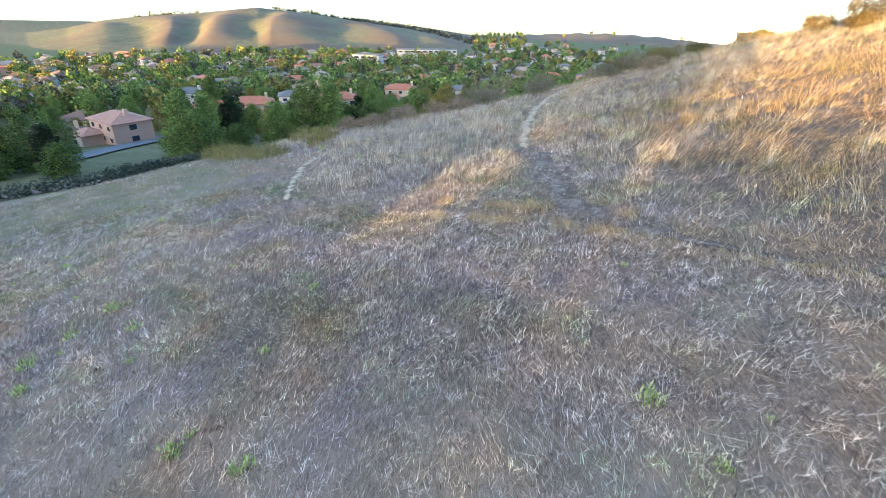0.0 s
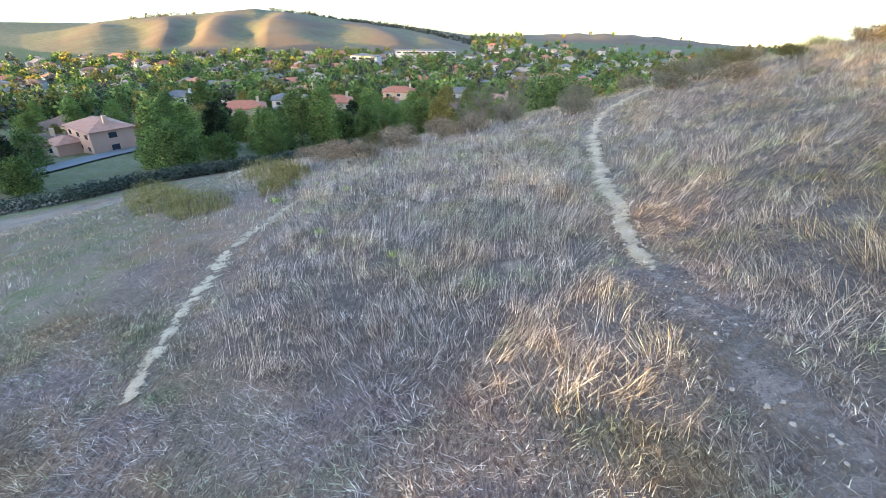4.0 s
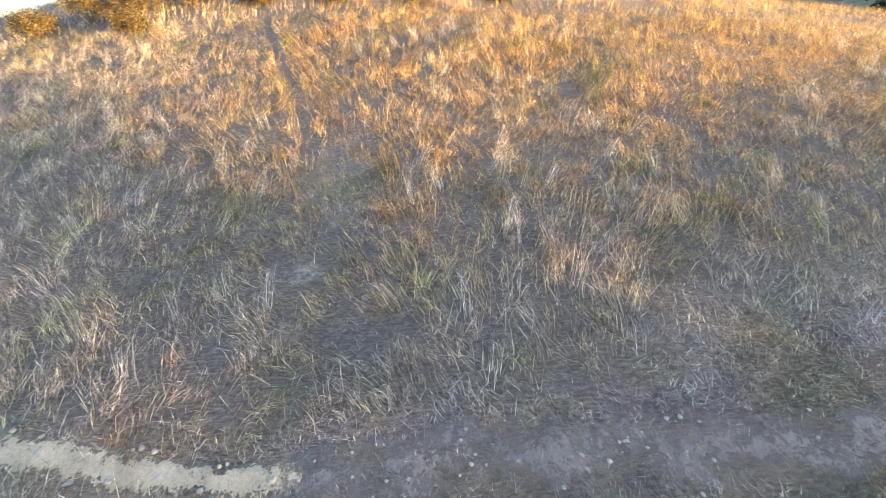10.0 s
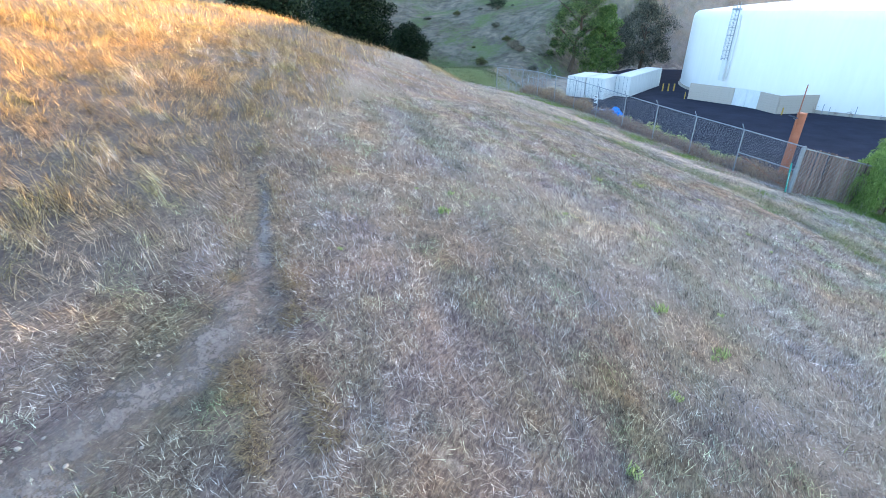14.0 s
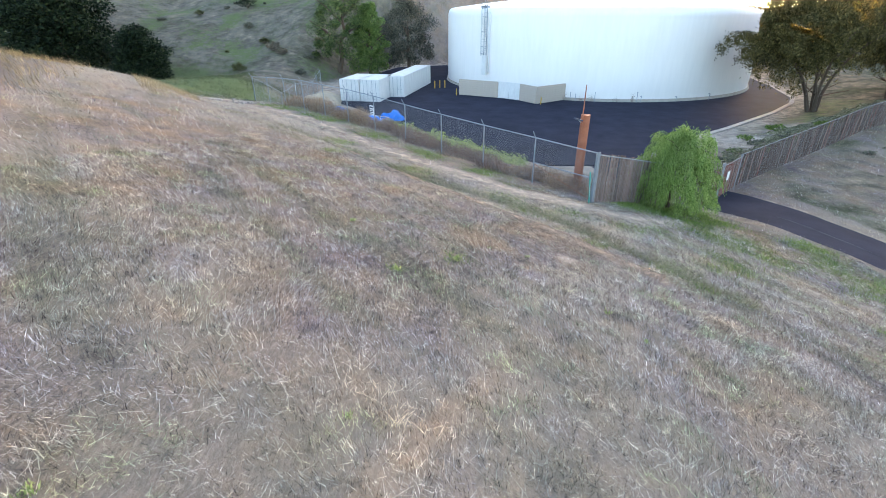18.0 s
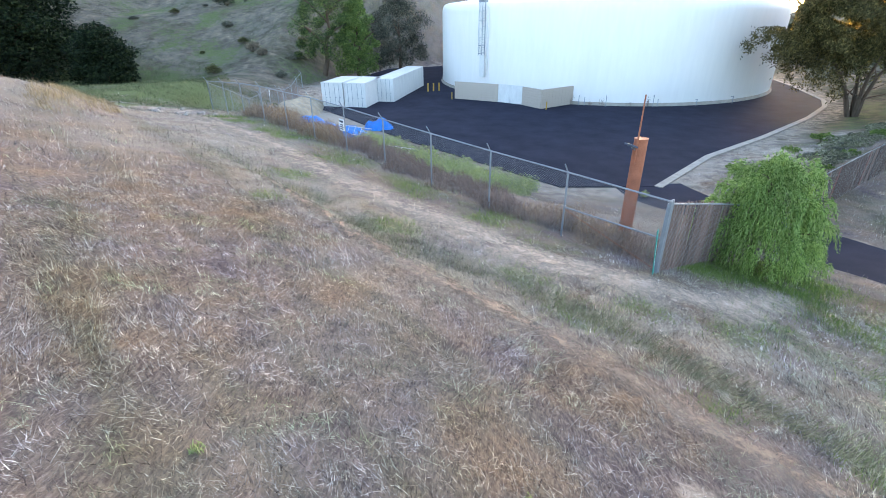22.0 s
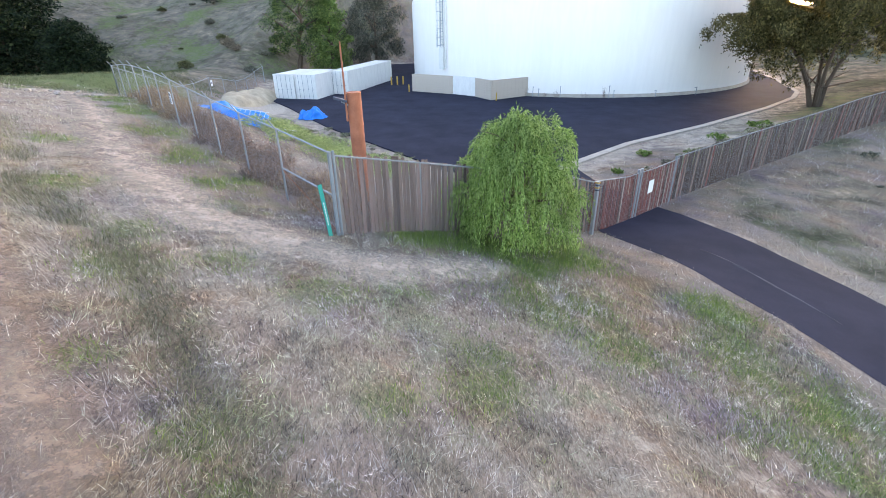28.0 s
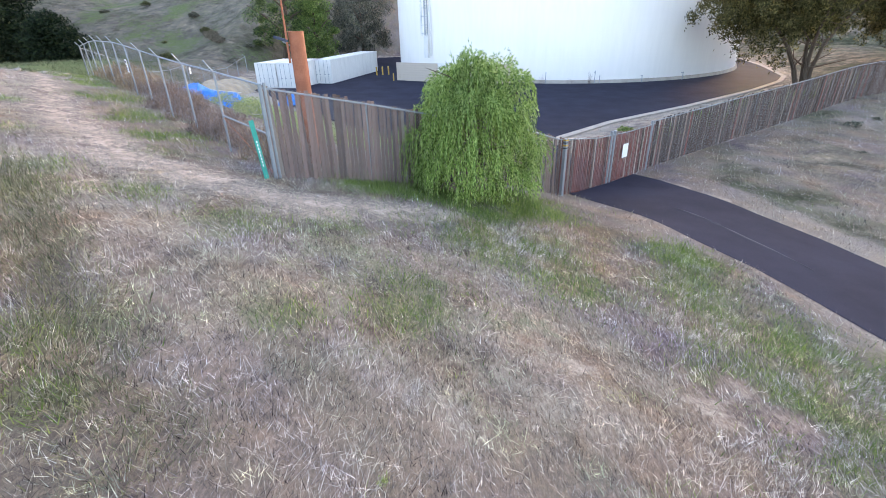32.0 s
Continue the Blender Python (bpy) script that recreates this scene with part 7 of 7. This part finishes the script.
# ---- grass ----
def away(x, y):
    """How bare the ground is: 1 on trails, road and yard."""
    b = 0.9 * smooth(0.26, 0.12, near_line(x, y, TRAIL))
    b = np.maximum(b, 0.9 * smooth(0.30, 0.10, near_line(x, y, SIDE_TRAIL)))
    b = np.maximum(b, 0.86 * smooth(1.5, 0.3, near_line(x, y, FENCE_PATH)))
    b = np.maximum(b, 0.30 * smooth(3.6, 1.4, near_line(x, y, PALE_BAND)))
    b = np.maximum(b, 0.35 * smooth(0.5, 0.15, near_line(x, y, SIDE_RUT)))
    b = np.maximum(b, 0.74 * smooth(0.55, 0.2, near_line(x, y, RUT)))
    b = np.maximum(b, 0.86 * smooth(0.5, 0.2, near_line(x, y, TRACK)))
    b = np.maximum(b, 0.62 * smooth(0.26, 0.10, near_line(x, y, RUT_A)))
    b = np.maximum(b, 0.92 * smooth(0.24, 0.08, near_line(x, y, KNOLL_TRACK) + 0.06 * waves(x, y, 0.7, 3.0)))
    b = np.maximum(b, smooth(2.5, 2.1, near_line(x, y, ROAD_MID)))
    for gx, gy, gr in DIRT_SPOTS:
        b = np.maximum(b, 0.85 * smooth(gr * 1.2, gr * 0.4, np.hypot(x - gx, y - gy)))
    d = near_line(x, y, PAD + PAD[:1])
    return np.maximum(b, np.where(inside(x, y, PAD), 1.0, 0.8 * smooth(6, 2, d)))


def blade_mesh(name, x, y, length, width, lean, heading, mat, label, bend=True):
    """One leaf per blade: three corners, or five where it bends."""
    n = len(x)
    z = height(x, y)
    d = np.stack([np.cos(heading), np.sin(heading)], 1)
    s = np.stack([-d[:, 1], d[:, 0]], 1) * (width / 2)[:, None]
    turn = np.random.RandomState(n).uniform(0, math.pi, n)
    s = np.stack([s[:, 0] * np.cos(turn) - s[:, 1] * np.sin(turn), s[:, 0] * np.sin(turn) + s[:, 1] * np.cos(turn)], 1)
    base = np.stack([x, y, z - 0.01], 1)
    if bend:
        mid = base + np.concatenate([d * (length * 0.55 * np.sin(lean * 0.6))[:, None], (length * 0.55 * np.cos(lean * 0.6))[:, None]], 1)
        tip = mid + np.concatenate([d * (length * 0.45 * np.sin(np.minimum(lean * 1.5, 1.9)))[:, None], (length * 0.45 * np.cos(np.minimum(lean * 1.5, 1.9)))[:, None]], 1)
        s3 = np.concatenate([s, np.zeros((n, 1))], 1)
        v = np.stack([base - s3, base + s3, mid + s3 * 0.8, mid - s3 * 0.8, tip], 1).reshape(-1, 3)
        k = np.arange(n)[:, None] * 5
        f = np.concatenate([k + [0, 1, 2], k + [0, 2, 3], k + [3, 2, 4]], 1).reshape(-1, 3)
    else:
        tip = base + np.concatenate([d * (length * np.sin(lean))[:, None], (length * np.cos(lean))[:, None] + 0.02], 1)
        s3 = np.concatenate([s, np.zeros((n, 1))], 1)
        v = np.stack([base - s3, base + s3, tip], 1).reshape(-1, 3)
        f = np.arange(3 * n).reshape(-1, 3)
    return tagged(new(name, mesh_of(name, v, f, mat, 3)), label, "grass", kind="stuff")


def scatter(rng, n, x0, x1, y0, y1, clump, spread):
    """Places in clumps."""
    m = max(1, n // clump)
    cx, cy = rng.uniform(x0, x1, m), rng.uniform(y0, y1, m)
    k = rng.randint(0, m, n)
    return cx[k] + rng.randn(n) * spread, cy[k] + rng.randn(n) * spread


def clump_heading(x, y, rng, loose):
    return 2.2 * waves(x, y, 1.1, 3.0) + 2.0 * waves(x, y, 3.7, 9.0) + rng.randn(len(x)) * loose


def grow():
    rng = np.random.RandomState(77)
    # cropped, matted straw close to the flight
    x, y = scatter(rng, 860000, -17, 8, -14, 16, 14, 0.07)
    keep = rng.rand(len(x)) > np.maximum(away(x, y), 0.93 * tallness(x, y))
    x, y = x[keep], y[keep]
    n = len(x)
    blade_mesh("matted_straw", x, y, rng.uniform(0.05, 0.15, n), rng.uniform(0.0045, 0.0100, n), np.clip(1.0 + 0.42 * rng.randn(n), 0.2, 1.5), clump_heading(x, y, rng, 1.3), M_DRY, "short matted dry straw on the mown slope", False)
    x, y = scatter(rng, 190000, -17, 8, -14, 16, 9, 0.07)
    keep = rng.rand(len(x)) > np.maximum(away(x, y), 0.9 * tallness(x, y))
    x, y = x[keep], y[keep]
    n = len(x)
    blade_mesh("fallen_stalks", x, y, rng.uniform(0.10, 0.32, n), rng.uniform(0.0045, 0.009, n), np.clip(1.32 + 0.15 * rng.randn(n), 0.6, 1.5), clump_heading(x, y, rng, 1.1), M_STALK, "long pale fallen straw stalks on the mown slope", False)
    x, y = scatter(rng, 620000, -46, 32, -42, 42, 16, 0.2)
    keep = (rng.rand(len(x)) > np.maximum(away(x, y), 0.8 * tallness(x, y))) & ~((x > -17) & (x < 8) & (y > -14) & (y < 16))
    x, y = x[keep], y[keep]
    n = len(x)
    blade_mesh("short_grass", x, y, rng.uniform(0.07, 0.24, n), rng.uniform(0.006, 0.014, n), np.clip(0.95 + 0.35 * rng.randn(n), 0.1, 1.5), clump_heading(x, y, rng, 1.2), M_DRY, "short dry grass on the open slope", False)
    # coarse grey-green grass lying in the furrow
    m = 12000
    p, q = rng.randint(0, len(FURROW) - 1, m), rng.rand(m)
    line = np.array(FURROW)
    x, y = (line[p] + (line[p + 1] - line[p]) * q[:, None] + rng.randn(m, 2) * (0.30, 0.30)).T
    keep = waves(x, y, 0.7, 5.0) > -0.3
    x, y = x[keep], y[keep]
    n = len(x)
    blade_mesh("furrow_grass", x, y, rng.uniform(0.12, 0.36, n), rng.uniform(0.004, 0.008, n), np.clip(1.0 + 0.3 * rng.randn(n), 0.2, 1.45), 2.4 + 1.2 * waves(x, y, 0.8, 3.0) + 0.5 * rng.randn(n), M_COARSE, "coarse grey-green grass lying in a shallow furrow")
    # tall standing grass
    m = 21000
    cx, cy = rng.uniform(-10, 19, m), rng.uniform(-8, 32, m)
    ca = 3.4 * waves(cx, cy, 1.3, 3.0) + 2.0 * waves(cx, cy, 6.0, 9.0) + 0.9 * rng.randn(m)
    cl, cs = 0.28 * rng.randn(m), rng.uniform(0.7, 1.3, m)
    k = rng.randint(0, m, 560000)
    x, y = cx[k] + rng.randn(len(k)) * 0.10, cy[k] + rng.randn(len(k)) * 0.10
    t = tallness(x, y)
    keep = rng.rand(len(x)) < t * (1 - away(x, y)) * np.where((y > 13) & (x < 4), 1.0, 0.75)
    x, y, t, k = x[keep], y[keep], t[keep], k[keep]
    n = len(x)
    up = smooth(3.4, 1.6, x) * smooth(12.6, 13.6, y)
    hgt = (0.52 - 0.02 * up) * (0.75 + 0.35 * waves(x, y, 1.6, 2.0)) * (0.5 + 0.5 * t) * cs[k]
    lie = 1.12 - 0.62 * up + 0.30 * waves(x, y, 2.3, 6.0) + cl[k]
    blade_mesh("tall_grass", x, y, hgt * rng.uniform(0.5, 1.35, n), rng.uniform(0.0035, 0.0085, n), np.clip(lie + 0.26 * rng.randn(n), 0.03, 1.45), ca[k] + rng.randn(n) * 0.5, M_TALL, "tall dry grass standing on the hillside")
    # long pale wisps arching over the tall grass
    m = 900
    cx, cy = rng.uniform(-8, 17, m), rng.uniform(-4, 30, m)
    k = rng.randint(0, m, 20000)
    x, y = cx[k] + rng.randn(len(k)) * 0.07, cy[k] + rng.randn(len(k)) * 0.07
    keep = (rng.rand(len(x)) < smooth(0.5, 0.9, tallness(x, y)) * (1 - away(x, y))) & (waves(cx, cy, 3.0, 7.0)[k] > -0.15)
    x, y, k = x[keep], y[keep], k[keep]
    n = len(x)
    blade_mesh("arching_straw", x, y, rng.uniform(0.45, 0.95, n), rng.uniform(0.003, 0.0055, n), np.clip(0.95 + 0.18 * rng.randn(n), 0.3, 1.3), (2.0 * waves(cx, cy, 4.0, 9.0) + 1.1 * rng.randn(m))[k] + 0.22 * rng.randn(n), M_STALK, "long pale wisps of straw arching over the grass")
    x, y = scatter(rng, 260000, -18, 40, -30, 62, 26, 0.35)
    t = tallness(x, y)
    keep = (rng.rand(len(x)) < t * (1 - away(x, y))) & ~((x > -10) & (x < 19) & (y > -8) & (y < 32))
    x, y, t = x[keep], y[keep], t[keep]
    n = len(x)
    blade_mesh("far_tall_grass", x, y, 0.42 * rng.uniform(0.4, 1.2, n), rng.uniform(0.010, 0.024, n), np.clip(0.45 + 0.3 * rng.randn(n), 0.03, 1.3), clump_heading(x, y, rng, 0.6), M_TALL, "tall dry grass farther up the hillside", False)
    # grass of the swale below the oaks
    x, y = scatter(rng, 90000, 18, 62, -80, -34, 20, 0.5)
    keep = (near_line(x, y, [(20, -36), (46, -68)]) < 13 + 4 * waves(x, y, 5, 2.0)) & (rng.rand(len(x)) > away(x, y)) & (waves(x, y, 2.4, 6.0) > -0.45)
    x, y = x[keep], y[keep]
    n = len(x)
    blade_mesh("swale_grass", x, y, rng.uniform(0.12, 0.32, n), rng.uniform(0.02, 0.05, n), np.clip(0.8 + 0.3 * rng.randn(n), 0.1, 1.4), clump_heading(x, y, rng, 1.2), M_SWALE, "rough green grass in the swale below the oaks", False)
    # tufts of yellow straw beside the rut
    m = 15000
    line = np.array([(9.4, 2.5), (7.0, 4.5), (5.2, 5.8), (3.2, 7.6), (2.6, 8.2), (1.8, 8.7), (1.2, 9.2), (0.6, 9.7), (0.1, 10.1)])
    p, q = rng.randint(0, len(line) - 1, m), rng.rand(m)
    x, y = (line[p] + (line[p + 1] - line[p]) * q[:, None] + rng.randn(m, 2) * 0.13 - rng.choice((0.0, 0.75), m)[:, None] * np.array((0.64, 0.77))).T
    keep = waves(x, y, 0.35, 5.0) > -0.05
    x, y = x[keep], y[keep]
    n = len(x)
    blade_mesh("rut_straw", x, y, rng.uniform(0.08, 0.24, n), rng.uniform(0.004, 0.008, n), np.clip(1.0 + 0.3 * rng.randn(n), 0.2, 1.45), 2.2 + 0.7 * rng.randn(n), M_STRAWGOLD, "tufts of yellow straw beside a wheel rut", False)
    # long yellow grass on the edge of the mound
    x, y = scatter(rng, 9000, 15, 25, -29, -19, 30, 0.25)
    c = 0.75 * (x - 16) + 0.6 * (y + 26)
    keep = (c > 0.6) & (c < 3.6) & (waves(x, y, 1.6, 4.0) > -0.2)
    x, y = x[keep], y[keep]
    n = len(x)
    blade_mesh("mound_grass", x, y, rng.uniform(0.2, 0.5, n), rng.uniform(0.006, 0.014, n), np.clip(0.6 + 0.3 * rng.randn(n), 0.05, 1.3), clump_heading(x, y, rng, 0.8), M_STRAWGOLD, "long yellow grass on the edge of a low mound")
    # green grass by the fence, the willow and the driveway, and on the cut slope
    x, y = scatter(rng, 130000, -30, 18, -36, 30, 30, 0.22)
    spots = np.array(GREEN_SPOTS)
    near = spots[:, 2] ** 1.6 * np.where((spots[:, 1] < -12.5) & (spots[:, 0] < -5), 3.0, 1.0)
    k = rng.choice(len(spots), 230000, p=near / near.sum())
    x, y = np.concatenate([x, spots[k, 0] + rng.randn(len(k)) * spots[k, 2] * 0.9]), np.concatenate([y, spots[k, 1] + rng.randn(len(k)) * spots[k, 2] * 0.9])
    g = 0.0 * x
    for gx, gy, gr in GREEN_SPOTS:
        g = np.maximum(g, 0.6 * smooth(gr * 1.7, gr * 0.4, np.hypot(x - gx, y - gy)))
    g = g * np.where(waves(x, y, 0.5, 4.0) > -0.25, 1.0, 0.15)
    g = np.maximum(g, 0.3 * smooth(0.5, 0.2, near_line(x, y, FURROW)) * (waves(x, y, 0.6, 2.0) > 0.1))
    g = np.maximum(g, 0.4 * smooth(1.4, 0.5, near_line(x, y, [(-4.0, -14.0), (16.0, -34.5)])) * (waves(x, y, 1.2, 4.0) > 0.0))
    g = np.maximum(g, 0.30 * smooth(-6, -14, x) * smooth(-2, 4, y) * (waves(x, y, 0.9, 8.0) > 0.15))
    g = np.maximum(g, 0.10 * smooth(-2, -8, x) * (waves(x, y, 0.8, 8.0) > 0.2))
    keep = rng.rand(len(x)) < g * (1 - away(x, y))
    x, y = x[keep], y[keep]
    n = len(x)
    blade_mesh("green_grass", x, y, rng.uniform(0.05, 0.19, n), rng.uniform(0.006, 0.014, n), np.clip(0.75 + 0.35 * rng.randn(n), 0.05, 1.4), rng.uniform(0, 6.28, n), M_GREEN, "green grass by the fence and driveway", False)


grow()


def sprouts():
    """Single fresh green plants among the dry grass."""
    rng = random.Random(12)
    spots = [(-2.1, 3.4, 0.42), (-3.1, 3.8, 0.4), (-7.0, 6.2, 0.5), (-6.4, 7.7, 0.5), (2.1, 3.5, 0.45), (-2.5, 5.4, 0.3), (-2.2, 7.0, 0.3), (-6.5, 5.5, 0.45), (-6.7, 6.9, 0.4), (-5.4, 6.8, 0.4), (-10.0, 11.0, 0.4), (-8.7, 13.5, 0.4),
             (2.3, 21.4, 0.6), (-3.4, 18.8, 0.5), (-1.4, 16.4, 0.4), (-3.7, 23.4, 0.6), (-0.8, 21.6, 0.45), (2.2, 20.8, 0.4), (0.3, -2.7, 0.3), (-0.8, -3.8, 0.3), (0.7, -11.0, 0.4)]
    spots += [(rng.uniform(-12, 3), rng.uniform(-6, 12), rng.uniform(0.12, 0.26)) for _ in range(34)]
    spots += [(rng.uniform(-7, -3), rng.uniform(19, 29), rng.uniform(0.4, 0.7)) for _ in range(12)] + [(rng.uniform(-5, 3), rng.uniform(20, 30), rng.uniform(0.3, 0.5)) for _ in range(6)]
    kinds = []
    for k in range(5):
        r = np.random.RandomState(500 + k)
        n = 60
        a, t = r.uniform(0, 6.28, n), r.uniform(0.0, 0.6, n)
        ln, w = r.uniform(0.25, 0.8, n), 0.045
        d = np.stack([np.cos(a) * t, np.sin(a) * t, np.sqrt(1 - (t * 0.9) ** 2)], 1)
        q = r.uniform(0.02, 0.5, n)
        b = np.stack([np.cos(a * 3) * q, np.sin(a * 3) * q, np.zeros(n)], 1)
        side = np.stack([-np.sin(a), np.cos(a), np.zeros(n)], 1) * w
        tip, mid = b + d * ln[:, None], b + d * ln[:, None] * 0.55
        v = np.stack([b, mid + side, tip, mid - side], 1).reshape(-1, 3)
        kinds.append(mesh_of("sprout", v, np.arange(4 * n).reshape(-1, 4), M_SPROUT, 4))
    for k, (x, y, s) in enumerate(spots):
        if float(away(np.array(x), np.array(y))) > 0.5:
            continue
        ob = new("green_plant", kinds[k % 5])
        s *= 0.7
        ob.matrix_world = pose(x, y, hz(x, y), 0, 0, rng.uniform(0, 360)) @ Matrix.Diagonal((s, s, s * 0.6, 1))
        tagged(ob, "small fresh green plant among dry grass", "plant", "green plants in the grass")


sprouts()


def stones():
    rng = random.Random(31)
    shapes = []
    for k in range(5):
        bm = bmesh.new()
        bmesh.ops.create_icosphere(bm, subdivisions=2, radius=1)
        for v in bm.verts:
            v.co *= 1 + 0.35 * noise.noise(v.co * 1.1 + Vector((k * 9.1, 0, 0)))
            v.co.z *= 0.6
        me = bpy.data.meshes.new("stone")
        bm.to_mesh(me)
        bm.free()
        me.materials.append(M_STONE)
        shapes.append(me)
    line = [(a, b) for a, b in zip(TRAIL[:-1], TRAIL[1:])]
    places = []
    for k in range(80):
        (ax, ay), (bx, by) = rng.choice(line)
        t = rng.random()
        places.append((ax + (bx - ax) * t + rng.gauss(0, 0.2), ay + (by - ay) * t + rng.gauss(0, 0.2), rng.uniform(0.012, 0.04)))
    places += [(3.05, 17.3, 0.05), (2.55, 14.6, 0.04), (2.2, 11.7, 0.025), (2.4, 11.2, 0.03), (2.1, 11.9, 0.025), (-0.8, 8.75, 0.03)]
    for k in range(46):
        t = rng.random() ** 0.8
        places.append((2.55 + rng.gauss(0, 0.2), 8.4 + 5.6 * t, rng.uniform(0.010, 0.028)))
    for k in range(14):
        places.append((17.0 + rng.gauss(0, 1.5), -30.8 + rng.gauss(0, 1.3), rng.uniform(0.10, 0.2)))
    for x, y, s in places:
        ob = new("stone", rng.choice(shapes))
        ob.matrix_world = pose(x, y, hz(x, y) + s * 0.2 + 0.02, rng.uniform(-20, 20), rng.uniform(-20, 20), rng.uniform(0, 360)) @ Matrix.Diagonal((s, s, s, 1))
        tagged(ob, "pale rounded stone lying by the trail", "stone", "stones along the trail")


stones()
